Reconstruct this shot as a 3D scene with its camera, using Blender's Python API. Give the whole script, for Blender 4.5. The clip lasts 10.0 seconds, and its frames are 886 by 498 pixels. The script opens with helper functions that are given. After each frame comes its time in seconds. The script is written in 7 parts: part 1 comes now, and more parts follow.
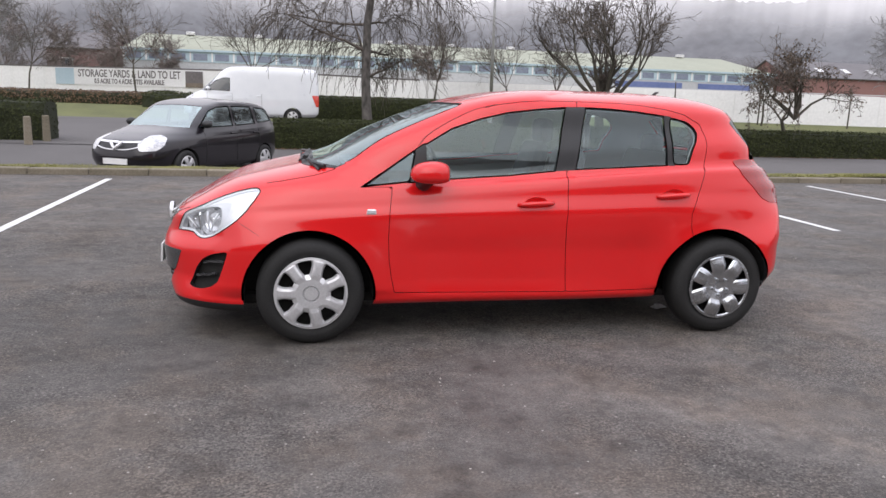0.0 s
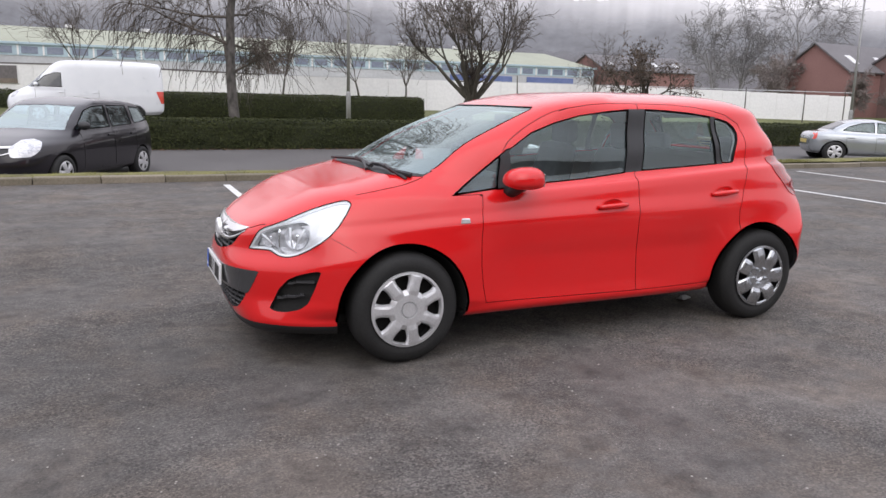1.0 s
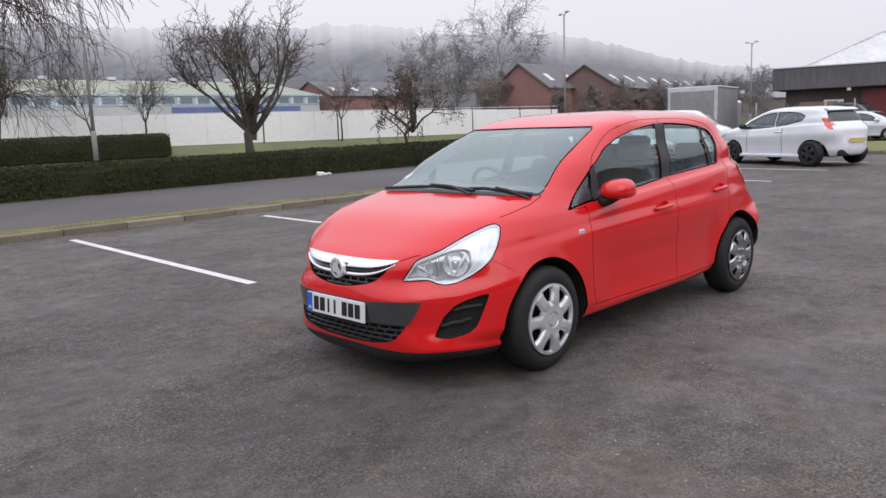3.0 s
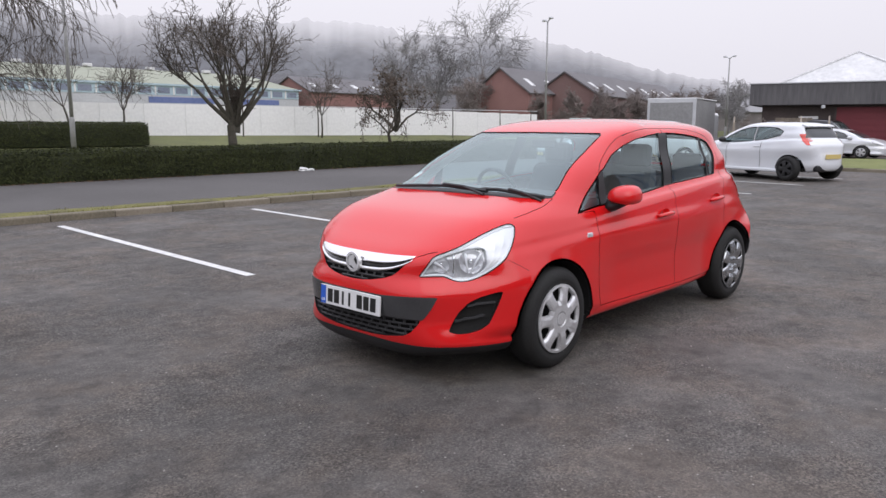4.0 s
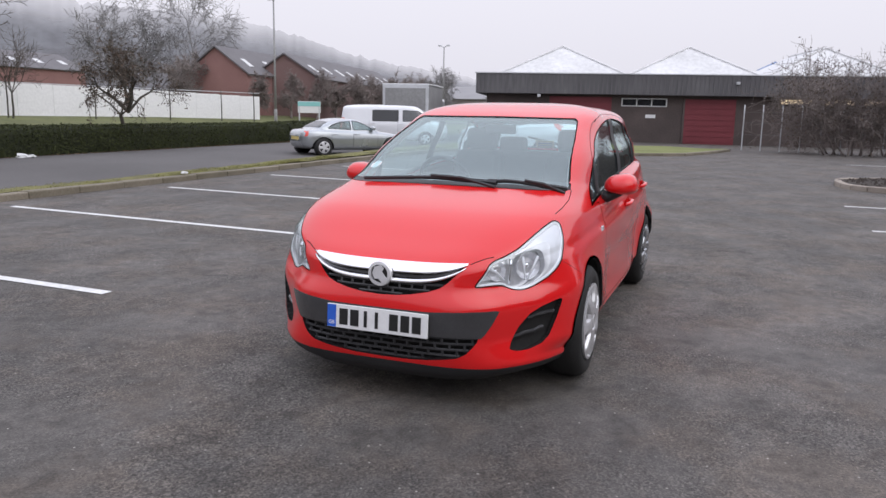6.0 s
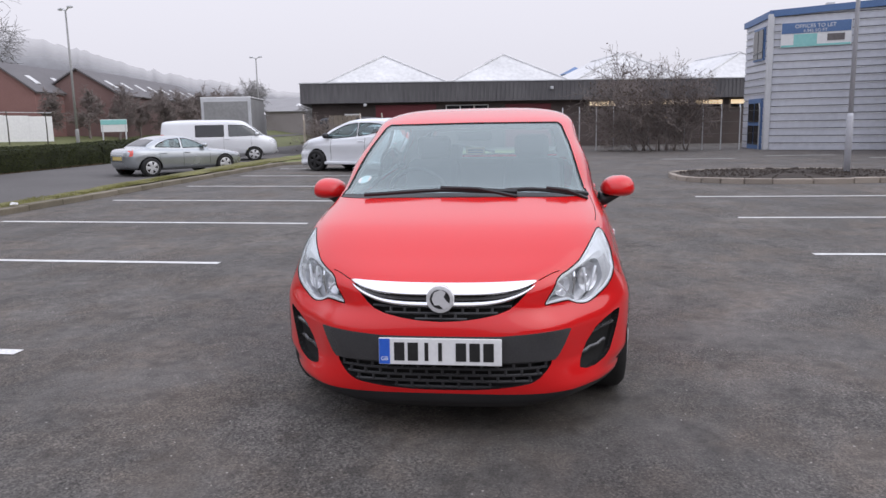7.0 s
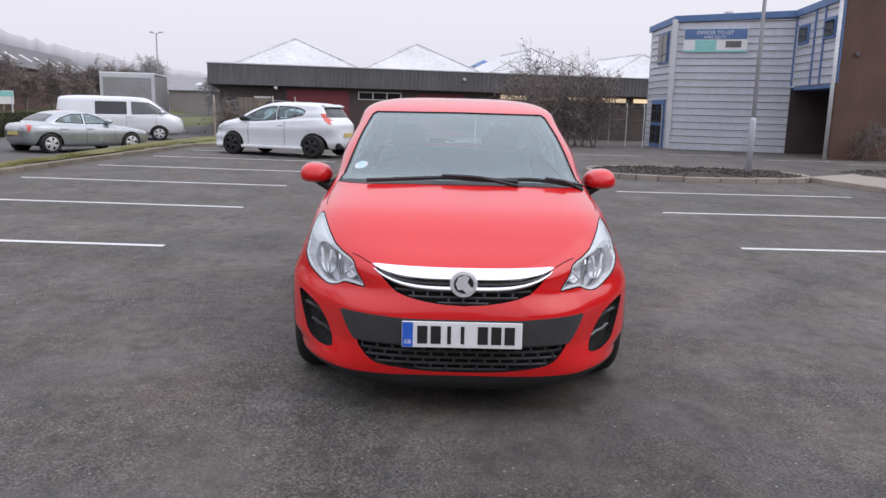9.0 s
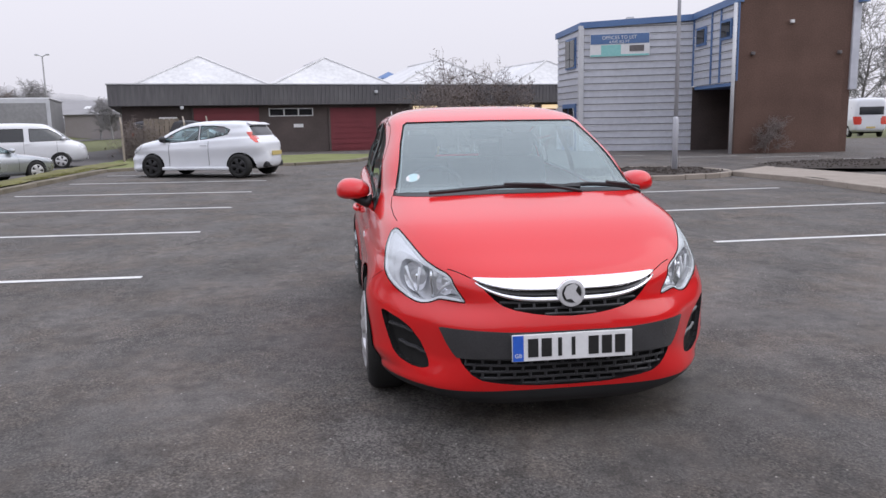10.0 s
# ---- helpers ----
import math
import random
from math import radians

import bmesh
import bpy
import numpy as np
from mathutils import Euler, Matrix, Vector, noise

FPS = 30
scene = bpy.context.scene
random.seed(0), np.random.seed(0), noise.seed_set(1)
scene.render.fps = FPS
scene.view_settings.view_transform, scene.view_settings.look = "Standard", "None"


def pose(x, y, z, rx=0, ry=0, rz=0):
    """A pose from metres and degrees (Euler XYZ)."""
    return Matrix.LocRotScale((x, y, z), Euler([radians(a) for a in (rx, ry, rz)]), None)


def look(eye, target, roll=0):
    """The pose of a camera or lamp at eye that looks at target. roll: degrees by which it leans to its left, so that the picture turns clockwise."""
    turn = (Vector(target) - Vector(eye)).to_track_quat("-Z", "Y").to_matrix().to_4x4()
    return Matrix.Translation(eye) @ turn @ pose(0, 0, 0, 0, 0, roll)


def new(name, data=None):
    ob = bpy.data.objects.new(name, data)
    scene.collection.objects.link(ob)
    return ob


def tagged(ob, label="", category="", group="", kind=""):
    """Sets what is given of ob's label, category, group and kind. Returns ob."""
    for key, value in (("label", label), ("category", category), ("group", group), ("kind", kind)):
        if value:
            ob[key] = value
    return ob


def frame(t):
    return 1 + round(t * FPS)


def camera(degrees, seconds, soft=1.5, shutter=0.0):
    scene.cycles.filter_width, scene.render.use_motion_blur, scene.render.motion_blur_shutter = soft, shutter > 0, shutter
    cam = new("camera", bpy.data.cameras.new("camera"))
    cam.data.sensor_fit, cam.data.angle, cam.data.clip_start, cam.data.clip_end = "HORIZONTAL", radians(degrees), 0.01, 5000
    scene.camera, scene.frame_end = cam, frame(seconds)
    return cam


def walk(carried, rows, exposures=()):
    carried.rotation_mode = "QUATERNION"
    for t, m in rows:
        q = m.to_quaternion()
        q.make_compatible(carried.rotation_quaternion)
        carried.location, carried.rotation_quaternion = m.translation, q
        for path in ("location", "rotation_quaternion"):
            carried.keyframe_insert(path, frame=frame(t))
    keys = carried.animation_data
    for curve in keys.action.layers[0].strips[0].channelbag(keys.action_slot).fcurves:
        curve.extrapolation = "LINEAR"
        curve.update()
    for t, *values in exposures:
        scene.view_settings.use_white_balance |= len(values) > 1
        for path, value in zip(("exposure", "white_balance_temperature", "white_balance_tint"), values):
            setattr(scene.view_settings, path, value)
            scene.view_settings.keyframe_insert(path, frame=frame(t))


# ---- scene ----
# The place in metres: the red car stands at the origin, its nose towards -x, the kerb side at +y.
cam = camera(60.7, 10.0, shutter=0.0)
PATH = [
    (0, (-1.331, -5.012, 1.37), (-0.952, -3.085, 0.992), 1.8),
    (0.5, (-2.007, -4.75, 1.374), (-1.426, -2.872, 1.005), 2.0),
    (1, (-2.671, -4.464, 1.393), (-1.873, -2.671, 1.01), 1.3),
    (1.5, (-3.289, -4.108, 1.396), (-2.317, -2.396, 1.043), 0.2),
    (2, (-3.874, -3.795, 1.422), (-2.697, -2.216, 1.075), -0.7),
    (2.2, (-4.113, -3.68, 1.415), (-2.883, -2.131, 1.123), -0.88),
    (2.5, (-4.307, -3.51, 1.407), (-3.01, -2.012, 1.132), -2.2),
    (3, (-4.629, -3.401, 1.414), (-3.241, -1.997, 1.092), -2.2),
    (3.2, (-4.72, -3.386, 1.414), (-3.315, -2.002, 1.087), -1.97),
    (4.3, (-4.896, -3.263, 1.418), (-3.44, -1.934, 1.081), 1.3),
    (4.5, (-4.923, -3.205, 1.414), (-3.449, -1.9, 1.062), 1.9),
    (4.8, (-5.027, -2.961, 1.416), (-3.511, -1.698, 1.094), 1.03),
    (5, (-5.046, -2.759, 1.428), (-3.497, -1.544, 1.074), 0.5),
    (5.5, (-5.204, -2.181, 1.428), (-3.495, -1.217, 1.042), -0.3),
    (5.7, (-5.236, -1.922, 1.414), (-3.469, -1.058, 1.05), 0.5),
    (6.8, (-5.187, -0.59, 1.38), (-3.246, -0.263, 1.027), -0.5),
    (7, (-5.183, -0.409, 1.379), (-3.226, -0.159, 1.05), -1.1),
    (7.2, (-5.179, -0.267, 1.39), (-3.22, -0.064, 1.043), -1.61),
    (7.5, (-5.241, -0.129, 1.388), (-3.276, 0.015, 1.047), -1.5),
    (8, (-5.299, -0.012, 1.386), (-3.332, 0.052, 1.033), -0.5),
    (8.5, (-5.311, 0.025, 1.385), (-3.343, 0.061, 1.031), 0.6),
    (9, (-5.295, 0.116, 1.378), (-3.327, 0.102, 1.021), 1.4),
    (9.3, (-5.237, 0.293, 1.366), (-3.266, 0.199, 1.042), 1.51),
    (9.5, (-5.223, 0.458, 1.368), (-3.26, 0.319, 1.011), 0.1),
    (10, (-5.12, 0.942, 1.361), (-3.164, 0.682, 1.034), -1.1),
]
walk(cam, [(t, look(eye, target, roll)) for t, eye, target, roll in PATH], exposures=((0.0, 0.17, 6730, 10), (1.0, 0.12, 6730, 10), (2.0, -0.05, 6660, 10), (3.0, -0.11, 6620, 10), (5.0, -0.05, 6580, 10), (7.0, -0.12, 6500, 10), (10.0, -0.09, 6500, 10)))

# ---- light: a misty overcast day ----
SUN_AZ, SUN_EL = radians(200), radians(42)
world = bpy.data.worlds.new("overcast")
scene.world = world
world.use_nodes = True
wn, wl = world.node_tree.nodes, world.node_tree.links
wn.clear()
w_out, w_bg = wn.new("ShaderNodeOutputWorld"), wn.new("ShaderNodeBackground")
sky = wn.new("ShaderNodeTexSky")
sky.sky_type, sky.sun_disc, sky.sun_elevation, sky.sun_rotation = "NISHITA", False, SUN_EL, SUN_AZ
sky.air_density, sky.dust_density = 1.0, 6.0
w_hsv = wn.new("ShaderNodeHueSaturation")
w_hsv.inputs["Saturation"].default_value = 0.12
w_geo, w_sep = wn.new("ShaderNodeTexCoord"), wn.new("ShaderNodeSeparateXYZ")
w_ramp = wn.new("ShaderNodeValToRGB")
w_ramp.color_ramp.elements[0].position, w_ramp.color_ramp.elements[0].color = 0.0, (8.6, 8.5, 9.5, 1)
w_ramp.color_ramp.elements[1].position, w_ramp.color_ramp.elements[1].color = 0.9, (16.5, 17.0, 20.0, 1)
mid = w_ramp.color_ramp.elements.new(0.22)
mid.color = (9.6, 9.5, 10.6, 1)
w_mix = wn.new("ShaderNodeMix")
w_mix.data_type = "RGBA"
w_mix.inputs[0].default_value = 0.85
wl.new(sky.outputs[0], w_hsv.inputs["Color"])
wl.new(w_geo.outputs["Generated"], w_sep.inputs[0])
wl.new(w_sep.outputs["Z"], w_ramp.inputs[0])
wl.new(w_hsv.outputs[0], w_mix.inputs[6])
wl.new(w_ramp.outputs[0], w_mix.inputs[7])
wl.new(w_mix.outputs[2], w_bg.inputs["Color"])
w_bg.inputs["Strength"].default_value = 0.11
wl.new(w_bg.outputs[0], w_out.inputs[0])
sun = new("sun", bpy.data.lights.new("sun", "SUN"))
sun.data.energy, sun.data.angle, sun.data.color = 0.6, radians(70), (1.0, 0.97, 0.93)
sun.matrix_world = look((0, 0, 50), (-50 * math.cos(SUN_EL) * math.sin(SUN_AZ), -50 * math.cos(SUN_EL) * math.cos(SUN_AZ), 50 - 50 * math.sin(SUN_EL)))

# ---- materials ----
def surface(name, dark, light, scale=4.0, fine=60.0, rough=0.6, bump=0.0, bump_scale=None, metal=0.0, coat=0.0, spec=0.5, per_object=0.0, stretch=(1, 1, 1), rough_var=0.08, island=0.0):
    """A surface whose colour wanders between two tones at two scales, with fine relief."""
    m = bpy.data.materials.new(name)
    m.use_nodes = True
    n, l = m.node_tree.nodes, m.node_tree.links
    b = n["Principled BSDF"]
    tc, mp = n.new("ShaderNodeTexCoord"), n.new("ShaderNodeMapping")
    mp.inputs["Scale"].default_value = stretch
    l.new(tc.outputs["Object"], mp.inputs[0])
    big, small = n.new("ShaderNodeTexNoise"), n.new("ShaderNodeTexNoise")
    big.inputs["Scale"].default_value, big.inputs["Detail"].default_value = scale, 4
    small.inputs["Scale"].default_value, small.inputs["Detail"].default_value = fine, 3
    l.new(mp.outputs[0], big.inputs["Vector"])
    l.new(mp.outputs[0], small.inputs["Vector"])
    add = n.new("ShaderNodeMath")
    add.operation = "ADD"
    l.new(big.outputs["Fac"], add.inputs[0])
    l.new(small.outputs["Fac"], add.inputs[1])
    fac = add.outputs[0]
    for amount, node, out in ((per_object, "ShaderNodeObjectInfo", "Random"), (island, "ShaderNodeNewGeometry", "Random Per Island")):
        if amount:
            oi, ma = n.new(node), n.new("ShaderNodeMath")
            ma.operation, ma.inputs[1].default_value = "MULTIPLY_ADD", amount
            l.new(oi.outputs[out], ma.inputs[0])
            l.new(fac, ma.inputs[2])
            fac = ma.outputs[0]
    rm = n.new("ShaderNodeMapRange")
    extra = per_object + island
    rm.inputs["From Min"].default_value, rm.inputs["From Max"].default_value = 0.65 + extra * 0.2, 1.35 + extra * 0.8
    l.new(fac, rm.inputs["Value"])
    mx = n.new("ShaderNodeMix")
    mx.data_type = "RGBA"
    mx.inputs[6].default_value, mx.inputs[7].default_value = (*dark, 1), (*light, 1)
    l.new(rm.outputs[0], mx.inputs[0])
    l.new(mx.outputs[2], b.inputs["Base Color"])
    rr = n.new("ShaderNodeMapRange")
    rr.inputs["To Min"].default_value, rr.inputs["To Max"].default_value = max(0, rough - rough_var), min(1, rough + rough_var)
    l.new(big.outputs["Fac"], rr.inputs["Value"])
    l.new(rr.outputs[0], b.inputs["Roughness"])
    b.inputs["Metallic"].default_value, b.inputs["Coat Weight"].default_value, b.inputs["Specular IOR Level"].default_value = metal, coat, spec
    b.inputs["Coat Roughness"].default_value = 0.04
    if bump:
        bn, bt = n.new("ShaderNodeBump"), n.new("ShaderNodeTexNoise")
        bt.inputs["Scale"].default_value, bt.inputs["Detail"].default_value = bump_scale or fine, 4
        l.new(mp.outputs[0], bt.inputs["Vector"])
        l.new(bt.outputs["Fac"], bn.inputs["Height"])
        bn.inputs["Strength"].default_value, bn.inputs["Distance"].default_value = min(1, bump), 0.01
        l.new(bn.outputs[0], b.inputs["Normal"])
    return m


def pane_glass(name, tint, rough=0.0, gloss=0.05, pale_film=0.0):
    """Thin window glass: tinted see-through with a mirror-like gloss."""
    m = bpy.data.materials.new(name)
    m.use_nodes = True
    n, l = m.node_tree.nodes, m.node_tree.links
    n.clear()
    out, mixs = n.new("ShaderNodeOutputMaterial"), n.new("ShaderNodeMixShader")
    tr, gl, fw = n.new("ShaderNodeBsdfTransparent"), n.new("ShaderNodeBsdfGlossy"), n.new("ShaderNodeLayerWeight")
    pw, fr = n.new("ShaderNodeMath"), n.new("ShaderNodeMapRange")
    tr.inputs[0].default_value = (*tint, 1)
    gl.inputs[0].default_value = (0.82, 0.94, 0.94, 1)
    gl.inputs["Roughness"].default_value = rough
    pw.operation, pw.inputs[1].default_value = "POWER", 4.0
    fw.inputs["Blend"].default_value = 0.5
    fr.inputs["To Min"].default_value = gloss
    l.new(fw.outputs["Facing"], pw.inputs[0])
    l.new(pw.outputs[0], fr.inputs["Value"])
    l.new(fr.outputs[0], mixs.inputs[0])
    l.new(tr.outputs[0], mixs.inputs[1])
    l.new(gl.outputs[0], mixs.inputs[2])
    last = mixs.outputs[0]
    if pale_film:
        film, over, spots, rng = n.new("ShaderNodeBsdfDiffuse"), n.new("ShaderNodeMixShader"), n.new("ShaderNodeTexNoise"), n.new("ShaderNodeMapRange")
        film.inputs[0].default_value = (0.5, 0.53, 0.54, 1)
        spots.inputs["Scale"].default_value = 3.0
        rng.inputs["To Min"].default_value, rng.inputs["To Max"].default_value = pale_film * 0.6, pale_film * 1.4
        l.new(spots.outputs["Fac"], rng.inputs["Value"])
        l.new(rng.outputs[0], over.inputs[0])
        l.new(last, over.inputs[1])
        l.new(film.outputs[0], over.inputs[2])
        last = over.outputs[0]
    l.new(last, out.inputs[0])
    return m


def asphalt(name, dark, light, fleck):
    """Old asphalt: damp stains, tyre-polished streaks, coarse chippings and pale grit."""
    m = bpy.data.materials.new(name)
    m.use_nodes = True
    n, l = m.node_tree.nodes, m.node_tree.links
    b = n["Principled BSDF"]
    tc = n.new("ShaderNodeTexCoord")

    def tex(kind, scale, detail=5, stretch=(1, 1, 1), rough=0.6):
        mp, t = n.new("ShaderNodeMapping"), n.new(kind)
        mp.inputs["Scale"].default_value = stretch
        l.new(tc.outputs["Object"], mp.inputs[0])
        l.new(mp.outputs[0], t.inputs["Vector"])
        t.inputs["Scale"].default_value = scale
        if kind == "ShaderNodeTexNoise":
            t.inputs["Detail"].default_value, t.inputs["Roughness"].default_value = detail, rough
        return t

    def ramp(value, a, b_, lo=0.0, hi=1.0):
        r = n.new("ShaderNodeMapRange")
        for key, x in (("From Min", a), ("From Max", b_), ("To Min", lo), ("To Max", hi)):
            r.inputs[key].default_value = x
        l.new(value, r.inputs["Value"])
        return r.outputs[0]

    def times(a, b_):
        k = n.new("ShaderNodeMath")
        k.operation = "MULTIPLY"
        for i, v in enumerate((a, b_)):
            if isinstance(v, float):
                k.inputs[i].default_value = v
            else:
                l.new(v, k.inputs[i])
        return k.outputs[0]

    stain, streak, mott = tex("ShaderNodeTexNoise", 0.55, 7), tex("ShaderNodeTexNoise", 1.6, 6, (0.7, 1.2, 1)), tex("ShaderNodeTexNoise", 9.0, 6)
    rough_zone, dirt, blotch = tex("ShaderNodeTexNoise", 0.8, 5, rough=0.65), tex("ShaderNodeTexNoise", 1.3, 6, rough=0.7), tex("ShaderNodeTexNoise", 3.2, 5, rough=0.7)
    chips, grit, coarse = tex("ShaderNodeTexNoise", 100.0, 3, rough=0.7), tex("ShaderNodeTexVoronoi", 30.0), tex("ShaderNodeTexNoise", 60.0, 4, rough=0.8)
    stones, stones_hue = tex("ShaderNodeTexVoronoi", 115.0), n.new("ShaderNodeSeparateColor")
    l.new(stones.outputs["Color"], stones_hue.inputs[0])
    shade = times(times(ramp(stain.outputs["Fac"], 0.34, 0.66, 0.74, 1.22), ramp(streak.outputs["Fac"], 0.36, 0.64, 0.84, 1.12)), ramp(mott.outputs["Fac"], 0.3, 0.7, 0.80, 1.20))
    shade = times(shade, ramp(blotch.outputs["Fac"], 0.36, 0.47, 0.70, 1.0))
    shade = times(shade, ramp(chips.outputs["Fac"], 0.32, 0.68, 0.78, 1.22))
    # one broad darker patch and one paler one, with ragged edges
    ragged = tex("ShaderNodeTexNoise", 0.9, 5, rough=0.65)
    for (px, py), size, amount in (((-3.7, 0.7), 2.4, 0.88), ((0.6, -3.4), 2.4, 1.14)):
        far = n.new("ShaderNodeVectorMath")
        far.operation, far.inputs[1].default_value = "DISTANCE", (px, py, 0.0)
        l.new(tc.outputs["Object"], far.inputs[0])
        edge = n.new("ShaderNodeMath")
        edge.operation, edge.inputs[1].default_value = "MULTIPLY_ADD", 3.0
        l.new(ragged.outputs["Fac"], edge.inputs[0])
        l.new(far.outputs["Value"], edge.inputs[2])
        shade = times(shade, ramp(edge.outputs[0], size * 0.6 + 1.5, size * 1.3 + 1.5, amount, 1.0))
    worn = ramp(rough_zone.outputs["Fac"], 0.40, 0.56)
    grain = n.new("ShaderNodeMix")
    grain.inputs[2].default_value = 1.0
    l.new(worn, grain.inputs[0])
    l.new(times(ramp(coarse.outputs["Fac"], 0.34, 0.66, 0.55, 1.5), ramp(stones_hue.outputs[0], 0.0, 1.0, 0.56, 1.44)), grain.inputs[3])
    shade = times(times(shade, grain.outputs[0]), ramp(stones_hue.outputs[1], 0.0, 1.0, 0.84, 1.16))
    base = n.new("ShaderNodeMix")
    base.data_type = "RGBA"
    base.inputs[6].default_value, base.inputs[7].default_value = (*dark, 1), (*light, 1)
    l.new(ramp(shade, 0.35, 1.75), base.inputs[0])
    # brown dirt lying in the worn patches
    soil = n.new("ShaderNodeMix")
    soil.data_type, soil.blend_type = "RGBA", "MULTIPLY"
    soil.inputs[7].default_value = (1.06, 0.982, 0.91, 1)
    l.new(ramp(dirt.outputs["Fac"], 0.45, 0.60), soil.inputs[0])
    l.new(base.outputs[2], soil.inputs[6])
    fl = n.new("ShaderNodeSeparateColor")
    l.new(grit.outputs["Color"], fl.inputs[0])
    some = n.new("ShaderNodeMath")
    some.operation, some.inputs[1].default_value = "MULTIPLY_ADD", 0.035
    l.new(worn, some.inputs[0])
    l.new(fl.outputs[1], some.inputs[2])
    mask = times(ramp(some.outputs[0], 0.965, 0.97), ramp(grit.outputs["Distance"], 0.19, 0.08))
    mx = n.new("ShaderNodeMix")
    mx.data_type = "RGBA"
    mx.inputs[7].default_value = (*fleck, 1)
    l.new(mask, mx.inputs[0])
    l.new(soil.outputs[2], mx.inputs[6])
    l.new(mx.outputs[2], b.inputs["Base Color"])
    l.new(ramp(stain.outputs["Fac"], 0.35, 0.65, 0.62, 0.9), b.inputs["Roughness"])
    b.inputs["Specular IOR Level"].default_value = 0.35
    bn = n.new("ShaderNodeBump")
    bn.inputs["Strength"].default_value, bn.inputs["Distance"].default_value = 0.7, 0.006
    l.new(grain.outputs[0], bn.inputs["Height"])
    l.new(bn.outputs[0], b.inputs["Normal"])
    return m


M = {}
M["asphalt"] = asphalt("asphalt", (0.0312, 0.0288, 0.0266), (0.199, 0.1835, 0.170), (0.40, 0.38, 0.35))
M["road"] = surface("road_asphalt", (0.078, 0.073, 0.071), (0.136, 0.129, 0.126), scale=0.3, fine=60, rough=0.85, bump=0.3, bump_scale=110, spec=0.3)
M["line"] = surface("line_paint", (0.5, 0.5, 0.49), (0.8, 0.8, 0.78), scale=6, fine=45, rough=0.6, bump=0.2)
M["kerb"] = surface("kerb_concrete", (0.105, 0.092, 0.06), (0.26, 0.225, 0.175), scale=2.2, fine=30, rough=0.9, bump=0.4, per_object=0.5)
M["kerb_pale"] = surface("kerb_pale_concrete", (0.2, 0.17, 0.14), (0.38, 0.33, 0.28), scale=3, fine=40, rough=0.9, bump=0.4, per_object=0.5)
M["moss"] = surface("moss", (0.07, 0.062, 0.032), (0.21, 0.20, 0.055), scale=2.5, fine=40, rough=0.95, bump=0.8)
M["grass"] = surface("grass", (0.07, 0.075, 0.028), (0.145, 0.155, 0.055), scale=0.7, fine=30, rough=0.95, bump=0.8)
M["lawn"] = surface("lawn_grass", (0.11, 0.125, 0.035), (0.21, 0.225, 0.08), scale=0.9, fine=40, rough=0.95, bump=0.8)
M["earth"] = surface("earth", (0.018, 0.013, 0.010), (0.055, 0.042, 0.033), scale=3, fine=30, rough=0.95, bump=1.0)
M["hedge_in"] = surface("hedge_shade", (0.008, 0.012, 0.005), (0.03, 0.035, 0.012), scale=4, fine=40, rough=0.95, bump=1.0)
M["hedge"] = surface("hedge_leaf", (0.014, 0.019, 0.007), (0.058, 0.066, 0.022), scale=1.2, fine=9, rough=0.85, spec=0.25, island=0.6)
M["hedge_brown"] = surface("beech_leaf", (0.05, 0.028, 0.014), (0.15, 0.09, 0.045), scale=1.2, fine=9, rough=0.7, island=0.6)
M["bark"] = surface("bark", (0.035, 0.032, 0.024), (0.11, 0.10, 0.078), scale=6, fine=50, rough=0.95, bump=0.8)
M["bark_birch"] = surface("birch_bark", (0.03, 0.027, 0.024), (0.15, 0.137, 0.125), scale=5, fine=14, rough=0.9, bump=0.5, stretch=(1, 1, 0.4))
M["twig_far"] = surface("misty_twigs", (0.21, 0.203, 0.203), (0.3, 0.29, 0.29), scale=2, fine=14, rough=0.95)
M["twig"] = surface("twigs", (0.055, 0.045, 0.036), (0.13, 0.108, 0.09), scale=2, fine=14, rough=0.95)
M["tuft"] = surface("verge_grass", (0.10, 0.105, 0.03), (0.26, 0.25, 0.08), scale=3, fine=14, rough=0.9, island=0.6)
M["deadleaf"] = surface("withered_leaf", (0.055, 0.038, 0.026), (0.13, 0.09, 0.062), scale=3, fine=14, rough=0.9, island=0.5)
M["wallwhite"] = surface("white_hoarding", (0.70, 0.70, 0.695), (0.85, 0.85, 0.84), scale=0.5, fine=6, rough=0.7, bump=0.05)
M["red_paint"] = surface("red_paint", (0.63, 0.008, 0.0095), (0.68, 0.010, 0.012), scale=1.5, fine=300, rough=0.35, coat=1.0, spec=0.1, rough_var=0.03)
M["red_paint"].node_tree.nodes["Principled BSDF"].inputs["Coat Roughness"].default_value = 0.10
M["red_paint"].node_tree.nodes["Principled BSDF"].inputs["Coat IOR"].default_value = 1.58
M["shut"] = surface("gap_shade_red", (0.12, 0.004, 0.005), (0.17, 0.006, 0.008), scale=4, fine=60, rough=0.8)
M["trim"] = surface("black_trim", (0.012, 0.012, 0.013), (0.022, 0.022, 0.024), scale=8, fine=200, rough=0.45, bump=0.05, bump_scale=600)
M["band"] = surface("dark_grey_plastic", (0.035, 0.035, 0.037), (0.055, 0.055, 0.058), scale=8, fine=200, rough=0.22, bump=0.05, bump_scale=600, coat=0.7)
M["lattice"] = surface("grille_plastic", (0.03, 0.03, 0.032), (0.05, 0.05, 0.053), scale=8, fine=200, rough=0.4)
M["rubber"] = surface("tyre_rubber", (0.006, 0.006, 0.006), (0.017, 0.0165, 0.016), scale=10, fine=90, rough=0.75, bump=0.1)
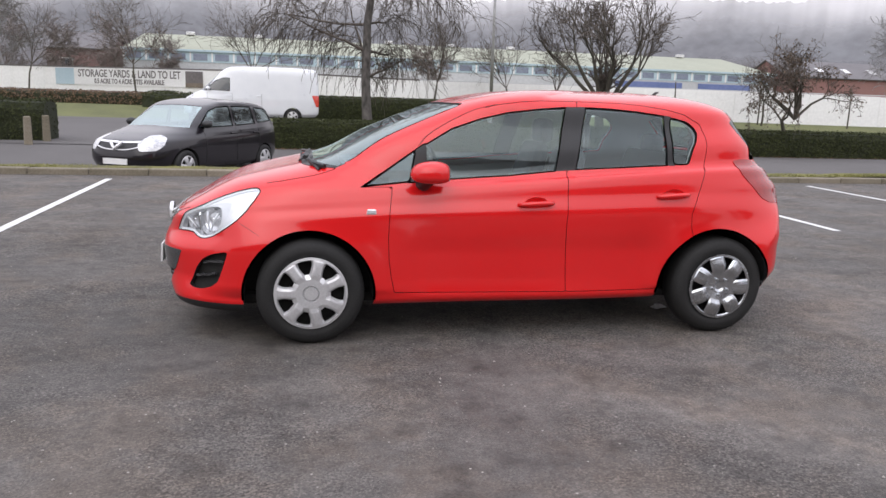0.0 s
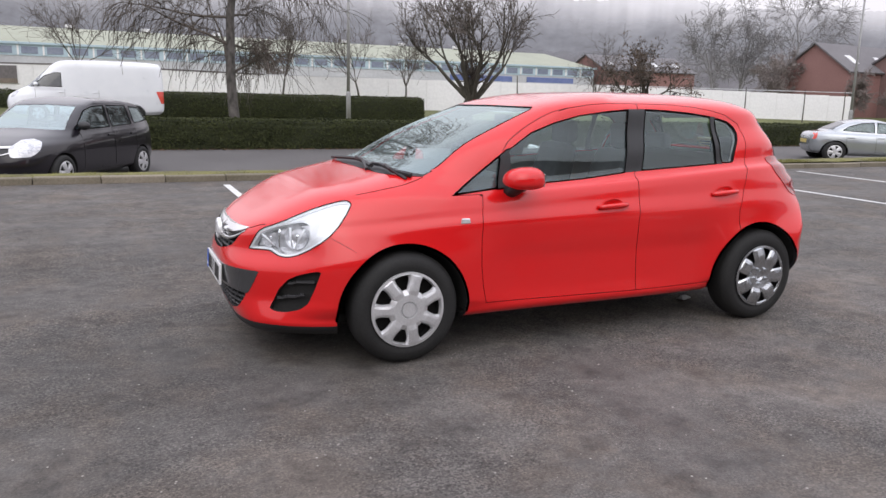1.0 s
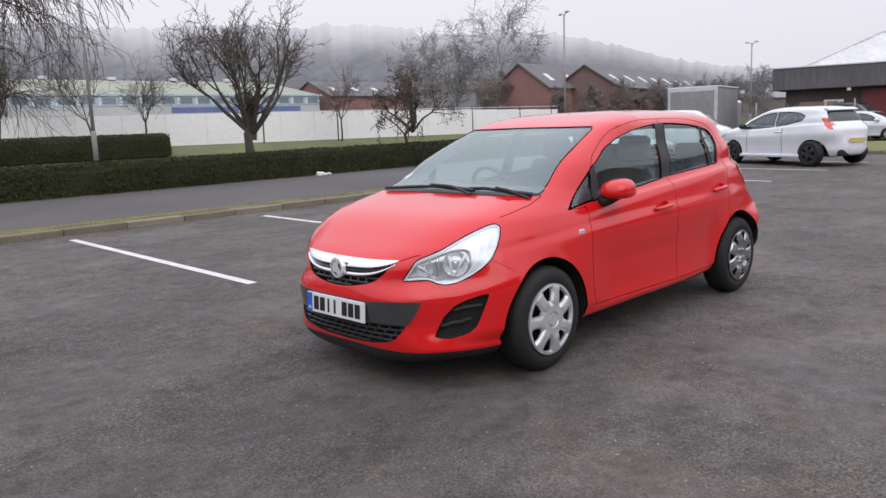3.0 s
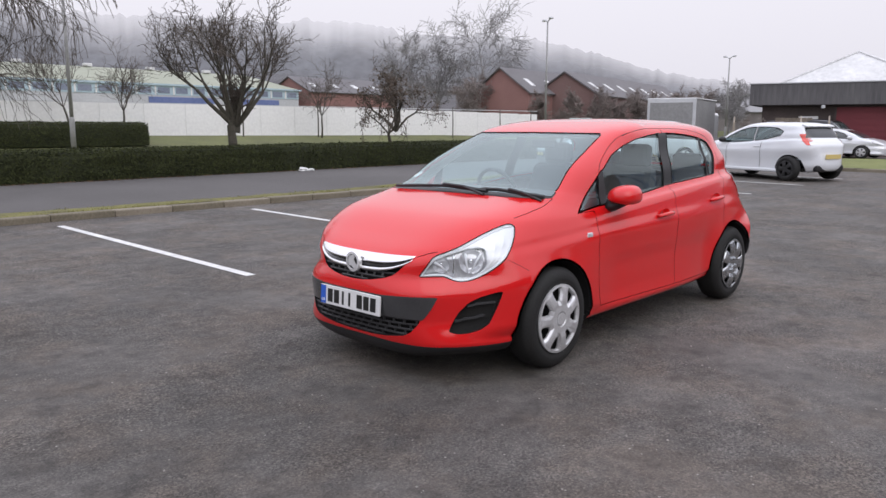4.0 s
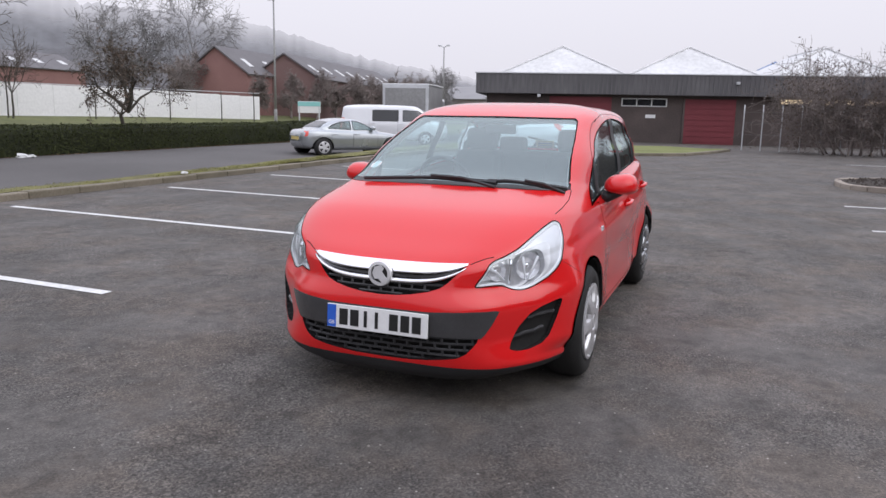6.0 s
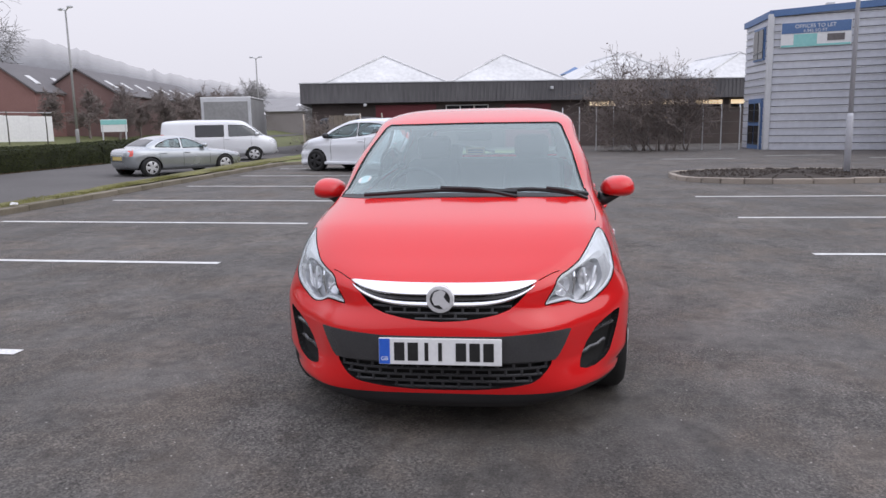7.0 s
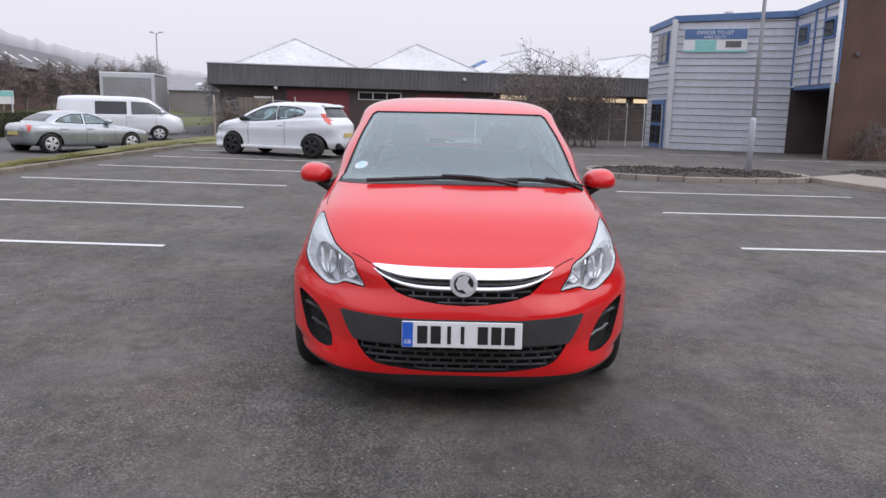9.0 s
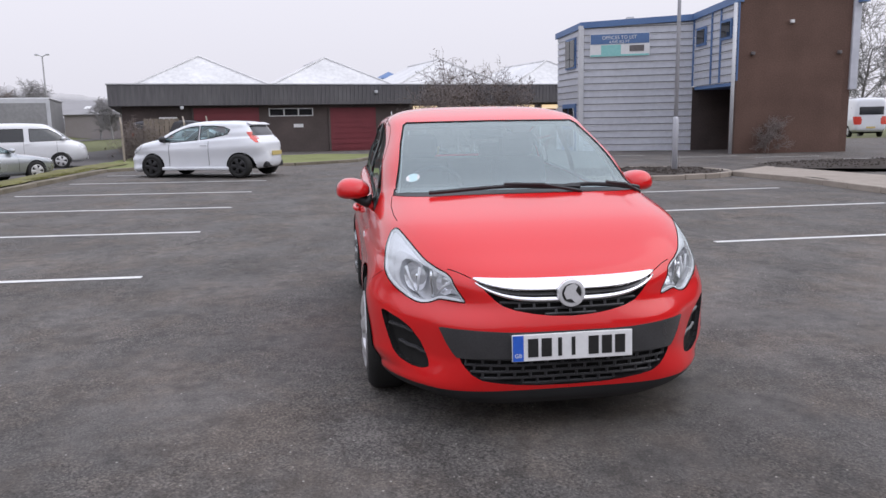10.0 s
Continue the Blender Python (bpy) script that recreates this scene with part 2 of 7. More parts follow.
M["well"] = surface("wheel_well", (0.006, 0.006, 0.006), (0.015, 0.014, 0.013), scale=10, fine=60, rough=0.9)
M["silver"] = surface("silver_plastic", (0.55, 0.55, 0.56), (0.7, 0.7, 0.71), scale=6, fine=90, rough=0.3, metal=0.5, coat=0.4)
M["steel"] = surface("chromed_plastic", (0.42, 0.44, 0.46), (0.62, 0.64, 0.66), scale=6, fine=60, rough=0.26, metal=1.0)
M["bright"] = surface("bright_badge_metal", (0.72, 0.72, 0.73), (0.82, 0.82, 0.83), scale=6, fine=90, rough=0.22, metal=0.35, coat=0.5)
M["chrome"] = surface("chrome", (0.82, 0.82, 0.83), (0.92, 0.92, 0.93), scale=4, fine=60, rough=0.1, metal=1.0, rough_var=0.03)
M["reflector"] = surface("lamp_reflector", (0.68, 0.69, 0.71), (0.96, 0.96, 0.98), scale=26, fine=70, rough=0.22, metal=0.6)
M["lamp_grey"] = surface("lamp_grey_plastic", (0.66, 0.67, 0.69), (0.80, 0.81, 0.83), scale=10, fine=60, rough=0.2, metal=0.3, coat=0.5)
M["lamp_glass"] = surface("bright_lamp_glass", (0.30, 0.31, 0.33), (0.80, 0.80, 0.82), scale=9, fine=30, rough=0.15, metal=0.3, coat=1.0)
M["white_plastic"] = surface("white_lamp_plastic", (0.72, 0.73, 0.75), (0.85, 0.86, 0.88), scale=10, fine=60, rough=0.25, coat=0.5)
M["tail"] = surface("tail_lamp_red", (0.25, 0.006, 0.008), (0.36, 0.015, 0.012), scale=20, fine=90, rough=0.12, coat=0.5)
M["tail_bright"] = surface("bright_tail_lamp", (0.62, 0.05, 0.035), (0.75, 0.09, 0.06), scale=20, fine=90, rough=0.15, coat=1.0)
M["gap_grey"] = surface("grey_joint", (0.2, 0.2, 0.215), (0.27, 0.27, 0.29), scale=2, fine=30, rough=0.8)
M["seat"] = surface("seat_cloth", (0.06, 0.06, 0.064), (0.12, 0.12, 0.125), scale=10, fine=120, rough=0.9, bump=0.3)
M["dash"] = surface("dashboard", (0.05, 0.05, 0.053), (0.085, 0.085, 0.09), scale=10, fine=150, rough=0.7, bump=0.2)
M["lining"] = surface("interior_lining", (0.42, 0.42, 0.41), (0.52, 0.52, 0.51), scale=10, fine=90, rough=0.9)
M["plate"] = surface("white_plate", (0.7, 0.7, 0.7), (0.8, 0.8, 0.8), scale=10, fine=60, rough=0.35)
M["ink"] = surface("black_ink", (0.01, 0.01, 0.01), (0.02, 0.02, 0.02), scale=10, fine=60, rough=0.4)
M["blue"] = surface("plate_blue", (0.02, 0.1, 0.5), (0.03, 0.13, 0.6), scale=10, fine=60, rough=0.4)
M["yellow_plate"] = surface("yellow_plate", (0.58, 0.45, 0.16), (0.66, 0.52, 0.2), scale=10, fine=60, rough=0.4)
M["glass_screen"] = pane_glass("windscreen_glass", (0.74, 0.92, 0.93), gloss=0.18, pale_film=0.04)
M["glass_side"] = pane_glass("side_glass", (0.86, 0.97, 0.975), gloss=0.09, pale_film=0.02)
M["lens"] = pane_glass("lamp_lens", (0.96, 0.97, 0.98), gloss=0.04)
M["glass_car"] = surface("car_window_glass", (0.055, 0.066, 0.068), (0.085, 0.1, 0.102), scale=2, fine=9, rough=0.04, spec=1.0, coat=1.0, rough_var=0.02)
M["glass_mid"] = surface("grey_window_glass", (0.028, 0.033, 0.035), (0.05, 0.058, 0.06), scale=2, fine=9, rough=0.03, spec=1.0, coat=0.6, rough_var=0.02)
M["glass_dark"] = surface("dark_window_glass", (0.01, 0.012, 0.014), (0.02, 0.023, 0.026), scale=2, fine=9, rough=0.03, spec=0.8, rough_var=0.02)
M["glass_clear"] = pane_glass("clear_window_glass", (0.62, 0.74, 0.76), gloss=0.12, pale_film=0.03)
M["glass_sheen"] = pane_glass("sloping_screen_glass", (0.70, 0.86, 0.88), gloss=0.34, pale_film=0.05)
M["black_paint"] = surface("black_car_paint", (0.008, 0.0065, 0.0095), (0.013, 0.011, 0.015), scale=2, fine=200, rough=0.3, coat=0.9, spec=0.2)
M["silver_paint"] = surface("silver_car_paint", (0.36, 0.385, 0.40), (0.45, 0.475, 0.49), scale=2, fine=300, rough=0.25, metal=0.65, coat=1.0)
M["grey_paint"] = surface("grey_van_paint", (0.66, 0.67, 0.69), (0.74, 0.75, 0.77), scale=2, fine=300, rough=0.35, metal=0.2, coat=1.0)
M["white_paint"] = surface("white_car_paint", (0.68, 0.70, 0.735), (0.76, 0.775, 0.80), scale=2, fine=200, rough=0.3, coat=1.0)
M["brick_dark"] = surface("dark_brick", (0.055, 0.043, 0.040), (0.12, 0.095, 0.088), scale=0.8, fine=18, rough=0.9, bump=0.4)
M["brick_brown"] = surface("brown_brick", (0.085, 0.048, 0.036), (0.16, 0.096, 0.075), scale=0.8, fine=22, rough=0.9, bump=0.4)
M["brick_red"] = surface("red_brick", (0.235, 0.125, 0.115), (0.3, 0.165, 0.15), scale=0.6, fine=12, rough=0.9)
M["brick_far"] = surface("hazed_far_brick", (0.17, 0.105, 0.098), (0.22, 0.14, 0.13), scale=0.6, fine=12, rough=0.9)
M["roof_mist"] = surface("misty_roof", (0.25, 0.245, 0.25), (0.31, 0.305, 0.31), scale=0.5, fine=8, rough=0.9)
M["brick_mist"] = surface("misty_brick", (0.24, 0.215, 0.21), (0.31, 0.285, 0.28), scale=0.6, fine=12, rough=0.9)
M["roof_far"] = surface("hazed_slate_roof", (0.125, 0.118, 0.123), (0.17, 0.163, 0.168), scale=0.5, fine=8, rough=0.9)
M["far_pane"] = surface("hazed_window_pane", (0.16, 0.19, 0.26), (0.25, 0.28, 0.35), scale=0.5, fine=4, rough=0.2)
M["twig_brown"] = surface("brown_winter_twigs", (0.17, 0.142, 0.13), (0.26, 0.222, 0.207), scale=2, fine=14, rough=0.95)
M["fascia"] = surface("ribbed_grey_fascia", (0.075, 0.072, 0.078), (0.155, 0.15, 0.155), scale=0.8, fine=6, rough=0.7, stretch=(1, 1, 0.15))
M["roof_white"] = surface("white_roof_sheet", (0.52, 0.52, 0.52), (0.74, 0.74, 0.74), scale=0.5, fine=5, rough=0.6)
M["shutter"] = surface("maroon_door", (0.14, 0.022, 0.03), (0.2, 0.035, 0.045), scale=1, fine=20, rough=0.6)
M["cladding"] = surface("grey_blue_cladding", (0.50, 0.515, 0.57), (0.62, 0.635, 0.69), scale=0.6, fine=5, rough=0.45, metal=0.15)
M["blue_trim"] = surface("blue_steel_trim", (0.07, 0.14, 0.3), (0.12, 0.21, 0.4), scale=1, fine=20, rough=0.5)
M["slate"] = surface("dark_roof", (0.11, 0.10, 0.10), (0.18, 0.165, 0.165), scale=0.5, fine=8, rough=0.8)
M["green_roof"] = surface("pale_green_roof", (0.26, 0.275, 0.21), (0.34, 0.355, 0.28), scale=0.3, fine=3, rough=0.8)
M["factory"] = surface("pale_factory_wall", (0.42, 0.43, 0.45), (0.55, 0.56, 0.58), scale=0.3, fine=4, rough=0.8)
M["factory_blue"] = surface("blue_factory_panel", (0.10, 0.14, 0.30), (0.16, 0.2, 0.4), scale=0.4, fine=4, rough=0.7)
M["pale_blue"] = surface("pale_blue_panel", (0.38, 0.5, 0.57), (0.46, 0.57, 0.63), scale=0.6, fine=8, rough=0.6)
M["teal"] = surface("teal_panel", (0.2, 0.52, 0.5), (0.3, 0.6, 0.58), scale=0.6, fine=8, rough=0.6)
M["galv"] = surface("galvanised_steel", (0.50, 0.51, 0.53), (0.64, 0.65, 0.67), scale=2, fine=30, rough=0.5, metal=0.15)
M["post"] = surface("painted_post", (0.46, 0.47, 0.51), (0.56, 0.57, 0.61), scale=2, fine=30, rough=0.6)
M["lorry"] = surface("lorry_grey", (0.24, 0.24, 0.24), (0.34, 0.34, 0.34), scale=0.7, fine=8, rough=0.6)
M["wood"] = surface("weathered_wood", (0.13, 0.11, 0.09), (0.24, 0.2, 0.16), scale=2, fine=20, rough=0.9, stretch=(1, 1, 0.2))
M["mesh_wire"] = surface("fence_wire", (0.16, 0.17, 0.16), (0.26, 0.27, 0.26), scale=2, fine=30, rough=0.6, metal=0.4)
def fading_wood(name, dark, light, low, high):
    """Distant woods with mist put in: greyed colours, and transparency that grows with height."""
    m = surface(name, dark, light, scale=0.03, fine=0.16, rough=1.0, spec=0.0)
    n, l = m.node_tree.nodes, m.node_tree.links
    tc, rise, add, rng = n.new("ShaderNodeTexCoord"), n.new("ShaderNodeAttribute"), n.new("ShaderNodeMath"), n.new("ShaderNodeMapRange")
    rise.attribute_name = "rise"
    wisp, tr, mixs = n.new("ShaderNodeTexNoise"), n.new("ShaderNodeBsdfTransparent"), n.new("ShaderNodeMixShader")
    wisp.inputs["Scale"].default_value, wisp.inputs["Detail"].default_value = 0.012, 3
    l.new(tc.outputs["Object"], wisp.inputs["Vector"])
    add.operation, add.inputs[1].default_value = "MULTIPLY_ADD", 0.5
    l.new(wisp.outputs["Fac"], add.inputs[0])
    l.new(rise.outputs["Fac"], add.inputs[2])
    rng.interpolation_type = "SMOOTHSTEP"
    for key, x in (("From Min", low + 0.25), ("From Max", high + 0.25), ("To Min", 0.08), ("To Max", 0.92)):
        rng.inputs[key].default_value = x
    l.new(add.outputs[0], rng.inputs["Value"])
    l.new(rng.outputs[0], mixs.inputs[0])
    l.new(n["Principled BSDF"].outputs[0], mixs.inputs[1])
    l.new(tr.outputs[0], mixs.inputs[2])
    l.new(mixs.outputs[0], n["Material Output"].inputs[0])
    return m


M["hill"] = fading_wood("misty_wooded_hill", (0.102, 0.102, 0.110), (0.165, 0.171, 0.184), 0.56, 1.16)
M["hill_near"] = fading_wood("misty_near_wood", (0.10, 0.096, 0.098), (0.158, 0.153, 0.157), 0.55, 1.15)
M["paper"] = surface("litter_white", (0.6, 0.6, 0.6), (0.8, 0.8, 0.8), scale=10, fine=60, rough=0.7)
M["stone"] = surface("grit", (0.12, 0.11, 0.1), (0.4, 0.37, 0.34), scale=20, fine=60, rough=0.9, island=0.6)
lampglow = bpy.data.materials.new("strip_light")
lampglow.use_nodes = True
lampglow.node_tree.nodes["Principled BSDF"].inputs["Emission Color"].default_value = (1.0, 0.72, 0.4, 1)
lampglow.node_tree.nodes["Principled BSDF"].inputs["Emission Strength"].default_value = 0.9
M["lampglow"] = lampglow

# ---- building tools ----
def link_mesh(name, verts, faces, material, parent=None, label="", normals=None, smooth=False, mats=None, face_mats=None):
    me = bpy.data.meshes.new(name)
    me.from_pydata([tuple(v) for v in verts], [], [tuple(f) for f in faces])
    for m in (mats or [material]):
        me.materials.append(m)
    if face_mats is not None:
        me.polygons.foreach_set("material_index", face_mats)
    if smooth or normals is not None:
        me.polygons.foreach_set("use_smooth", [True] * len(me.polygons))
    me.update()
    if normals is not None:
        me.normals_split_custom_set_from_vertices([tuple(n) for n in normals])
    ob = new(name, me)
    if parent is not None:
        ob.parent = parent
    if label:
        ob["label"] = label
    return ob


def part(name, bm, material, parent=None, label="", smooth=False):
    me = bpy.data.meshes.new(name)
    if smooth:
        for f in bm.faces:
            f.smooth = len(f.verts) <= 4
    bm.to_mesh(me)
    bm.free()
    me.materials.append(material)
    ob = new(name, me)
    if parent is not None:
        ob.parent = parent
    if label:
        ob["label"] = label
    return ob


def thing(name, label, category, m=None, group="", kind=""):
    ob = new(name)
    ob.empty_display_size = 0.2
    if m is not None:
        ob.matrix_basis = m
    return tagged(ob, label, category, group, kind)


def box(sx, sy, sz, at=(0, 0, 0), bevel=0.0, bm=None, turn=None, taper=1.0, seg=2):
    """A block of that size with its middle at 'at'."""
    bm = bm or bmesh.new()
    made = bmesh.ops.create_cube(bm, size=1.0)["verts"]
    for v in made:
        k = taper if v.co.z > 0 else 1.0
        v.co = Vector((v.co.x * sx * k, v.co.y * sy * k, v.co.z * sz))
    if bevel:
        edges = list({e for v in made for e in v.link_edges})
        res = bmesh.ops.bevel(bm, geom=edges, offset=bevel, segments=seg, affect="EDGES", profile=0.5)
        made = list({v for v in res["verts"]} | {v for v in made if v.is_valid})
    m = Matrix.Translation(at) @ (turn or Matrix())
    bmesh.ops.transform(bm, matrix=m, verts=made)
    return bm


def tube(points, radii, sides=8, bm=None, caps=True):
    """A round bar along a line of points."""
    bm = bm or bmesh.new()
    pts = [Vector(p) for p in points]
    if not hasattr(radii, "__len__"):
        radii = [radii] * len(pts)
    rings = []
    for i, p in enumerate(pts):
        d = (pts[min(i + 1, len(pts) - 1)] - pts[max(i - 1, 0)]).normalized()
        a = d.orthogonal().normalized() if i == 0 else (rings_a - d * rings_a.dot(d)).normalized()
        rings_a = a
        b = d.cross(a)
        rings.append([bm.verts.new(p + radii[i] * (math.cos(t) * a + math.sin(t) * b)) for t in (2 * math.pi * k / sides for k in range(sides))])
    for r0, r1 in zip(rings, rings[1:]):
        for k in range(sides):
            bm.faces.new((r0[k], r0[(k + 1) % sides], r1[(k + 1) % sides], r1[k]))
    if caps:
        bm.faces.new(rings[0][::-1])
        bm.faces.new(rings[-1])
    return bm


def lathe(profile, sides=32, axis="y", bm=None):
    """A turned shape: profile of (radius, along)."""
    bm = bm or bmesh.new()
    rows = []
    for r, a in profile:
        row = []
        for k in range(sides):
            t = 2 * math.pi * k / sides
            c, s = r * math.cos(t), r * math.sin(t)
            row.append(bm.verts.new((c, a, s) if axis == "y" else (c, s, a)))
        rows.append(row)
    for r0, r1 in zip(rows, rows[1:]):
        for k in range(sides):
            bm.faces.new((r0[k], r0[(k + 1) % sides], r1[(k + 1) % sides], r1[k]))
    return bm


def prism(outline, depth, bm=None, m=None):
    """A flat outline in x, z given depth along y."""
    bm = bm or bmesh.new()
    m = m or Matrix()
    a = [bm.verts.new(m @ Vector((x, 0, z))) for x, z in outline]
    b = [bm.verts.new(m @ Vector((x, depth, z))) for x, z in outline]
    bm.faces.new(a)
    bm.faces.new(b[::-1])
    for k in range(len(a)):
        bm.faces.new((a[k - 1], a[k], b[k], b[k - 1])[::-1])
    return bm


def smooth_step(t):
    t = min(1.0, max(0.0, t))
    return t * t * (3 - 2 * t)


def lot_z(x, y):
    """The car park's gentle fall."""
    return 0.009 * min(8.0, max(0.0, y)) + 0.002 * min(13.0, max(0.0, x - 3.0)) * smooth_step((y + 6) / 6)


def land_z(x, y):
    """The land beyond the car park."""
    return -0.28 + 0.25 * smooth_step((y - 11.5) / 5) + 0.20 * smooth_step((y - 18) / 9) + 0.65 * smooth_step((y - 33) / 6)

def road_z(x, y):
    """The service road, rising towards the hedge."""
    edge = -0.10 - 0.14 * smooth_step((4 - x) / 8)
    return edge + (0.0 - edge) * smooth_step((y - 10.5) / 6)


# ---- the ground ----
def sheet(name, xs, ys, height, material, label, category="ground"):
    verts = [(x, y, height(x, y)) for y in ys for x in xs]
    n = len(xs)
    faces = [(j * n + i, j * n + i + 1, (j + 1) * n + i + 1, (j + 1) * n + i) for j in range(len(ys) - 1) for i in range(n - 1)]
    return tagged(link_mesh(name, verts, faces, material, smooth=True), label, category, kind="structure")


def steps(a, b, step):
    n = max(1, round((b - a) / step))
    return [a + (b - a) * k / n for k in range(n + 1)]


sheet("ground", [-900, -400, -150] + steps(-80, 80, 8) + [150, 400, 900], [-900, -300, -100] + steps(-40, 60, 2.5) + [80, 150, 400, 900], land_z, M["grass"], "damp winter grass over the open land")


def verge_y(x):
    """The far edge of the grass verge along the kerb."""
    return 8.62 + 0.5 * smooth_step((x - 6) / 8) + 0.6 * smooth_step((x - 13) / 6)


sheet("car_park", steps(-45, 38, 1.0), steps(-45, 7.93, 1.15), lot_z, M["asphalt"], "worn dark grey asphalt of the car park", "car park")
sheet("road", steps(-70, 70, 4), steps(8.4, 16.8, 0.7), road_z, M["road"], "grey asphalt service road", "road")
sheet("main_road", steps(-120, 120, 6), [28.6, 30, 32, 33.6], lambda x, y: land_z(x, y) + 0.05 , M["road"], "grey asphalt main road beyond the hedge", "road")
sheet("side_road", steps(-12.5, -5.2, 1.8), steps(16.6, 28.8, 1.0), lambda x, y: land_z(x, y) + 0.045, M["road"], "asphalt mouth of the junction between hedges", "road")

# bay lines
def bay_line(x, y0, y1, w=0.1):
    pts = [(x, y0 + (y1 - y0) * k / 8) for k in range(9)]
    verts, faces = [], []
    for px, py in pts:
        for dx in (-w / 2, w / 2):
            verts.append((px + dx, py, lot_z(px + dx, py) + 0.005))
    for k in range(8):
        faces.append((2 * k, 2 * k + 1, 2 * k + 3, 2 * k + 2))
    ob = link_mesh("bay_line", verts, faces, M["line"])
    return tagged(ob, "white painted parking bay line on asphalt", "bay line", "parking bay lines", "structure")


for x in (-7.1, -4.17, -1.03, 1.97, 4.95, 7.92, 10.93, 14.1, 17.1):
    bay_line(x, 2.78, 7.4)
for x in (-3.2, -0.25, 2.73, 5.66, 8.6):
    bay_line(x, -3.16, -7.5)

# kerb stones and verge along the car park
def kerb_run(points, width, top, material, label, drop=0.25, stone=0.91):
    root = thing("kerb", label, "kerb", kind="structure")
    bm0 = box(stone - 0.008, width, drop, (0, 0, -drop / 2), bevel=0.018)
    me = bpy.data.meshes.new("kerb_stone")
    bm0.to_mesh(me)
    bm0.free()
    me.materials.append(material)
    rng = random.Random(5)
    for (x0, y0), (x1, y1) in zip(points, points[1:]):
        d = math.hypot(x1 - x0, y1 - y0)
        n = max(1, round(d / stone))
        for k in range(n):
            f = (k + 0.5) / n
            x, y = x0 + (x1 - x0) * f, y0 + (y1 - y0) * f
            ob = new("kerb_stone", me)
            ob.parent = root
            ob.matrix_basis = pose(x, y, top(x, y) + rng.uniform(-0.006, 0.006), 0, 0, math.degrees(math.atan2(y1 - y0, x1 - x0)) + rng.uniform(-0.4, 0.4)) @ Matrix.Diagonal((d / n / stone, 1, 1, 1))
    return root


kerb_run([(-30, 8.02), (19.0, 8.02), (20.0, 7.2), (20.6, 5.5), (21.2, 2.5), (23, 0.4), (26.6, -0.6), (28.6, -1.0)], 0.2, lambda x, y: lot_z(x, y) + 0.10, M["kerb"], "mossy concrete kerb stones along the parking bays")


def verge():
    xs = steps(-30, 22, 0.5)
    verts, faces = [], []
    rng = random.Random(2)
    for x in xs:
        y0, y1 = 8.1, verge_y(x)
        for k in range(7):
            f = k / 6
            z = 0.165 + 0.02 * math.sin(f * math.pi) + rng.uniform(-0.012, 0.012) - (0.27 * smooth_step((f - 0.7) / 0.3)) + 0.05 * smooth_step((x - 3) / 10)
            verts.append((x, y0 + (y1 - y0) * f, z))
    for i in range(len(xs) - 1):
        for k in range(6):
            a = i * 7 + k
            faces.append((a, a + 7, a + 8, a + 1))
    return tagged(link_mesh("verge", verts, faces, M["moss"], smooth=True), "narrow mossy verge between kerb and road", "verge", kind="structure")


verge()
# lawn in front of the warehouse, behind the white car
def lawn():
    edge_y, edge_x = [-1.0, -0.6, 0.4, 2.5, 5.5, 7.2, 8.0, 9.4], [28.4, 26.6, 23.0, 21.2, 20.6, 20.0, 19.0, 18.6]
    ys = steps(-0.95, 9.4, 0.4)
    verts, n = [], 16
    for y in ys:
        x0 = float(np.interp(y, edge_y, edge_x)) + 0.05
        for k in range(n):
            x = x0 + (28.8 - x0) * k / (n - 1)
            verts.append((x, y, lot_z(x, y) + 0.095 + 0.015 * math.sin(x * 3 + y * 2)))
    faces = [(j * n + i, j * n + i + 1, (j + 1) * n + i + 1, (j + 1) * n + i) for j in range(len(ys) - 1) for i in range(n - 1)]
    tagged(link_mesh("lawn", verts, faces, M["lawn"], smooth=True), "short grass strip in front of the warehouse", "lawn", kind="structure")


lawn()

# the planted islands on the far side
def island(points, label):
    root = thing("planting_island", label, "planting bed", kind="structure")
    verts, faces = [], []
    cx, cy = sum(p[0] for p in points) / len(points), sum(p[1] for p in points) / len(points)
    rng = random.Random(8)
    rings = 6
    for r in range(rings):
        f = 1 - r / rings
        for x, y in points:
            verts.append((cx + (x - cx) * f, cy + (y - cy) * f, 0.09 + 0.07 * (1 - f) + rng.uniform(-0.025, 0.035)))
    n = len(points)
    for r in range(rings - 1):
        for k in range(n):
            faces.append((r * n + k, r * n + (k + 1) % n, (r + 1) * n + (k + 1) % n, (r + 1) * n + k))
    faces.append([(rings - 1) * n + k for k in range(n)])
    link_mesh("soil", verts, faces, M["earth"], root)
    cv, cf = [], []
    for _ in range(900):
        x, y = points[rng.randrange(len(points))]
        f = rng.random() ** 0.5 * 0.95
        x, y, r = cx + (x - cx) * f, cy + (y - cy) * f, rng.uniform(0.015, 0.05)
        k, z = len(cv), 0.10 + 0.07 * (1 - f)
        cv += [(x + r * a * rng.uniform(0.6, 1.2), y + r * b * rng.uniform(0.6, 1.2), z + r * c) for a, b, c in ((1, 0, 0), (0, 1, 0), (-1, 0, 0), (0, -1, 0), (0, 0, 0.9))]
        cf += [(k, k + 1, k + 4), (k + 1, k + 2, k + 4), (k + 2, k + 3, k + 4), (k + 3, k, k + 4)]
    tagged(link_mesh("clods", cv, cf, M["earth"], root), kind="stuff")
    return root


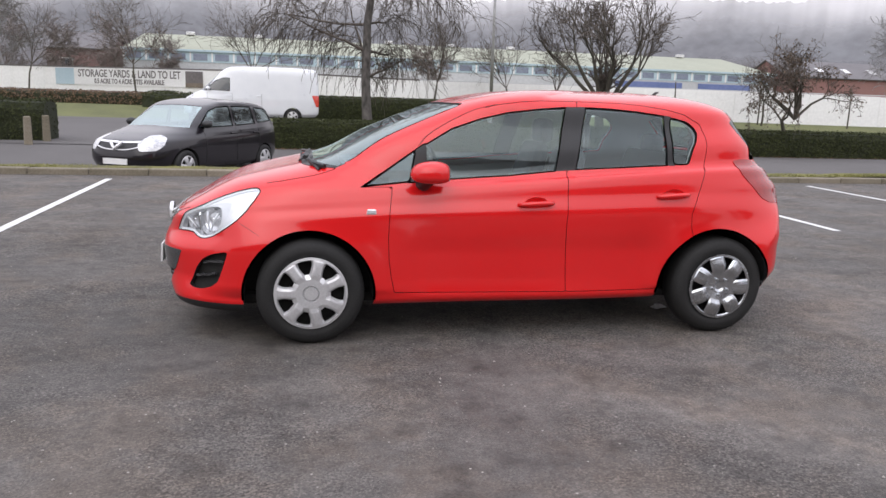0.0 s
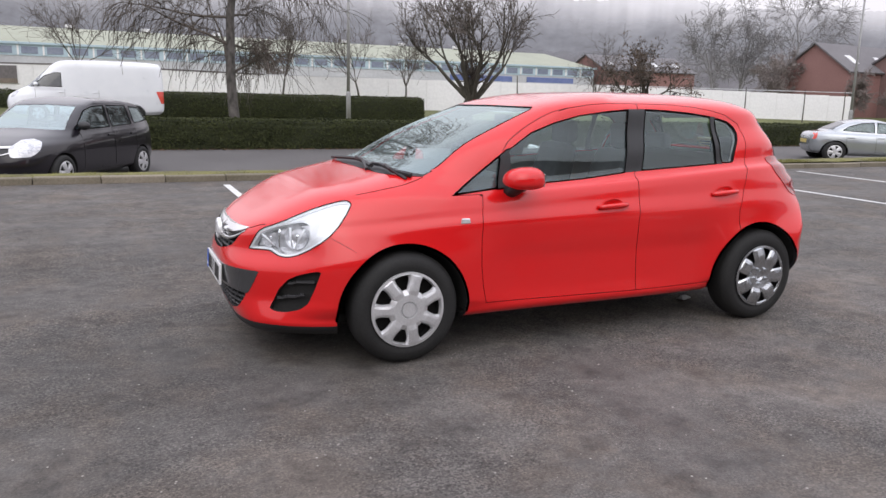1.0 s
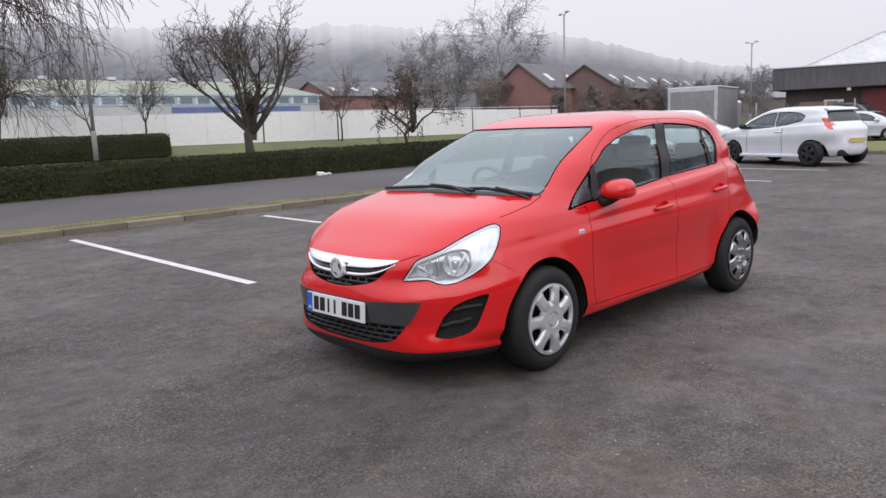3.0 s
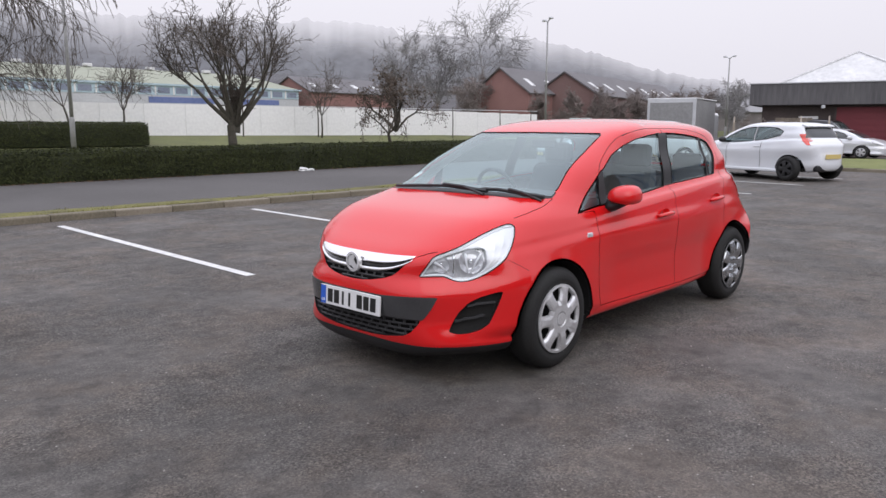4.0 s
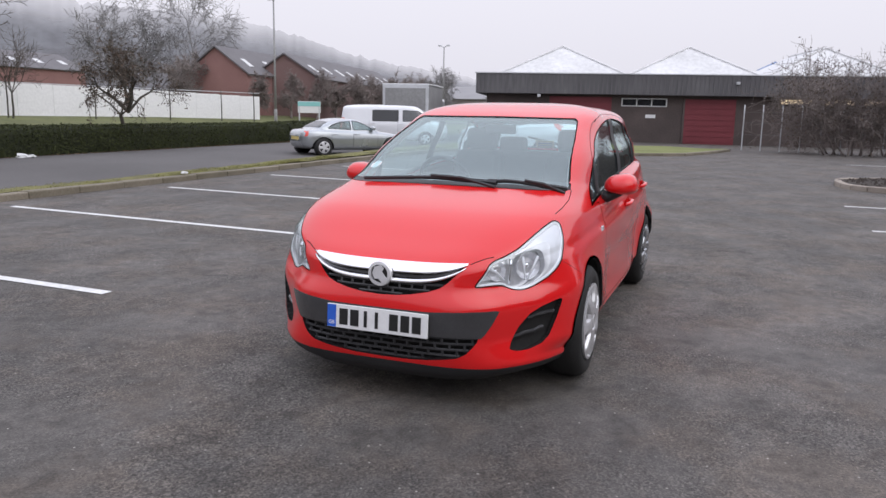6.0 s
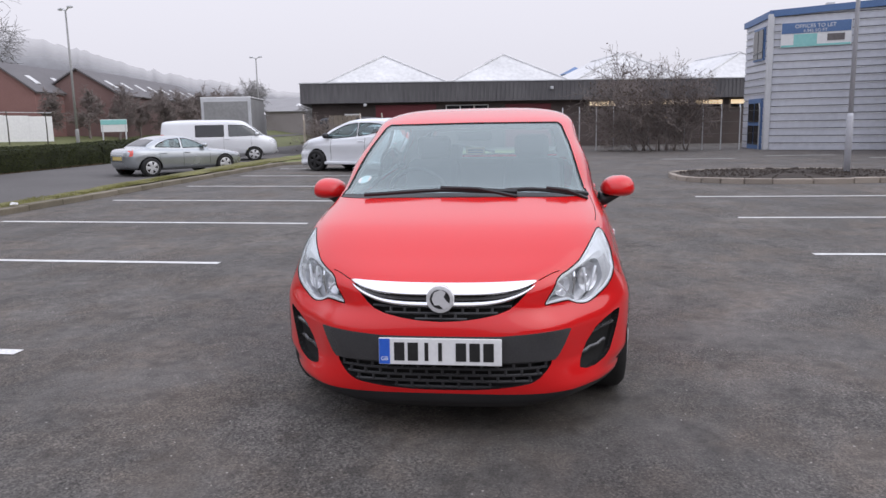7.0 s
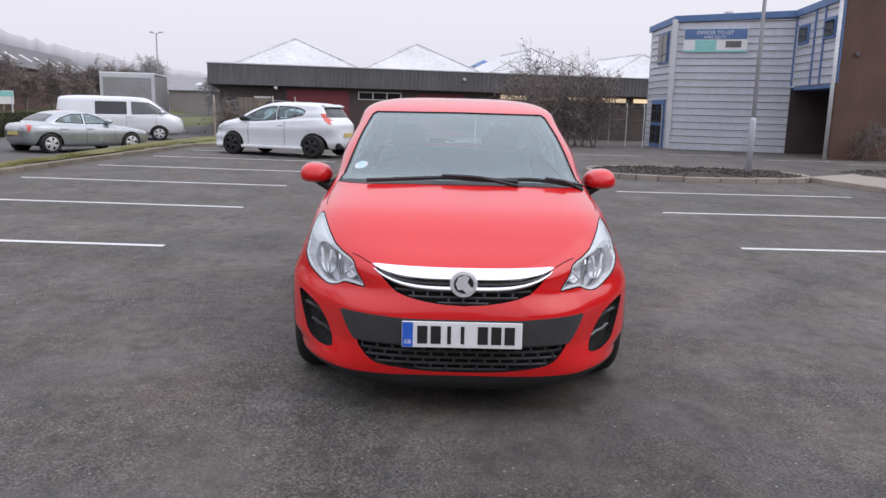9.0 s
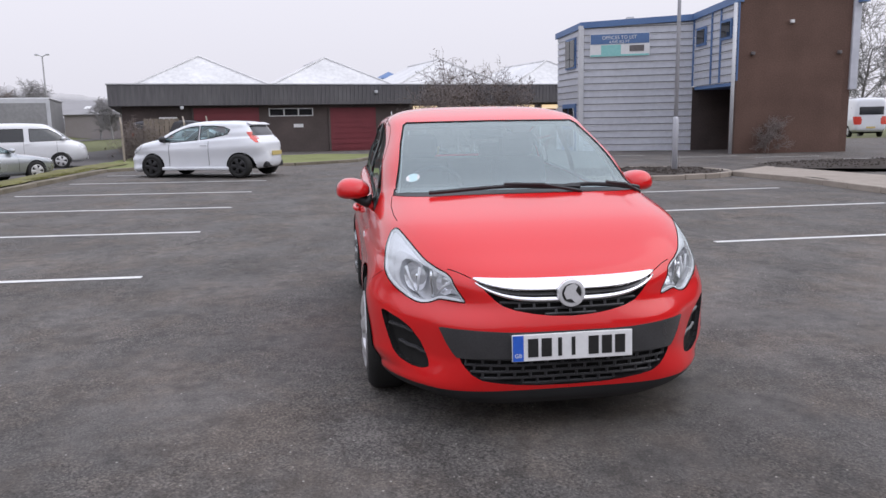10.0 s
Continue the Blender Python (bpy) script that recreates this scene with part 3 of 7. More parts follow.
def loop(cx, cy, ax, ay, n=28, p=2.6):
    out = []
    for k in range(n):
        t = 2 * math.pi * k / n
        c, s = math.cos(t), math.sin(t)
        out.append((cx + ax * math.copysign(abs(c) ** (2 / p), c), cy + ay * math.copysign(abs(s) ** (2 / p), s)))
    return out


isl = loop(12.9, -6.0, 1.7, 2.5)
island(isl, "bare dark soil bed with a kerb in the car park")
kerb_run(isl + isl[:1], 0.14, lambda x, y: 0.115, M["kerb_pale"], "pale kerb round a bare soil bed", stone=0.6)
isl = loop(13.6, -14.6, 2.0, 4.6)
island(isl, "long bare soil bed behind the paved strip")
# paved strip with its pale kerb
def paved():
    root = thing("paved_strip", "buff paving strip with a pale kerb", "paving", kind="structure")
    bm = bmesh.new()
    v = [bm.verts.new(p) for p in ((12.2, -8.45, 0.10), (9.7, -8.95, 0.10), (7.9, -8.75, 0.10), (4.0, -8.75, 0.10), (4.0, -10.6, 0.10), (9.5, -10.6, 0.10), (13.6, -10.2, 0.10))]
    bm.faces.new(v[::-1])
    part("slab", bm, M["kerb_pale"], root)
    return root


paved()
kerb_run([(12.4, -8.3), (9.7, -8.75), (8, -8.6), (3.5, -8.6)], 0.16, lambda x, y: 0.11, M["kerb_pale"], "pale concrete kerb of the paved strip")
for x, y in ((21.6, -5.8), (23.2, -9.6), (20.9, -12.2), (19.5, -14.5), (17.3, -16.2)):
    bay_line(x, y - 1.2, y + 1.2)

# ---- white hoarding wall ----
def hoarding():
    root = thing("wall_white", "long white painted board hoarding", "wall", kind="structure")
    pts = [(49.2, 36.4), (28, 38.6), (6, 41.2), (-4, 45.16), (-20, 51.5), (-70, 66)]
    rise = lambda x: 0.3 * min(1.0, max(0.0, (6 - x) / 10))
    for (x0, y0), (x1, y1) in zip(pts, pts[1:]):
        d = math.hypot(x1 - x0, y1 - y0)
        n = round(d / 2.44)
        turn = Matrix.Rotation(math.atan2(y1 - y0, x1 - x0), 4, "Z")
        me = bpy.data.meshes.new("board")
        bm = box(d / n - 0.012, 0.05, 2.15, (0, 0, 0.775), bevel=0.004, seg=1)
        bm.to_mesh(me)
        bm.free()
        me.materials.append(M["wallwhite"])
        for k in range(n):
            f = (k + 0.5) / n
            x, y = x0 + (x1 - x0) * f, y0 + (y1 - y0) * f
            ob = new("board", me)
            ob.parent = root
            ob.matrix_basis = Matrix.Translation((x, y, land_z(x, y) + rise(x))) @ turn
        part("capping", tube([(x0, y0, land_z(0, 40) + 1.875 + rise(x0)), (x1, y1, land_z(0, 40) + 1.875 + rise(x1))], 0.06 if x0 < 10 else 0.035, 4), M["slate" if x0 < 10 else "galv"], root)
    return root


hoarding()

# ---- misty wooded hills, far off ----
def hills():
    root = thing("backdrop_hills", "misty wooded hillside fading into low cloud", "hill", kind="structure")
    az_key = [-95, -40, -10, 10, 20, 42, 50, 56, 62, 72, 82, 100]
    el_key = [6.0, 7.4, 7.5, 7.3, 7.1, 6.8, 6.3, 5.5, 3.7, 2.2, 1.3, 0.9]
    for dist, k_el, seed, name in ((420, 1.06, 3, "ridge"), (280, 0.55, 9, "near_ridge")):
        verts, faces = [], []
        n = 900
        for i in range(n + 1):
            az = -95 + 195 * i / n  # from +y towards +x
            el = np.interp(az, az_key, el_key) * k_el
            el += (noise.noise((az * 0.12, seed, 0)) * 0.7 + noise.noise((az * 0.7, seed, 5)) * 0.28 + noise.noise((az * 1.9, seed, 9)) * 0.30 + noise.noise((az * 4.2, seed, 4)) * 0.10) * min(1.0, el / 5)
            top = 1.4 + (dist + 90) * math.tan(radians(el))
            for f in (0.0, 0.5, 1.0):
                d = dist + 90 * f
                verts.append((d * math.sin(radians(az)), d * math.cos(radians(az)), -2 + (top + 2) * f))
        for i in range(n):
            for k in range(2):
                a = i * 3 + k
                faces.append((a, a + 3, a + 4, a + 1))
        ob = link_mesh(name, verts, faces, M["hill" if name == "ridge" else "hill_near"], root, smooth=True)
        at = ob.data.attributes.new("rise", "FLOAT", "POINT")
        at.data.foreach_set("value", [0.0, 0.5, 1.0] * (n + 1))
    return root


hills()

# a plain brick wall, unseen, added behind the camera's way to darken door reflections
tagged(part("unseen_wall", box(62.0, 0.3, 6.5, (-15.0, -21.0, 3.2), bevel=0.03), M["brick_dark"]), "unseen dark brick wall added to darken the red car's reflections", "wall", kind="structure")

import collections

# ---- the car builder: a body lofted from rings, out of which panels and openings are cut ----
def curve_rows(keys, step):
    """Rows of numbers along a smooth curve through the keys."""
    keys = np.array(keys, float)
    ext = np.vstack([2 * keys[0] - keys[1], keys, 2 * keys[-1] - keys[-2]])
    out = []
    for i in range(1, len(ext) - 2):
        p0, p1, p2, p3 = ext[i - 1:i + 3]
        size = max(math.hypot(p2[0] - p1[0], p2[1] - p1[1]), math.hypot(p2[2] - p1[2], p2[3] - p1[3]), math.hypot(p2[4] - p1[4], p2[5] - p1[5]))
        n = max(2, round(size / step))
        # limited tangents keep the curve from overshooting
        def slope(a, b, c):
            d0, d1 = b - a, c - b
            return np.where(d0 * d1 > 0, 2 * d0 * d1 / (d0 + d1 + 1e-12 * np.sign(d0 + d1 + 1e-30)), 0.0)
        m1, m2 = slope(p0, p1, p2), slope(p1, p2, p3)
        for k in range(n):
            t = k / n
            h = (2 * t**3 - 3 * t**2 + 1, t**3 - 2 * t**2 + t, -2 * t**3 + 3 * t**2, t**3 - t**2)
            out.append(h[0] * p1 + h[1] * m1 + h[2] * p2 + h[3] * m2)
    out.append(keys[-1])
    return np.array(out)


class Shell:
    """Half of a car's skin (y < 0), as a grid of faces that carry the number of the panel that they belong to.
    Keys: xf, zf (front middle), ys, zs (side), xr, zr (rear middle), front and rear squareness, the side's slope."""

    def __init__(self, keys, step=0.022, around=230, xm=-0.1, xm_top=0.2, lift=2.5, lift_rear=4.0, flare=None):
        rows = curve_rows(keys, step)
        m = len(rows)
        pts = np.zeros((m, around + 1, 3))
        th = np.linspace(0, math.pi, 700)
        for i, (xf, zf, ys, zs, xr, zr, pf, pr, slope) in enumerate(rows):
            x0 = xm + (xm_top - xm) * smooth_step((zs - 0.6) / 0.5)
            x0 = min(max(x0, xf + 0.05), xr - 0.05)
            c, s = np.cos(th), np.sin(th)
            front = c >= 0
            p = np.where(front, pf, pr)
            ex = np.abs(c) ** (2 / p)
            x = np.where(front, x0 + (xf - x0) * ex, x0 + (xr - x0) * ex)
            y = -ys * np.abs(s) ** (2 / p)
            w = np.where(front, ex**lift, ex**lift_rear)
            z = (1 - w) * (zs + slope * x) + w * np.where(front, zf, zr)
            if flare is not None:
                y = flare(x, y, z)
            q = np.stack([x, y, z], 1)
            d = np.r_[0, np.cumsum(np.linalg.norm(np.diff(q, axis=0), axis=1))]
            u = np.linspace(0, d[-1], around + 1)
            pts[i] = np.stack([np.interp(u, d, q[:, k]) for k in range(3)], 1)
        pts[:, 0, 1] = pts[:, -1, 1] = 0
        tu = np.gradient(pts, axis=1)
        tv = np.gradient(pts, axis=0)
        tv[-1] = tv[-2]
        nn = np.cross(tv, tu)
        nn /= np.linalg.norm(nn, axis=2, keepdims=True) + 1e-12
        nn[-1] = (0, 0, 1)
        nn[:, 0, 1] = nn[:, -1, 1] = 0
        if nn[m // 2, around // 2, 1] > 0:
            nn = -nn
            nn[-1] = (0, 0, 1)
        self.v, self.n = pts.reshape(-1, 3), nn.reshape(-1, 3)
        self.tu, self.tv = tu.reshape(-1, 3), tv.reshape(-1, 3)
        a = (np.arange(m - 1)[:, None] * (around + 1) + np.arange(around)[None]).ravel()
        self.f = np.stack([a, a + around + 1, a + around + 2, a + 1], 1)
        q = self.v[self.f]
        turn = np.cross(q[:, 2] - q[:, 0], q[:, 3] - q[:, 1])
        wrong = (turn * self.n[self.f].mean(1)).sum(1) < 0
        self.f[wrong] = self.f[wrong][:, ::-1]
        self.lab = np.zeros(len(self.f), int)
        self.fixed = np.zeros(len(self.v), bool)
        self.count = 0

    @staticmethod
    def flat(v, proj):
        if proj == "side":
            return v[:, [0, 2]]
        if proj in ("front", "rear"):
            return np.stack([-v[:, 1], v[:, 2]], 1)
        if proj == "top":
            return np.stack([v[:, 0], -v[:, 1]], 1)
        return np.stack([0.7071 * (v[:, 0] - v[:, 1]), v[:, 2]], 1)  # "corner"

    def carve(self, outline, proj="side", where=None, rounded=True, over=False):
        """Gives the faces inside the outline a number of their own and draws their edge onto it."""
        o = np.array(outline, float)
        if rounded:
            k = len(o)
            fine = []
            for i in range(k):
                p1, p2 = o[i], o[(i + 1) % k]
                for t in np.linspace(0, 1, 10, endpoint=False):
                    fine.append(p1 + (p2 - p1) * t)
            o = np.array(fine)
            for _ in range(3):
                o = 0.25 * np.roll(o, 1, 0) + 0.5 * o + 0.25 * np.roll(o, -1, 0)
        c = self.v[self.f].mean(1)
        p = self.flat(c, proj)
        inside = np.zeros(len(p), bool)
        for (ax, ay), (bx, by) in zip(o, np.roll(o, -1, 0)):
            cross = (ay > p[:, 1]) != (by > p[:, 1])
            with np.errstate(divide="ignore", invalid="ignore"):
                inside ^= cross & (p[:, 0] < (bx - ax) * (p[:, 1] - ay) / (by - ay) + ax)
        if where is not None:
            inside &= where(c)
        if not over:
            inside &= self.lab == 0
        self.count += 1
        self.lab[inside] = self.count
        mine, other = np.zeros(len(self.v), bool), np.zeros(len(self.v), bool)
        mine[self.f[inside].ravel()] = True
        other[self.f[~inside].ravel()] = True
        edge = np.where(mine & other & ~self.fixed)[0]
        if len(edge):
            q = self.flat(self.v[edge], proj)
            best, at = np.full(len(q), 9e9), np.zeros_like(q)
            for a, b in zip(o, np.roll(o, -1, 0)):
                d = b - a
                t = np.clip(((q - a) @ d) / (d @ d + 1e-12), 0, 1)
                near = a + t[:, None] * d
                dist = np.linalg.norm(near - q, axis=1)
                at = np.where((dist < best)[:, None], near, at)
                best = np.minimum(dist, best)
            tu, tv = self.flat(self.tu[edge], proj), self.flat(self.tv[edge], proj)
            det = tu[:, 0] * tv[:, 1] - tu[:, 1] * tv[:, 0]
            det = np.where(np.abs(det) < 1e-9, 1e9, det)
            d = at - q
            s = (d[:, 0] * tv[:, 1] - d[:, 1] * tv[:, 0]) / det
            t = (tu[:, 0] * d[:, 1] - tu[:, 1] * d[:, 0]) / det
            s, t = np.clip(s, -1.1, 1.1), np.clip(t, -1.1, 1.1)
            mid = np.abs(self.v[edge, 1]) < 1e-6
            s = np.where(mid, 0, s)
            self.v[edge] += s[:, None] * self.tu[edge] + t[:, None] * self.tv[edge]
            self.v[edge, 1] = np.where(mid, 0, self.v[edge, 1])
            self.fixed[edge] = True
        return self.count

    def at(self, a, b, proj="side", where=None):
        """The place and the normal of the skin where it shows at (a, b) of a projection."""
        d = np.abs(self.flat(self.v, proj) - np.array((a, b)))
        d = d.max(1)
        if where is not None:
            d = np.where(where(self.v), d, 9e9)
        k = np.argsort(d)[:4]
        w = 1 / (d[k] + 1e-4)
        w /= w.sum()
        p, n = (self.v[k] * w[:, None]).sum(0), (self.n[k] * w[:, None]).sum(0)
        return Vector(p), Vector(n).normalized()

    def strip(self, name, spans, material, parent, lift, thick, label=""):
        """A bar across the nose: spans of (y, upper z, lower z), mirrored to the other side."""
        ahead = self.v[self.v[:, 0] < -1.5]

        def spot(y, z):
            d = np.abs(ahead[:, 1] + y) + np.abs(ahead[:, 2] - z)
            k = np.argsort(d)[:14]
            a = np.c_[np.ones(14), -ahead[k, 1], ahead[k, 2]]
            c = np.linalg.lstsq(a, ahead[k, 0], rcond=None)[0]
            return c[0] + c[1] * y + c[2] * z

        bm = bmesh.new()
        rows = []
        full = [(-y, a, b) for y, a, b in spans[:0:-1]] + list(spans)
        for y, top, low in full:
            mid, h = (top + low) / 2, (top - low) / 2
            row = []
            for u, out in ((1.0, -thick), (1.0, -0.002), (0.7, 0.0), (0.0, 0.0015), (-0.7, 0.0), (-1.0, -0.002), (-1.0, -thick)):
                z = mid + h * u
                row.append(bm.verts.new((spot(abs(y), z) - lift - out, y, z)))
            rows.append(row)
        for r0, r1 in zip(rows, rows[1:]):
            for i in range(len(r0) - 1):
                bm.faces.new((r0[i], r1[i], r1[i + 1], r0[i + 1]))
        for r in (rows[0], rows[-1]):
            bm.faces.new(r)
        bmesh.ops.recalc_face_normals(bm, faces=bm.faces)
        return part(name, bm, material, parent, label, smooth=True)

    def lift_at(self, a, b, proj, where):
        """The smooth skin at (a, b) of a projection, with its normal."""
        k = np.where(where(self.v))[0]
        q = self.flat(self.v[k], proj)
        d = np.abs(q - np.array((a, b))).sum(1)
        o = np.argsort(d)[:14]
        m = np.c_[np.ones(14), q[o]]
        c = np.linalg.lstsq(m, self.v[k[o]], rcond=None)[0]
        n = self.n[k[o]].mean(0)
        return np.array((1, a, b)) @ c, n / np.linalg.norm(n)

    def ring_patch(self, name, outer, inner, material, parent, proj, where, side, lift, depth, label=""):
        """A frame between two outlines on the skin, with its inner edge turned inwards."""
        def fine(o):
            o = np.array(o, float)
            f = np.array([o[i] + (o[(i + 1) % len(o)] - o[i]) * t for i in range(len(o)) for t in np.linspace(0, 1, 6, endpoint=False)])
            for _ in range(3):
                f = 0.25 * np.roll(f, 1, 0) + 0.5 * f + 0.25 * np.roll(f, -1, 0)
            return f
        fo, fi = fine(outer), fine(inner)
        bm, rows = bmesh.new(), []
        for a, b in zip(fo, fi):
            row = []
            for t, drop in ((0.0, 0.0), (0.33, 0.0), (0.67, 0.0), (1.0, 0.003), (1.0, depth)):
                q = a + (b - a) * t
                p, n = self.lift_at(q[0], q[1], proj, where)
                p = p + n * (lift - drop)
                row.append(bm.verts.new((p[0], p[1] * -side, p[2])))
            rows.append(row)
        for r0, r1 in zip(rows, rows[1:] + rows[:1]):
            for i in range(len(r0) - 1):
                bm.faces.new((r0[i], r1[i], r1[i + 1], r0[i + 1]))
        bmesh.ops.recalc_face_normals(bm, faces=bm.faces)
        return part(name, bm, material, parent, label)

    def border(self, labels):
        f = self.f[np.isin(self.lab, labels)]
        e = np.concatenate([f[:, [0, 1]], f[:, [1, 2]], f[:, [2, 3]], f[:, [3, 0]]])
        key = np.sort(e, 1)
        _, idx, cnt = np.unique(key, axis=0, return_index=True, return_counts=True)
        e = e[idx[cnt == 1]]
        seam = (np.abs(self.v[e[:, 0], 1]) < 1e-6) & (np.abs(self.v[e[:, 1], 1]) < 1e-6)
        return e[~seam]

    def piece(self, name, labels, material, parent, sides="both", offset=0.0, skirt=0.0, skirt_dir=None, label="", face=True, skirt_material=None, shift=(0, 0, 0), keep=None, above=None):
        """Links the faces of these numbers: on both sides as one mesh, or as one object a side. skirt: the depth of the edge turned inwards."""
        labels = [labels] if isinstance(labels, int) else list(labels)
        f = self.f[np.isin(self.lab, labels)]
        if above is not None:
            f = f[self.v[f][:, :, 2].min(1) > above]
        used, inv = np.unique(f, return_inverse=True)
        v = self.v[used] + self.n[used] * offset + np.array(shift)
        nn = self.n[used]
        faces = inv.reshape(-1, 4).tolist() if face else []
        fm = [0] * len(faces)
        if skirt:
            e = self.border(labels)
            at = {int(a): i for i, a in enumerate(used)}
            d = -self.n * skirt if skirt_dir is None else np.broadcast_to(np.array(skirt_dir) * skirt, self.n.shape)
            extra, en, base, seen = [], [], len(v), {}
            for a, b in e.tolist():
                if keep is not None and not keep((self.v[a] + self.v[b]) / 2):
                    continue
                side = np.cross(v[at[b]] - v[at[a]], d[a])
                side = side / (np.linalg.norm(side) + 1e-12)
                for q in (a, b):
                    if q not in seen:
                        seen[q] = base + len(extra)
                        extra += [v[at[q]], v[at[q]] + d[q]]
                        en += [np.zeros(3), np.zeros(3)]
                    for k in (0, 1):
                        en[seen[q] - base + k] = en[seen[q] - base + k] + side
                faces.append([seen[a], seen[b], seen[b] + 1, seen[a] + 1])
                fm.append(1)
            en = [q / (np.linalg.norm(q) + 1e-12) for q in en]
            v, nn = np.vstack([v, extra]), np.vstack([nn, en])
        mats = [material, skirt_material or material]
        out = []
        flip = np.array([1, -1, 1])
        if sides == "both":
            k = len(v)
            vv, n2 = np.vstack([v, v * flip]), np.vstack([nn, nn * flip])
            out.append(link_mesh(name, vv, faces + [[i + k for i in q[::-1]] for q in faces], material, parent, label, normals=n2, mats=mats, face_mats=fm + fm))
        else:
            if sides in ("pair", "left"):
                out.append(link_mesh(name, v, faces, material, parent, label, normals=nn, mats=mats, face_mats=fm))
            if sides in ("pair", "right"):
                out.append(link_mesh(name, v * flip, [q[::-1] for q in faces], material, parent, label, normals=nn * flip, mats=mats, face_mats=fm))
        return out

    def ribbon(self, name, labels, width, material, parent, sides="pair", lift=0.001, label="", keep=None):
        """A narrow strip along the edge of these faces: a seal or a shut line."""
        edges = [(a, b) for a, b in self.border([labels] if isinstance(labels, int) else list(labels)).tolist() if keep is None or keep((self.v[a] + self.v[b]) / 2)]
        root = {}

        def find(k):
            while root.setdefault(k, k) != k:
                k = root[k]
            return k

        for a, b in edges:
            root[find(a)] = find(b)
        runs = collections.defaultdict(list)
        for a, b in edges:
            runs[find(a)].append((a, b))
        out, flip = [], np.array([1, -1, 1])
        for run in runs.values():
            if len(run) < 4:
                continue
            verts, nn, faces = [], [], []
            for a, b in run:
                pa, pb, na, nb = self.v[a], self.v[b], self.n[a], self.n[b]
                t = np.cross(pb - pa, na + nb)
                t = t / (np.linalg.norm(t) + 1e-12) * width / 2
                k = len(verts)
                verts += [pa - t + na * lift, pb - t + nb * lift, pb + t + nb * lift, pa + t + na * lift]
                nn += [na, nb, nb, na]
                faces.append([k, k + 1, k + 2, k + 3])
            v, nn = np.array(verts), np.array(nn)
            if sides == "both" and np.abs(v[:, 1]).min() < 0.02:
                k = len(v)
                out.append(link_mesh(name, np.vstack([v, v * flip]), faces + [[i + k for i in q[::-1]] for q in faces], material, parent, label, normals=np.vstack([nn, nn * flip])))
            else:
                out += [link_mesh(name, v, faces, material, parent, label, normals=nn), link_mesh(name, v * flip, [q[::-1] for q in faces], material, parent, label, normals=nn * flip)]
        return out


def circle_outline(cx, cz, r, n=40, low=None):
    out = []
    for k in range(n):
        t = 2 * math.pi * k / n
        z = cz + r * math.sin(t)
        out.append((cx + r * math.cos(t), z if low is None else max(z, low)))
    return out


# ---- wheels ----
def wheel_cover(r_out, hole, half, spokes, dish, thick=0.018, sink=0.0):
    """A pressed wheel cover with openings: hole (inner, outer radius), half(f): half the opening's angle along it."""
    bm = bmesh.new()
    radii = [0.004, 0.022, 0.036, 0.040, 0.048, hole[0] - 0.35 * (hole[1] - hole[0])] + [hole[0] + (hole[1] - hole[0]) * k / 7 for k in range(8)] + [hole[1] + (r_out - hole[1]) * k / 3 for k in (1, 2, 3)]
    radii = sorted(set(r for r in radii if r <= hole[0] or r >= hole[0]))
    us = [-1, -0.8, -0.62, -0.5, -0.25, 0, 0.25, 0.5, 0.62, 0.8]
    sector = 2 * math.pi / spokes
    grid, opened = [], []
    for r in radii:
        f = (r - hole[0]) / (hole[1] - hole[0])
        a = half(min(1.0, max(0.0, f)))
        row = []
        for s in range(spokes):
            for u in us:
                if abs(u) <= 0.5:
                    ang = u / 0.5 * a
                else:
                    ang = math.copysign(a + (abs(u) - 0.5) / 0.5 * (sector / 2 - a), u)
                t = sector * s + ang + 0.22
                y = dish(r)
                if -0.2 < f < 1.05 and abs(u) <= 0.5:
                    y += sink
                if -0.05 < f < 1.05 and abs(u) > 0.5:
                    y -= 0.006 * (1 - smooth_step((0.8 - abs(u)) / 0.3))
                row.append(bm.verts.new((r * math.cos(t), y, r * math.sin(t))))
        grid.append(row)
    n = spokes * len(us)
    for i in range(len(radii) - 1):
        mid = 0.5 * (radii[i] + radii[i + 1])
        for k in range(n):
            u0 = us[k % len(us)]
            if hole[0] < mid < hole[1] and -0.5 <= u0 < 0.5:
                continue
            bm.faces.new((grid[i][k], grid[i][(k + 1) % n], grid[i + 1][(k + 1) % n], grid[i + 1][k]))
    bm.faces.new(grid[0])
    rim = [e for e in bm.edges if e.is_boundary]
    res = bmesh.ops.extrude_edge_only(bm, edges=rim)
    for v in (g for g in res["geom"] if isinstance(g, bmesh.types.BMVert)):
        v.co.y += thick
    bmesh.ops.recalc_face_normals(bm, faces=bm.faces)
    return bm


def tyre_mesh(r, width, r_rim):
    w = width / 2
    prof = [(r_rim - 0.012, w * 0.82), (r_rim, -w * 0.90), (r_rim + 0.006, -w * 0.99), (r_rim + (r - r_rim) * 0.35, -w * 1.08), (r_rim + (r - r_rim) * 0.42, -w * 1.075), (r_rim + (r - r_rim) * 0.7, -w * 1.04), (r - 0.022, -w * 0.94), (r - 0.008, -w * 0.80), (r, -w * 0.55), (r, w * 0.55), (r - 0.008, w * 0.8), (r - 0.03, w), (r_rim + 0.02, w)]
    return lathe(prof, 64)


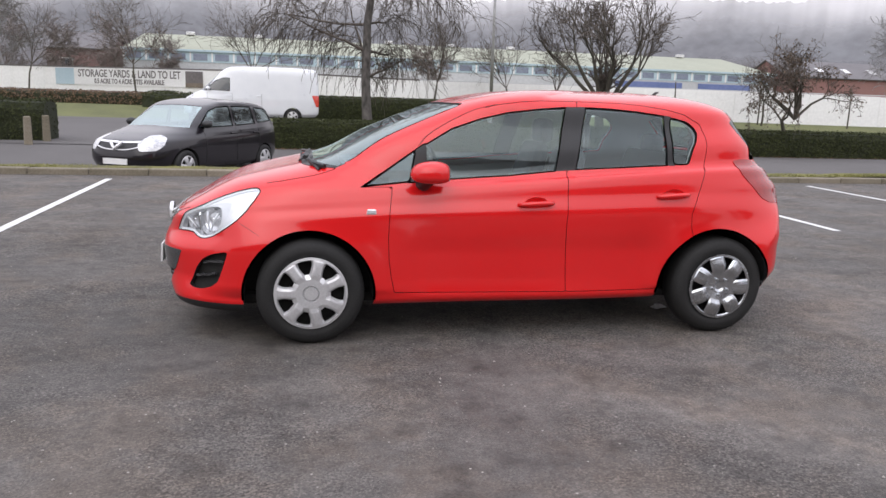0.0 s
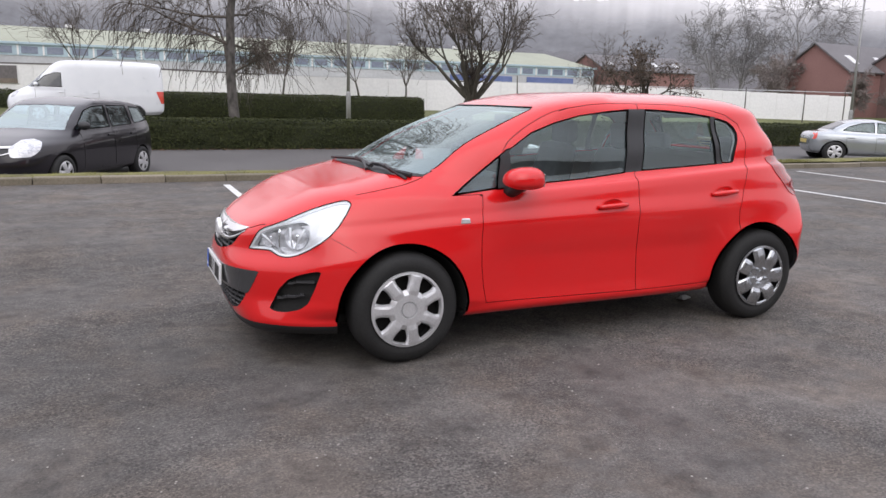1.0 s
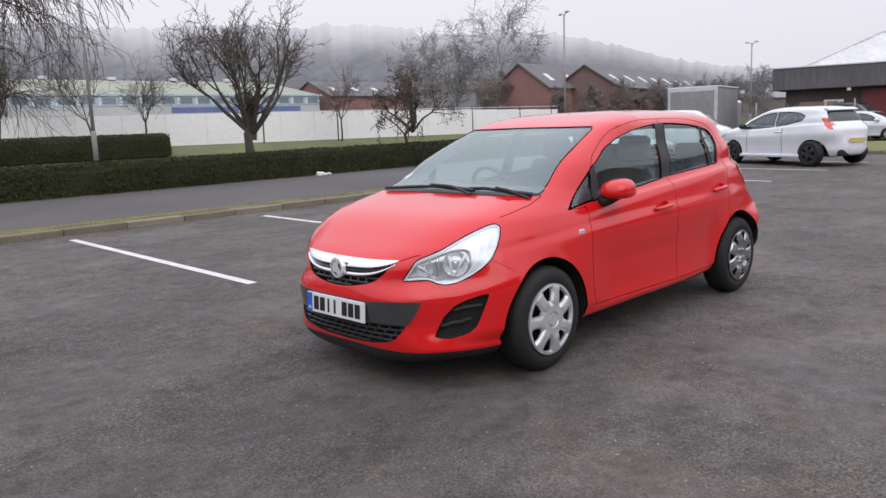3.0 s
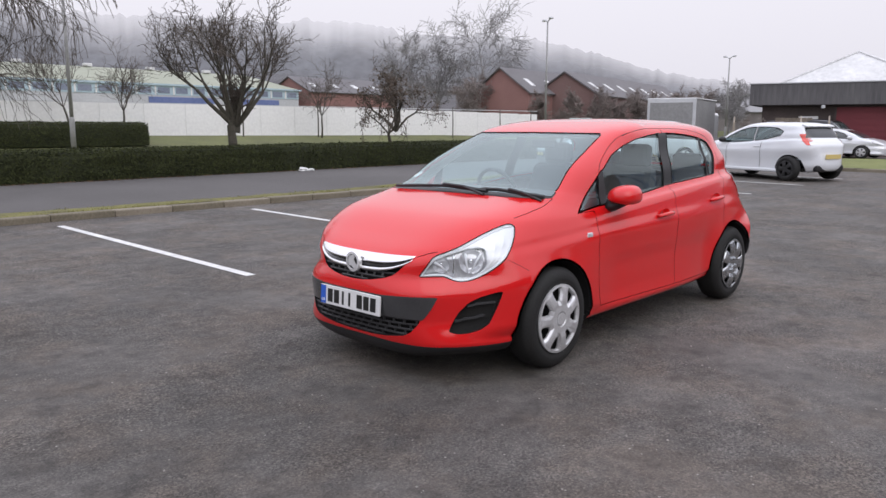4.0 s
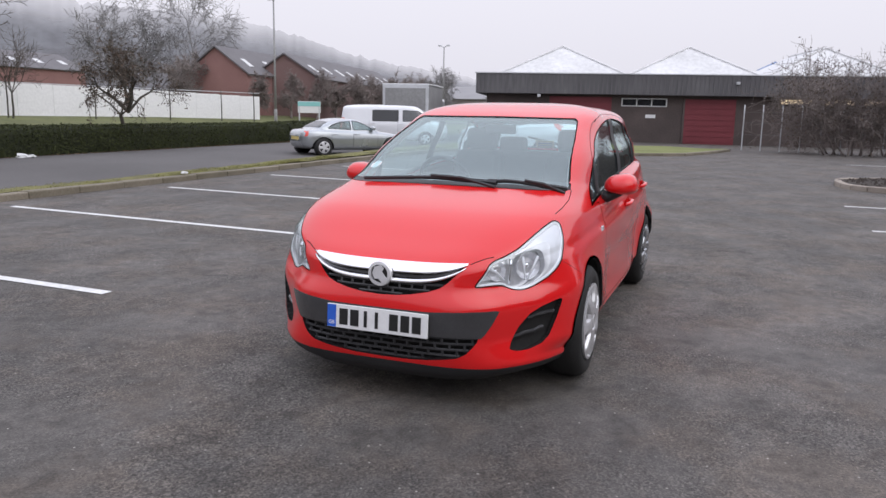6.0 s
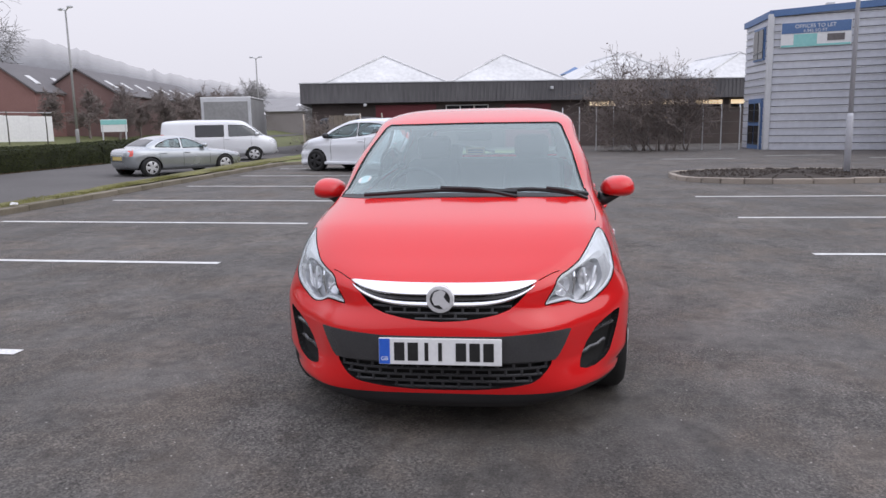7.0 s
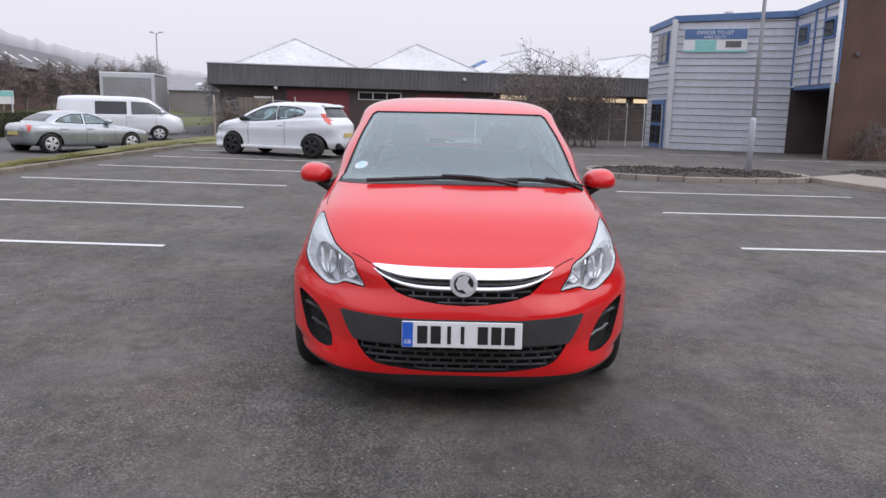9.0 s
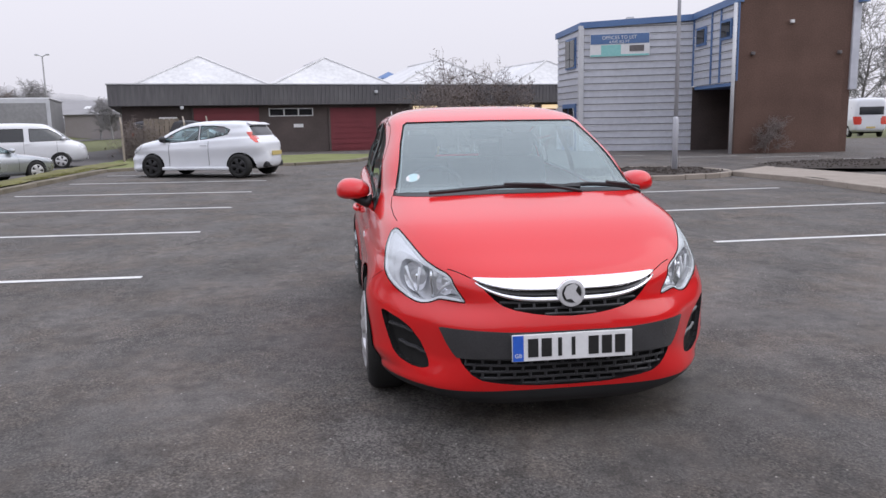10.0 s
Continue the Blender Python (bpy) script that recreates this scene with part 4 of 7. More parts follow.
def add_wheel(car, x, y, z, r, width, cover_bm, cover_mat, r_rim, cover_label="", bolts=0, turn=0.0, right=False, tyre_me=None):
    """wheel > tyre, cover: its outer face looks to -y, or to +y on the right."""
    hub = part("wheel", lathe([(0.003, -0.02), (r_rim * 0.98, -0.02), (r_rim * 0.98, 0.06), (0.003, 0.06)], 32), M["well"], car)
    hub.matrix_basis = pose(x, y, z, 0, 0, 180 if right else 0) @ pose(0, 0, 0, 0, turn, 0)
    part("tyre", tyre_mesh(r, width, r_rim), M["rubber"], hub, smooth=True)
    cov = part("wheel_cover", cover_bm, cover_mat, hub, cover_label, smooth=False)
    cov.matrix_basis = pose(0, -width / 2 + 0.004, 0)
    for k in range(bolts):
        t = 2 * math.pi * k / bolts + 0.3
        part("wheel_nut", lathe([(0.002, -0.022), (0.009, -0.02), (0.012, -0.004), (0.012, 0.006)], 8), cover_mat, cov).location = (0.052 * math.cos(t), -0.006, 0.052 * math.sin(t))
    return hub

# ---- the red hatchback ----
RED_KEYS = [
    # xf, zf, ys, zs, xr, zr, front, rear, slope
    (-2.016, 0.14, 0.745, 0.212, 1.781, 0.24, 3.982, 3.182, 0),
    (-2.057, 0.179, 0.803, 0.235, 1.848, 0.261, 4.2, 2.862, 0),
    (-2.074, 0.224, 0.827, 0.272, 1.891, 0.308, 4.329, 2.847, 0),
    (-2.118, 0.362, 0.818, 0.38, 1.913, 0.412, 3.576, 3.221, 0),
    (-2.128, 0.491, 0.819, 0.52, 1.9, 0.545, 3.605, 3.306, 0),
    (-2.106, 0.594, 0.833, 0.64, 1.857, 0.658, 3.066, 3.869, 0.01),
    (-2.08, 0.665, 0.839, 0.75, 1.837, 0.779, 3.345, 4.529, 0.02),
    (-2.015, 0.722, 0.813, 0.84, 1.826, 0.886, 4.066, 4.6, 0.04),
    (-1.908, 0.786, 0.8, 0.9, 1.774, 0.955, 5.106, 4.4, 0.06),
    (-1.688, 0.901, 0.784, 0.935, 1.743, 0.997, 6.267, 4.4, 0.07),
    (-1.304, 0.997, 0.756, 0.955, 1.7, 1.03, 6.799, 4.541, 0.07),
    (-1.134, 1.047, 0.736, 0.985, 1.664, 1.064, 7.46, 4.813, 0.07),
    (-0.884, 1.179, 0.713, 1.1, 1.598, 1.163, 7.589, 5.483, 0.05),
    (-0.565, 1.316, 0.662, 1.24, 1.51, 1.271, 7.023, 5.906, 0.02),
    (-0.268, 1.412, 0.631, 1.362, 1.446, 1.362, 6.247, 5.823, 0),
    (-0.005, 1.459, 0.585, 1.412, 1.346, 1.414, 4.7, 5.148, 0),
    (0.197, 1.473, 0.48, 1.443, 1.159, 1.453, 4.41, 4.701, 0),
    (0.4, 1.478, 0.256, 1.467, 0.878, 1.475, 4.004, 4.353, 0),
    (0.5, 1.48, 0.02, 1.48, 0.7, 1.48, 4, 4, 0),
]


def red_flare(x, y, z):
    """The wings swell outwards towards the wheels."""
    t = np.clip((x + 1.96) / 0.46, 0, 1) * np.clip((-0.55 - x) / 0.4, 0, 1)
    t = t + np.clip((x - 0.7) / 0.3, 0, 1) * np.clip((1.93 - x) / 0.26, 0, 1)
    t = t * t * (3 - 2 * t)
    u = np.clip((0.88 - z) / 0.34, 0, 1) * np.where((x > -1.15) & (x < 1.2), np.clip((z - 0.26) / 0.06, 0, 1), np.where(x < 0, np.clip((z - 0.20) / 0.14, 0.45, 1), 1))
    gap = np.maximum(0.0, 0.845 + y)
    return y - gap * t * u * u * (3 - 2 * u) * np.clip((-y - 0.45) / 0.2, 0, 1)


def inset(outline, d):
    """The outline drawn in by d along its own normals."""
    area = sum(a[0] * b[1] - b[0] * a[1] for a, b in zip(outline, outline[1:] + outline[:1]))
    out = []
    for a, b, c in zip(outline[-1:] + outline[:-1], outline, outline[1:] + outline[:1]):
        t = Vector((c[0] - a[0], c[1] - a[1])).normalized() * (d if area > 0 else -d)
        out.append((b[0] - t.y, b[1] + t.x))
    return out


def red_hatchback():
    car = thing("red_hatchback", "bright red five-door hatchback parked across the asphalt", "car")
    paint, trim = M["red_paint"], M["trim"]
    s = Shell(RED_KEYS, step=0.017, around=300, flare=red_flare)
    front = lambda c: c[:, 0] < -0.2
    rear = lambda c: c[:, 0] > 1.0
    # openings and panels, the inner ones first
    arches = [s.carve(circle_outline(cx, 0.285, r, 60, 0.05), "side", lambda c: c[:, 1] < -0.5, rounded=False) for cx, r in ((-1.264, 0.366), (1.217, 0.374))]
    quarter = s.carve([(-0.965, 0.898), (-0.809, 1.0), (-0.662, 1.103), (-0.698, 0.926)], "side", rounded=False)
    f_glass = s.carve([(-0.60, 0.934), (-0.60, 1.136), (-0.53, 1.178), (-0.445, 1.228), (-0.275, 1.287), (-0.105, 1.328), (0.105, 1.355), (0.248, 1.367), (0.172, 0.997), (-0.115, 0.967)], "side", rounded=False)
    r_glass = s.carve([(0.377, 1.37), (0.535, 1.366), (0.717, 1.353), (0.88, 1.334), (0.884, 1.041), (0.30, 1.008)], "side", rounded=False)
    r_quarter = s.carve([(0.918, 1.328), (1.036, 1.30), (1.083, 1.264), (1.097, 1.23), (1.085, 1.19), (1.057, 1.139), (1.029, 1.05), (0.925, 1.045)], "side", rounded=True)
    divider = s.carve([(0.87, 1.338), (0.93, 1.33), (0.935, 1.04), (0.872, 1.04)], "side", rounded=False)
    pillar = s.carve([(0.236, 1.369), (0.392, 1.372), (0.318, 1.007), (0.163, 0.997)], "side", rounded=False)
    mirror_base = s.carve([(-0.672, 1.098), (-0.61, 1.14), (-0.588, 1.13), (-0.588, 0.93), (-0.708, 0.92)], "side", rounded=False)
    screen = s.carve([(0, 1.018), (0.35, 1.018), (0.60, 1.012), (0.657, 1.005), (0.628, 1.10), (0.588, 1.25), (0.548, 1.355), (0.525, 1.372), (0, 1.376), (-0.1, 1.376), (-0.1, 1.018)], "front", lambda c: (c[:, 0] < 0.1) & (c[:, 2] > 0.98), rounded=False)
    cowl = s.carve([(0, 1.03), (0.66, 1.02), (0.672, 0.99), (0.6, 0.993), (0.35, 0.997), (0, 0.997), (-0.1, 0.997), (-0.1, 1.03)], "front", lambda c: (c[:, 0] < -0.6) & (c[:, 2] > 0.96), rounded=False)
    lamp_edge = [(-0.575, 0.86), (-0.58, 0.814), (-0.60, 0.757), (-0.634, 0.701), (-0.676, 0.665), (-0.737, 0.626), (-0.797, 0.597), (-0.845, 0.583), (-0.882, 0.579), (-0.92, 0.583), (-0.949, 0.594), (-0.975, 0.605), (-1.02, 0.606), (-1.075, 0.604), (-1.116, 0.602), (-1.074, 0.66), (-1.042, 0.706), (-1.01, 0.724), (-0.97, 0.737), (-0.94, 0.749), (-0.89, 0.769), (-0.83, 0.799), (-0.767, 0.828), (-0.702, 0.853), (-0.635, 0.873), (-0.60, 0.876)]
    lamp_rim = inset(lamp_edge, 0.013)
    lamp_hole = [(-0.745, 0.745), (-0.742, 0.735), (-0.738, 0.715), (-0.738, 0.69), (-0.746, 0.665), (-0.766, 0.638), (-0.808, 0.612), (-0.848, 0.598), (-0.882, 0.594), (-0.918, 0.597), (-0.947, 0.607), (-0.975, 0.617), (-1.02, 0.619), (-1.065, 0.617), (-1.092, 0.614), (-1.062, 0.66), (-1.032, 0.695), (-1.0, 0.711), (-0.965, 0.722), (-0.935, 0.732), (-0.89, 0.747), (-0.84, 0.76), (-0.80, 0.768), (-0.775, 0.768), (-0.76, 0.762), (-0.75, 0.755)]
    nose = lambda c: (c[:, 0] < -1.2) & (c[:, 1] < -0.3)
    lamp = s.carve(lamp_edge, "corner", nose)
    chrome_at = [(0.402 * k / 24) for k in range(25)]
    grille = s.carve([(-0.1, 0.704), (0.15, 0.704), (0.295, 0.707), (0.404, 0.712), (0.383, 0.69), (0.356, 0.657), (0.322, 0.623), (0.291, 0.599), (0.24, 0.581), (0.165, 0.566), (0.09, 0.556), (0, 0.552), (-0.1, 0.552)], "front", front, rounded=False)
    band = s.carve([(-0.1, 0.492), (0.258, 0.493), (0.338, 0.497), (0.443, 0.5), (0.551, 0.5), (0.523, 0.435), (0.495, 0.387), (0.479, 0.37), (0.34, 0.376), (0.2, 0.377), (-0.1, 0.377)], "front", front, rounded=False)
    intake = s.carve([(-0.1, 0.38), (0.2, 0.38), (0.34, 0.379), (0.479, 0.373), (0.446, 0.326), (0.419, 0.296), (0.38, 0.273), (0.316, 0.261), (0.24, 0.25), (0.139, 0.241), (0, 0.238), (-0.1, 0.238)], "front", front, rounded=False)
    fog = s.carve([(-0.653, 0.529), (-0.703, 0.521), (-0.78, 0.5), (-0.841, 0.471), (-0.9, 0.413), (-0.943, 0.333), (-0.952, 0.307), (-0.912, 0.295), (-0.85, 0.296), (-0.773, 0.317), (-0.727, 0.351), (-0.69, 0.429), (-0.664, 0.492)], "corner", lambda c: (c[:, 0] < -1.4) & (c[:, 2] < 0.6), rounded=True)
    tail = s.carve([(1.346, 1.071), (1.397, 1.081), (1.497, 1.078), (1.60, 1.05), (1.9, 1.02), (1.9, 0.80), (1.62, 0.815), (1.555, 0.842), (1.496, 0.897), (1.402, 0.986)], "side", lambda c: (c[:, 0] > 1.3) & (c[:, 1] < -0.45))
    back_glass = s.carve([(-0.1, 1.09), (0.60, 1.09), (0.50, 1.32), (-0.1, 1.34)], "rear", lambda c: c[:, 0] > 1.3, rounded=False)
    spoiler_glass = s.carve([(1.37, 1.30), (1.43, 1.345), (1.60, 1.15), (1.565, 1.10)], "side", lambda c: (c[:, 0] > 1.2) & (c[:, 1] > -0.7), rounded=False)
    lip = s.carve([(-2.3, 0.217), (-2.0, 0.222), (-1.7, 0.229), (-1.55, 0.232), (-1.55, 0.1), (-2.3, 0.1)], "side", lambda c: c[:, 0] < -1.5, rounded=False)
    f_door = s.carve([(-0.80, 0.897), (-0.818, 0.75), (-0.824, 0.62), (-0.820, 0.50), (-0.806, 0.392), (-0.785, 0.297), (0.248, 0.285), (0.226, 0.69), (0.24, 0.985), (0.282, 1.17), (0.328, 1.404), (0.1, 1.402), (-0.03, 1.392), (-0.18, 1.37), (-0.28, 1.342), (-0.44, 1.275), (-0.60, 1.185), (-0.63, 1.135), (-0.98, 0.893)], "side", rounded=False)
    r_door = s.carve([(0.248, 0.285), (0.95, 0.287), (1.1, 0.45), (1.065, 0.575), (1.03, 0.66), (1.025, 0.757), (1.075, 0.88), (1.115, 0.99), (1.14, 1.07), (1.157, 1.157), (1.155, 1.21), (1.125, 1.29), (1.02, 1.345), (0.904, 1.372), (0.75, 1.392), (0.6, 1.402), (0.328, 1.404), (0.282, 1.17), (0.24, 0.985), (0.226, 0.69)], "side", rounded=False)
    bonnet = s.carve([(-2.07, -0.1), (-2.065, 0.1), (-2.05, 0.25), (-2.005, 0.402), (-1.946, 0.478), (-1.905, 0.54), (-1.75, 0.63), (-1.55, 0.675), (-1.4, 0.69), (-1.244, 0.692), (-1.107, 0.676), (-1.04, 0.666), (-1.10, 0.60), (-1.2, 0.34), (-1.25, 0), (-1.25, -0.1)], "top", lambda c: (c[:, 2] > 0.703) & (c[:, 2] < 1.002), rounded=False)
    hatch = s.carve([(-0.1, 1.385), (0.52, 1.36), (0.60, 1.09), (0.66, 1.0), (0.62, 0.62), (-0.1, 0.62)], "rear", lambda c: c[:, 0] > 1.3, rounded=False)

    shell = s.piece("body", [0], paint, car, skirt=0.02, skirt_material=trim)[0]
    s.piece("inner_lining", [0, f_door, r_door, hatch], M["lining"], car, offset=-0.035, above=0.72)
    s.piece("bonnet", bonnet, paint, car, skirt=0.012)
    s.piece("front_door", f_door, paint, car, "pair", skirt=0.02, skirt_material=trim)
    s.piece("rear_door", r_door, paint, car, "pair", skirt=0.02, skirt_material=trim)
    s.piece("tailgate", hatch, paint, car, skirt=0.015)
    for lab in (f_door, r_door):
        s.ribbon("door_gap", lab, 0.003, M["shut"], car, lift=0.0008, keep=lambda p: math.hypot(p[0] - 1.235, p[2] - 0.272) > 0.375 and not (p[0] < -0.25 and p[2] > 0.903))
    s.ribbon("bonnet_gap", bonnet, 0.0035, M["shut"], car, "both", lift=0.0008, keep=lambda p: not (-1.935 < p[0] < -1.50 and abs(p[1]) > 0.5) and not (p[0] < -1.95 and abs(p[1]) < 0.41))
    s.ribbon("tailgate_gap", hatch, 0.006, M["shut"], car, "both", lift=0.0008)
    for name, lab in (("quarter_light", quarter), ("front_window", f_glass), ("rear_window", r_glass), ("rear_quarter_window", r_quarter)):
        panes = s.piece(name, lab, M["glass_side"], car, "pair", offset=-0.006)
        for p in panes:
            p.visible_shadow = False
    for name, lab, w in (("window_seal", [f_glass, quarter, mirror_base], 0.007), ("window_seal", [r_glass], 0.007), ("window_seal", [r_quarter], 0.008), ("window_seal", [quarter], 0.01)):
        s.ribbon(name, lab, w, trim, car, lift=0.002)
    s.piece("pillar_cover", pillar, trim, car, "pair", offset=0.001)
    s.piece("window_divider", divider, trim, car, "pair", offset=0.001)
    s.piece("mirror_triangle", mirror_base, trim, car, "pair", offset=0.001)
    ws = s.piece("windscreen", screen, M["glass_screen"], car, offset=-0.004)[0]
    ws.visible_shadow = False
    s.ribbon("windscreen_seal", [screen], 0.006, trim, car, "both", lift=0.001, keep=lambda p: p[2] > 1.03)
    s.piece("cowl", cowl, trim, car, offset=-0.006)
    bw = s.piece("tailgate_window", [back_glass], M["glass_side"], car, offset=-0.004)[0]
    bw.visible_shadow = False
    s.ribbon("tailgate_seal", [back_glass], 0.03, trim, car, "both", lift=0.001)
    s.piece("tailgate_side_glass", [spoiler_glass], M["glass_dark"], car, "pair", offset=0.001)
    s.piece("tail_lamp", tail, M["tail"], car, "pair", offset=0.004, skirt=0.02)
    s.piece("front_lip", lip, trim, car)
    for arch in arches:
        s.piece("wheel_arch_liner", arch, M["well"], car, "pair", face=False, skirt=0.3, skirt_dir=(0, 1, 0), keep=lambda p: p[2] > 0.26)
        s.ribbon("wheel_arch_lip", arch, 0.014, paint, car, lift=0.003, keep=lambda p: p[2] > 0.26)
    # head lamps
    lens = s.piece("headlamp", lamp, M["lens"], car, "pair", offset=0.002, label="clear lens over a chromed head lamp")
    for ob in lens:
        ob.visible_shadow = False
    for ob, sd, sign in ((lens[0], "left", -1), (lens[1], "right", 1)):
        s.ring_patch("lamp_rim", lamp_edge, lamp_rim, M["white_plastic"], ob, "corner", nose, -sign, -0.003, 0.010)
        s.ring_patch("lamp_surround", lamp_rim, lamp_hole, M["lamp_grey"], ob, "corner", nose, -sign, -0.009, 0.035)
        s.piece("reflector", lamp, M["reflector"], ob, sd, offset=-0.05, skirt=-0.045)
        rib = []
        for z in (0.60, 0.63, 0.665, 0.70, 0.73):
            p, n = s.at(-0.925, z, "corner", lambda v: v[:, 0] < -1.2)
            rib.append(Vector((p.x, p.y * -sign, p.z)) - Vector((n.x, n.y * -sign, n.z)) * 0.022)
        part("lamp_divider", tube(rib, 0.008, 6), M["chrome"], ob, smooth=True)
        for (a0, z0), (a1, z1) in (((-0.77, 0.735), (-0.835, 0.620)), ((-0.86, 0.735), (-0.845, 0.620)), ((-1.03, 0.690), (-0.955, 0.625))):
            facet = []
            for f in (0.0, 0.5, 1.0):
                p, n = s.at(a0 + (a1 - a0) * f, z0 + (z1 - z0) * f, "corner", lambda v: v[:, 0] < -1.2)
                facet.append(Vector((p.x, p.y * -sign, p.z)) - Vector((n.x, n.y * -sign, n.z)) * 0.018)
            part("lamp_facet", tube(facet, [0.008, 0.006, 0.003], 5), M["white_plastic"], ob, smooth=True)
        for a, z, r in ((-0.825, 0.684, 0.066), (-0.995, 0.662, 0.046)):
            p, n = s.at(a, z, "corner", lambda v: v[:, 0] < -1.2)
            bowl = part("lamp_bowl", lathe([(0.004, -0.035), (r * 0.4, -0.030), (r * 0.75, -0.014), (r, 0.006), (r * 1.03, 0.007)], 14, "z"), M["reflector"], ob, smooth=False)
            cap = bmesh.new()
            bmesh.ops.create_uvsphere(cap, u_segments=14, v_segments=8, radius=r * 0.24)
            part("bulb_cap", cap, M["chrome"], bowl, smooth=True).location = (0, 0, -0.012)
            nn = Vector((n.x, n.y, n.z * 0.3)).normalized()
            m = Matrix.Translation(p - n * 0.035) @ nn.to_track_quat("Z", "Y").to_matrix().to_4x4()
            if sign > 0:
                m = Matrix.Diagonal((1, -1, 1, 1)) @ m
            bowl.matrix_basis = m
    s.ribbon("lamp_gap", lamp, 0.006, M["shut"], car, lift=0.0005)
    # grille, chrome and intakes
    s.piece("grille", [grille], M["well"], car, offset=-0.05, skirt=-0.05, skirt_material=trim)
    s.strip("grille_chrome_bar", [(y, 0.7045 + 0.008 * (y / 0.404) ** 2, 0.659 + 0.047 * (y / 0.404) ** 4) for y in chrome_at], M["chrome"], car, 0.010, 0.04, "polished chrome grille bar")
    s.strip("grille_chrome_strip", [(y * 0.985, 0.632 + 0.065 * (y / 0.404) ** 4, 0.614 + 0.076 * (y / 0.404) ** 4) for y in chrome_at], M["chrome"], car, 0.006, 0.04, "thin chrome grille strip")
    s.piece("bumper_band", band, M["band"], car, offset=0.003, skirt=0.025)
    s.piece("lower_intake", intake, M["well"], car, offset=-0.06, skirt=-0.06, skirt_material=trim)
    s.piece("fog_lamp_recess", fog, M["well"], car, "pair", offset=-0.035, skirt=-0.035)

    ahead = lambda v: v[:, 0] < -1.5

    def lattice(name, rows, width, step, lift, thick):
        """Cross bars with short uprights between them, every second row set over by half a step."""
        def spot(y, z):
            p, n = s.lift_at(abs(y), z, "front", ahead)
            return Vector((p[0] - lift * n[0] * -1, y, z))
        for z in rows:
            w = width(z)
            part(name, tube([spot(-w + 2 * w * k / 20, z) for k in range(21)], thick, 6), M["lattice"], car)
        for r, (z0, z1) in enumerate(zip(rows, rows[1:])):
            w = min(width(z0), width(z1))
            n = int(w / step) + 1
            for k in range(-n, n + 1):
                y = (k + 0.5 * (r % 2)) * step
                if abs(y) < w:
                    part("lattice_upright", tube([spot(y, z0), spot(y, (z0 + z1) / 2), spot(y, z1)], thick, 5), M["lattice"], car)

    half_at = lambda outline: (lambda z: float(np.interp(z, [q[1] for q in outline], [q[0] for q in outline])) - 0.006)
    lattice("grille_slat", [0.560, 0.583, 0.609], half_at([(0.06, 0.553), (0.165, 0.566), (0.24, 0.581), (0.291, 0.599), (0.322, 0.623)]), 0.062, -0.016, 0.0062)
    part("grille_blade", tube([(lambda q: Vector((q[0][0] + 0.014, y, 0.6425 + 0.055 * (y / 0.40) ** 4)))(s.lift_at(abs(y), 0.6425 + 0.055 * (y / 0.40) ** 4, "front", ahead)) for y in [-0.36 + 0.03 * k for k in range(25)]], 0.008, 6), M["band"], car)
    lattice("intake_slat", [0.249, 0.279, 0.309, 0.339, 0.368], half_at([(0.2, 0.241), (0.316, 0.261), (0.38, 0.273), (0.419, 0.296), (0.446, 0.326), (0.475, 0.373)]), 0.068, -0.02, 0.0068)
    for sign in (-1, 1):  # two fins in each fog lamp recess
        for za, zb, aa, ab in ((0.448, 0.468, -0.85, -0.695), (0.362, 0.392, -0.915, -0.75)):
            pts = []
            for k in range(7):
                f = k / 6
                p, n = s.at(aa + (ab - aa) * f, za + (zb - za) * f, "corner", lambda v: v[:, 0] < -1.3)
                p = p - n * 0.018
                pts.append((p.x, p.y * -sign, p.z))
            part("recess_fin", tube(pts, 0.009, 6), M["band"], car)
    badge = part("badge", lathe([(0.002, -0.006), (0.042, -0.004), (0.044, -0.012), (0.057, -0.010), (0.060, -0.003), (0.060, 0.012)], 36, "y"), M["bright"], car, "round chrome badge", smooth=False)
    badge.matrix_basis = pose(-2.106, 0, 0.648, 0, 0, 0) @ pose(0, 0, 0, -12, 0, 0) @ pose(0, 0, 0, 0, 0, -90)
    field = part("badge_field", lathe([(0.002, -0.0075), (0.041, -0.0065), (0.041, 0.0)], 30), M["ink"], badge)
    part("badge_emblem", prism([(-0.024, 0.006), (-0.012, 0.026), (0.01, 0.030), (0.022, 0.018), (0.012, 0.006), (0.020, -0.012), (0.028, -0.022), (0.006, -0.034), (-0.006, -0.016), (-0.020, -0.014)], 0.004, m=Matrix.Translation((0, -0.013, 0)) @ Matrix.Diagonal((1.42, 1.0, 1.36, 1.0))), M["bright"], badge)
    for sign in (-1, 1):  # seam between the bumper and the wing
        seam = []
        for x, z in ((-1.66, 0.700), (-1.62, 0.677), (-1.575, 0.650), (-1.535, 0.625)):
            p, n = s.lift_at(x, z, "side", lambda v: (v[:, 0] < -1.3) & (v[:, 1] < -0.5))
            seam.append((p[0], (p[1] - 0.0005) * -sign, p[2]))
        part("bumper_seam", tube(seam, 0.0012, 5), M["shut"], car)
    # number plate with plain bars
    plate = part("number_plate", box(0.012, 0.522, 0.114, bevel=0.003), M["plate"], car, "white number plate with a blue edge and dark bars")
    plate.matrix_basis = pose(-2.137, 0.002, 0.428, 0, 3, 0)
    part("plate_edge", box(0.003, 0.046, 0.108, (-0.0065, 0.236, 0)), M["blue"], plate)
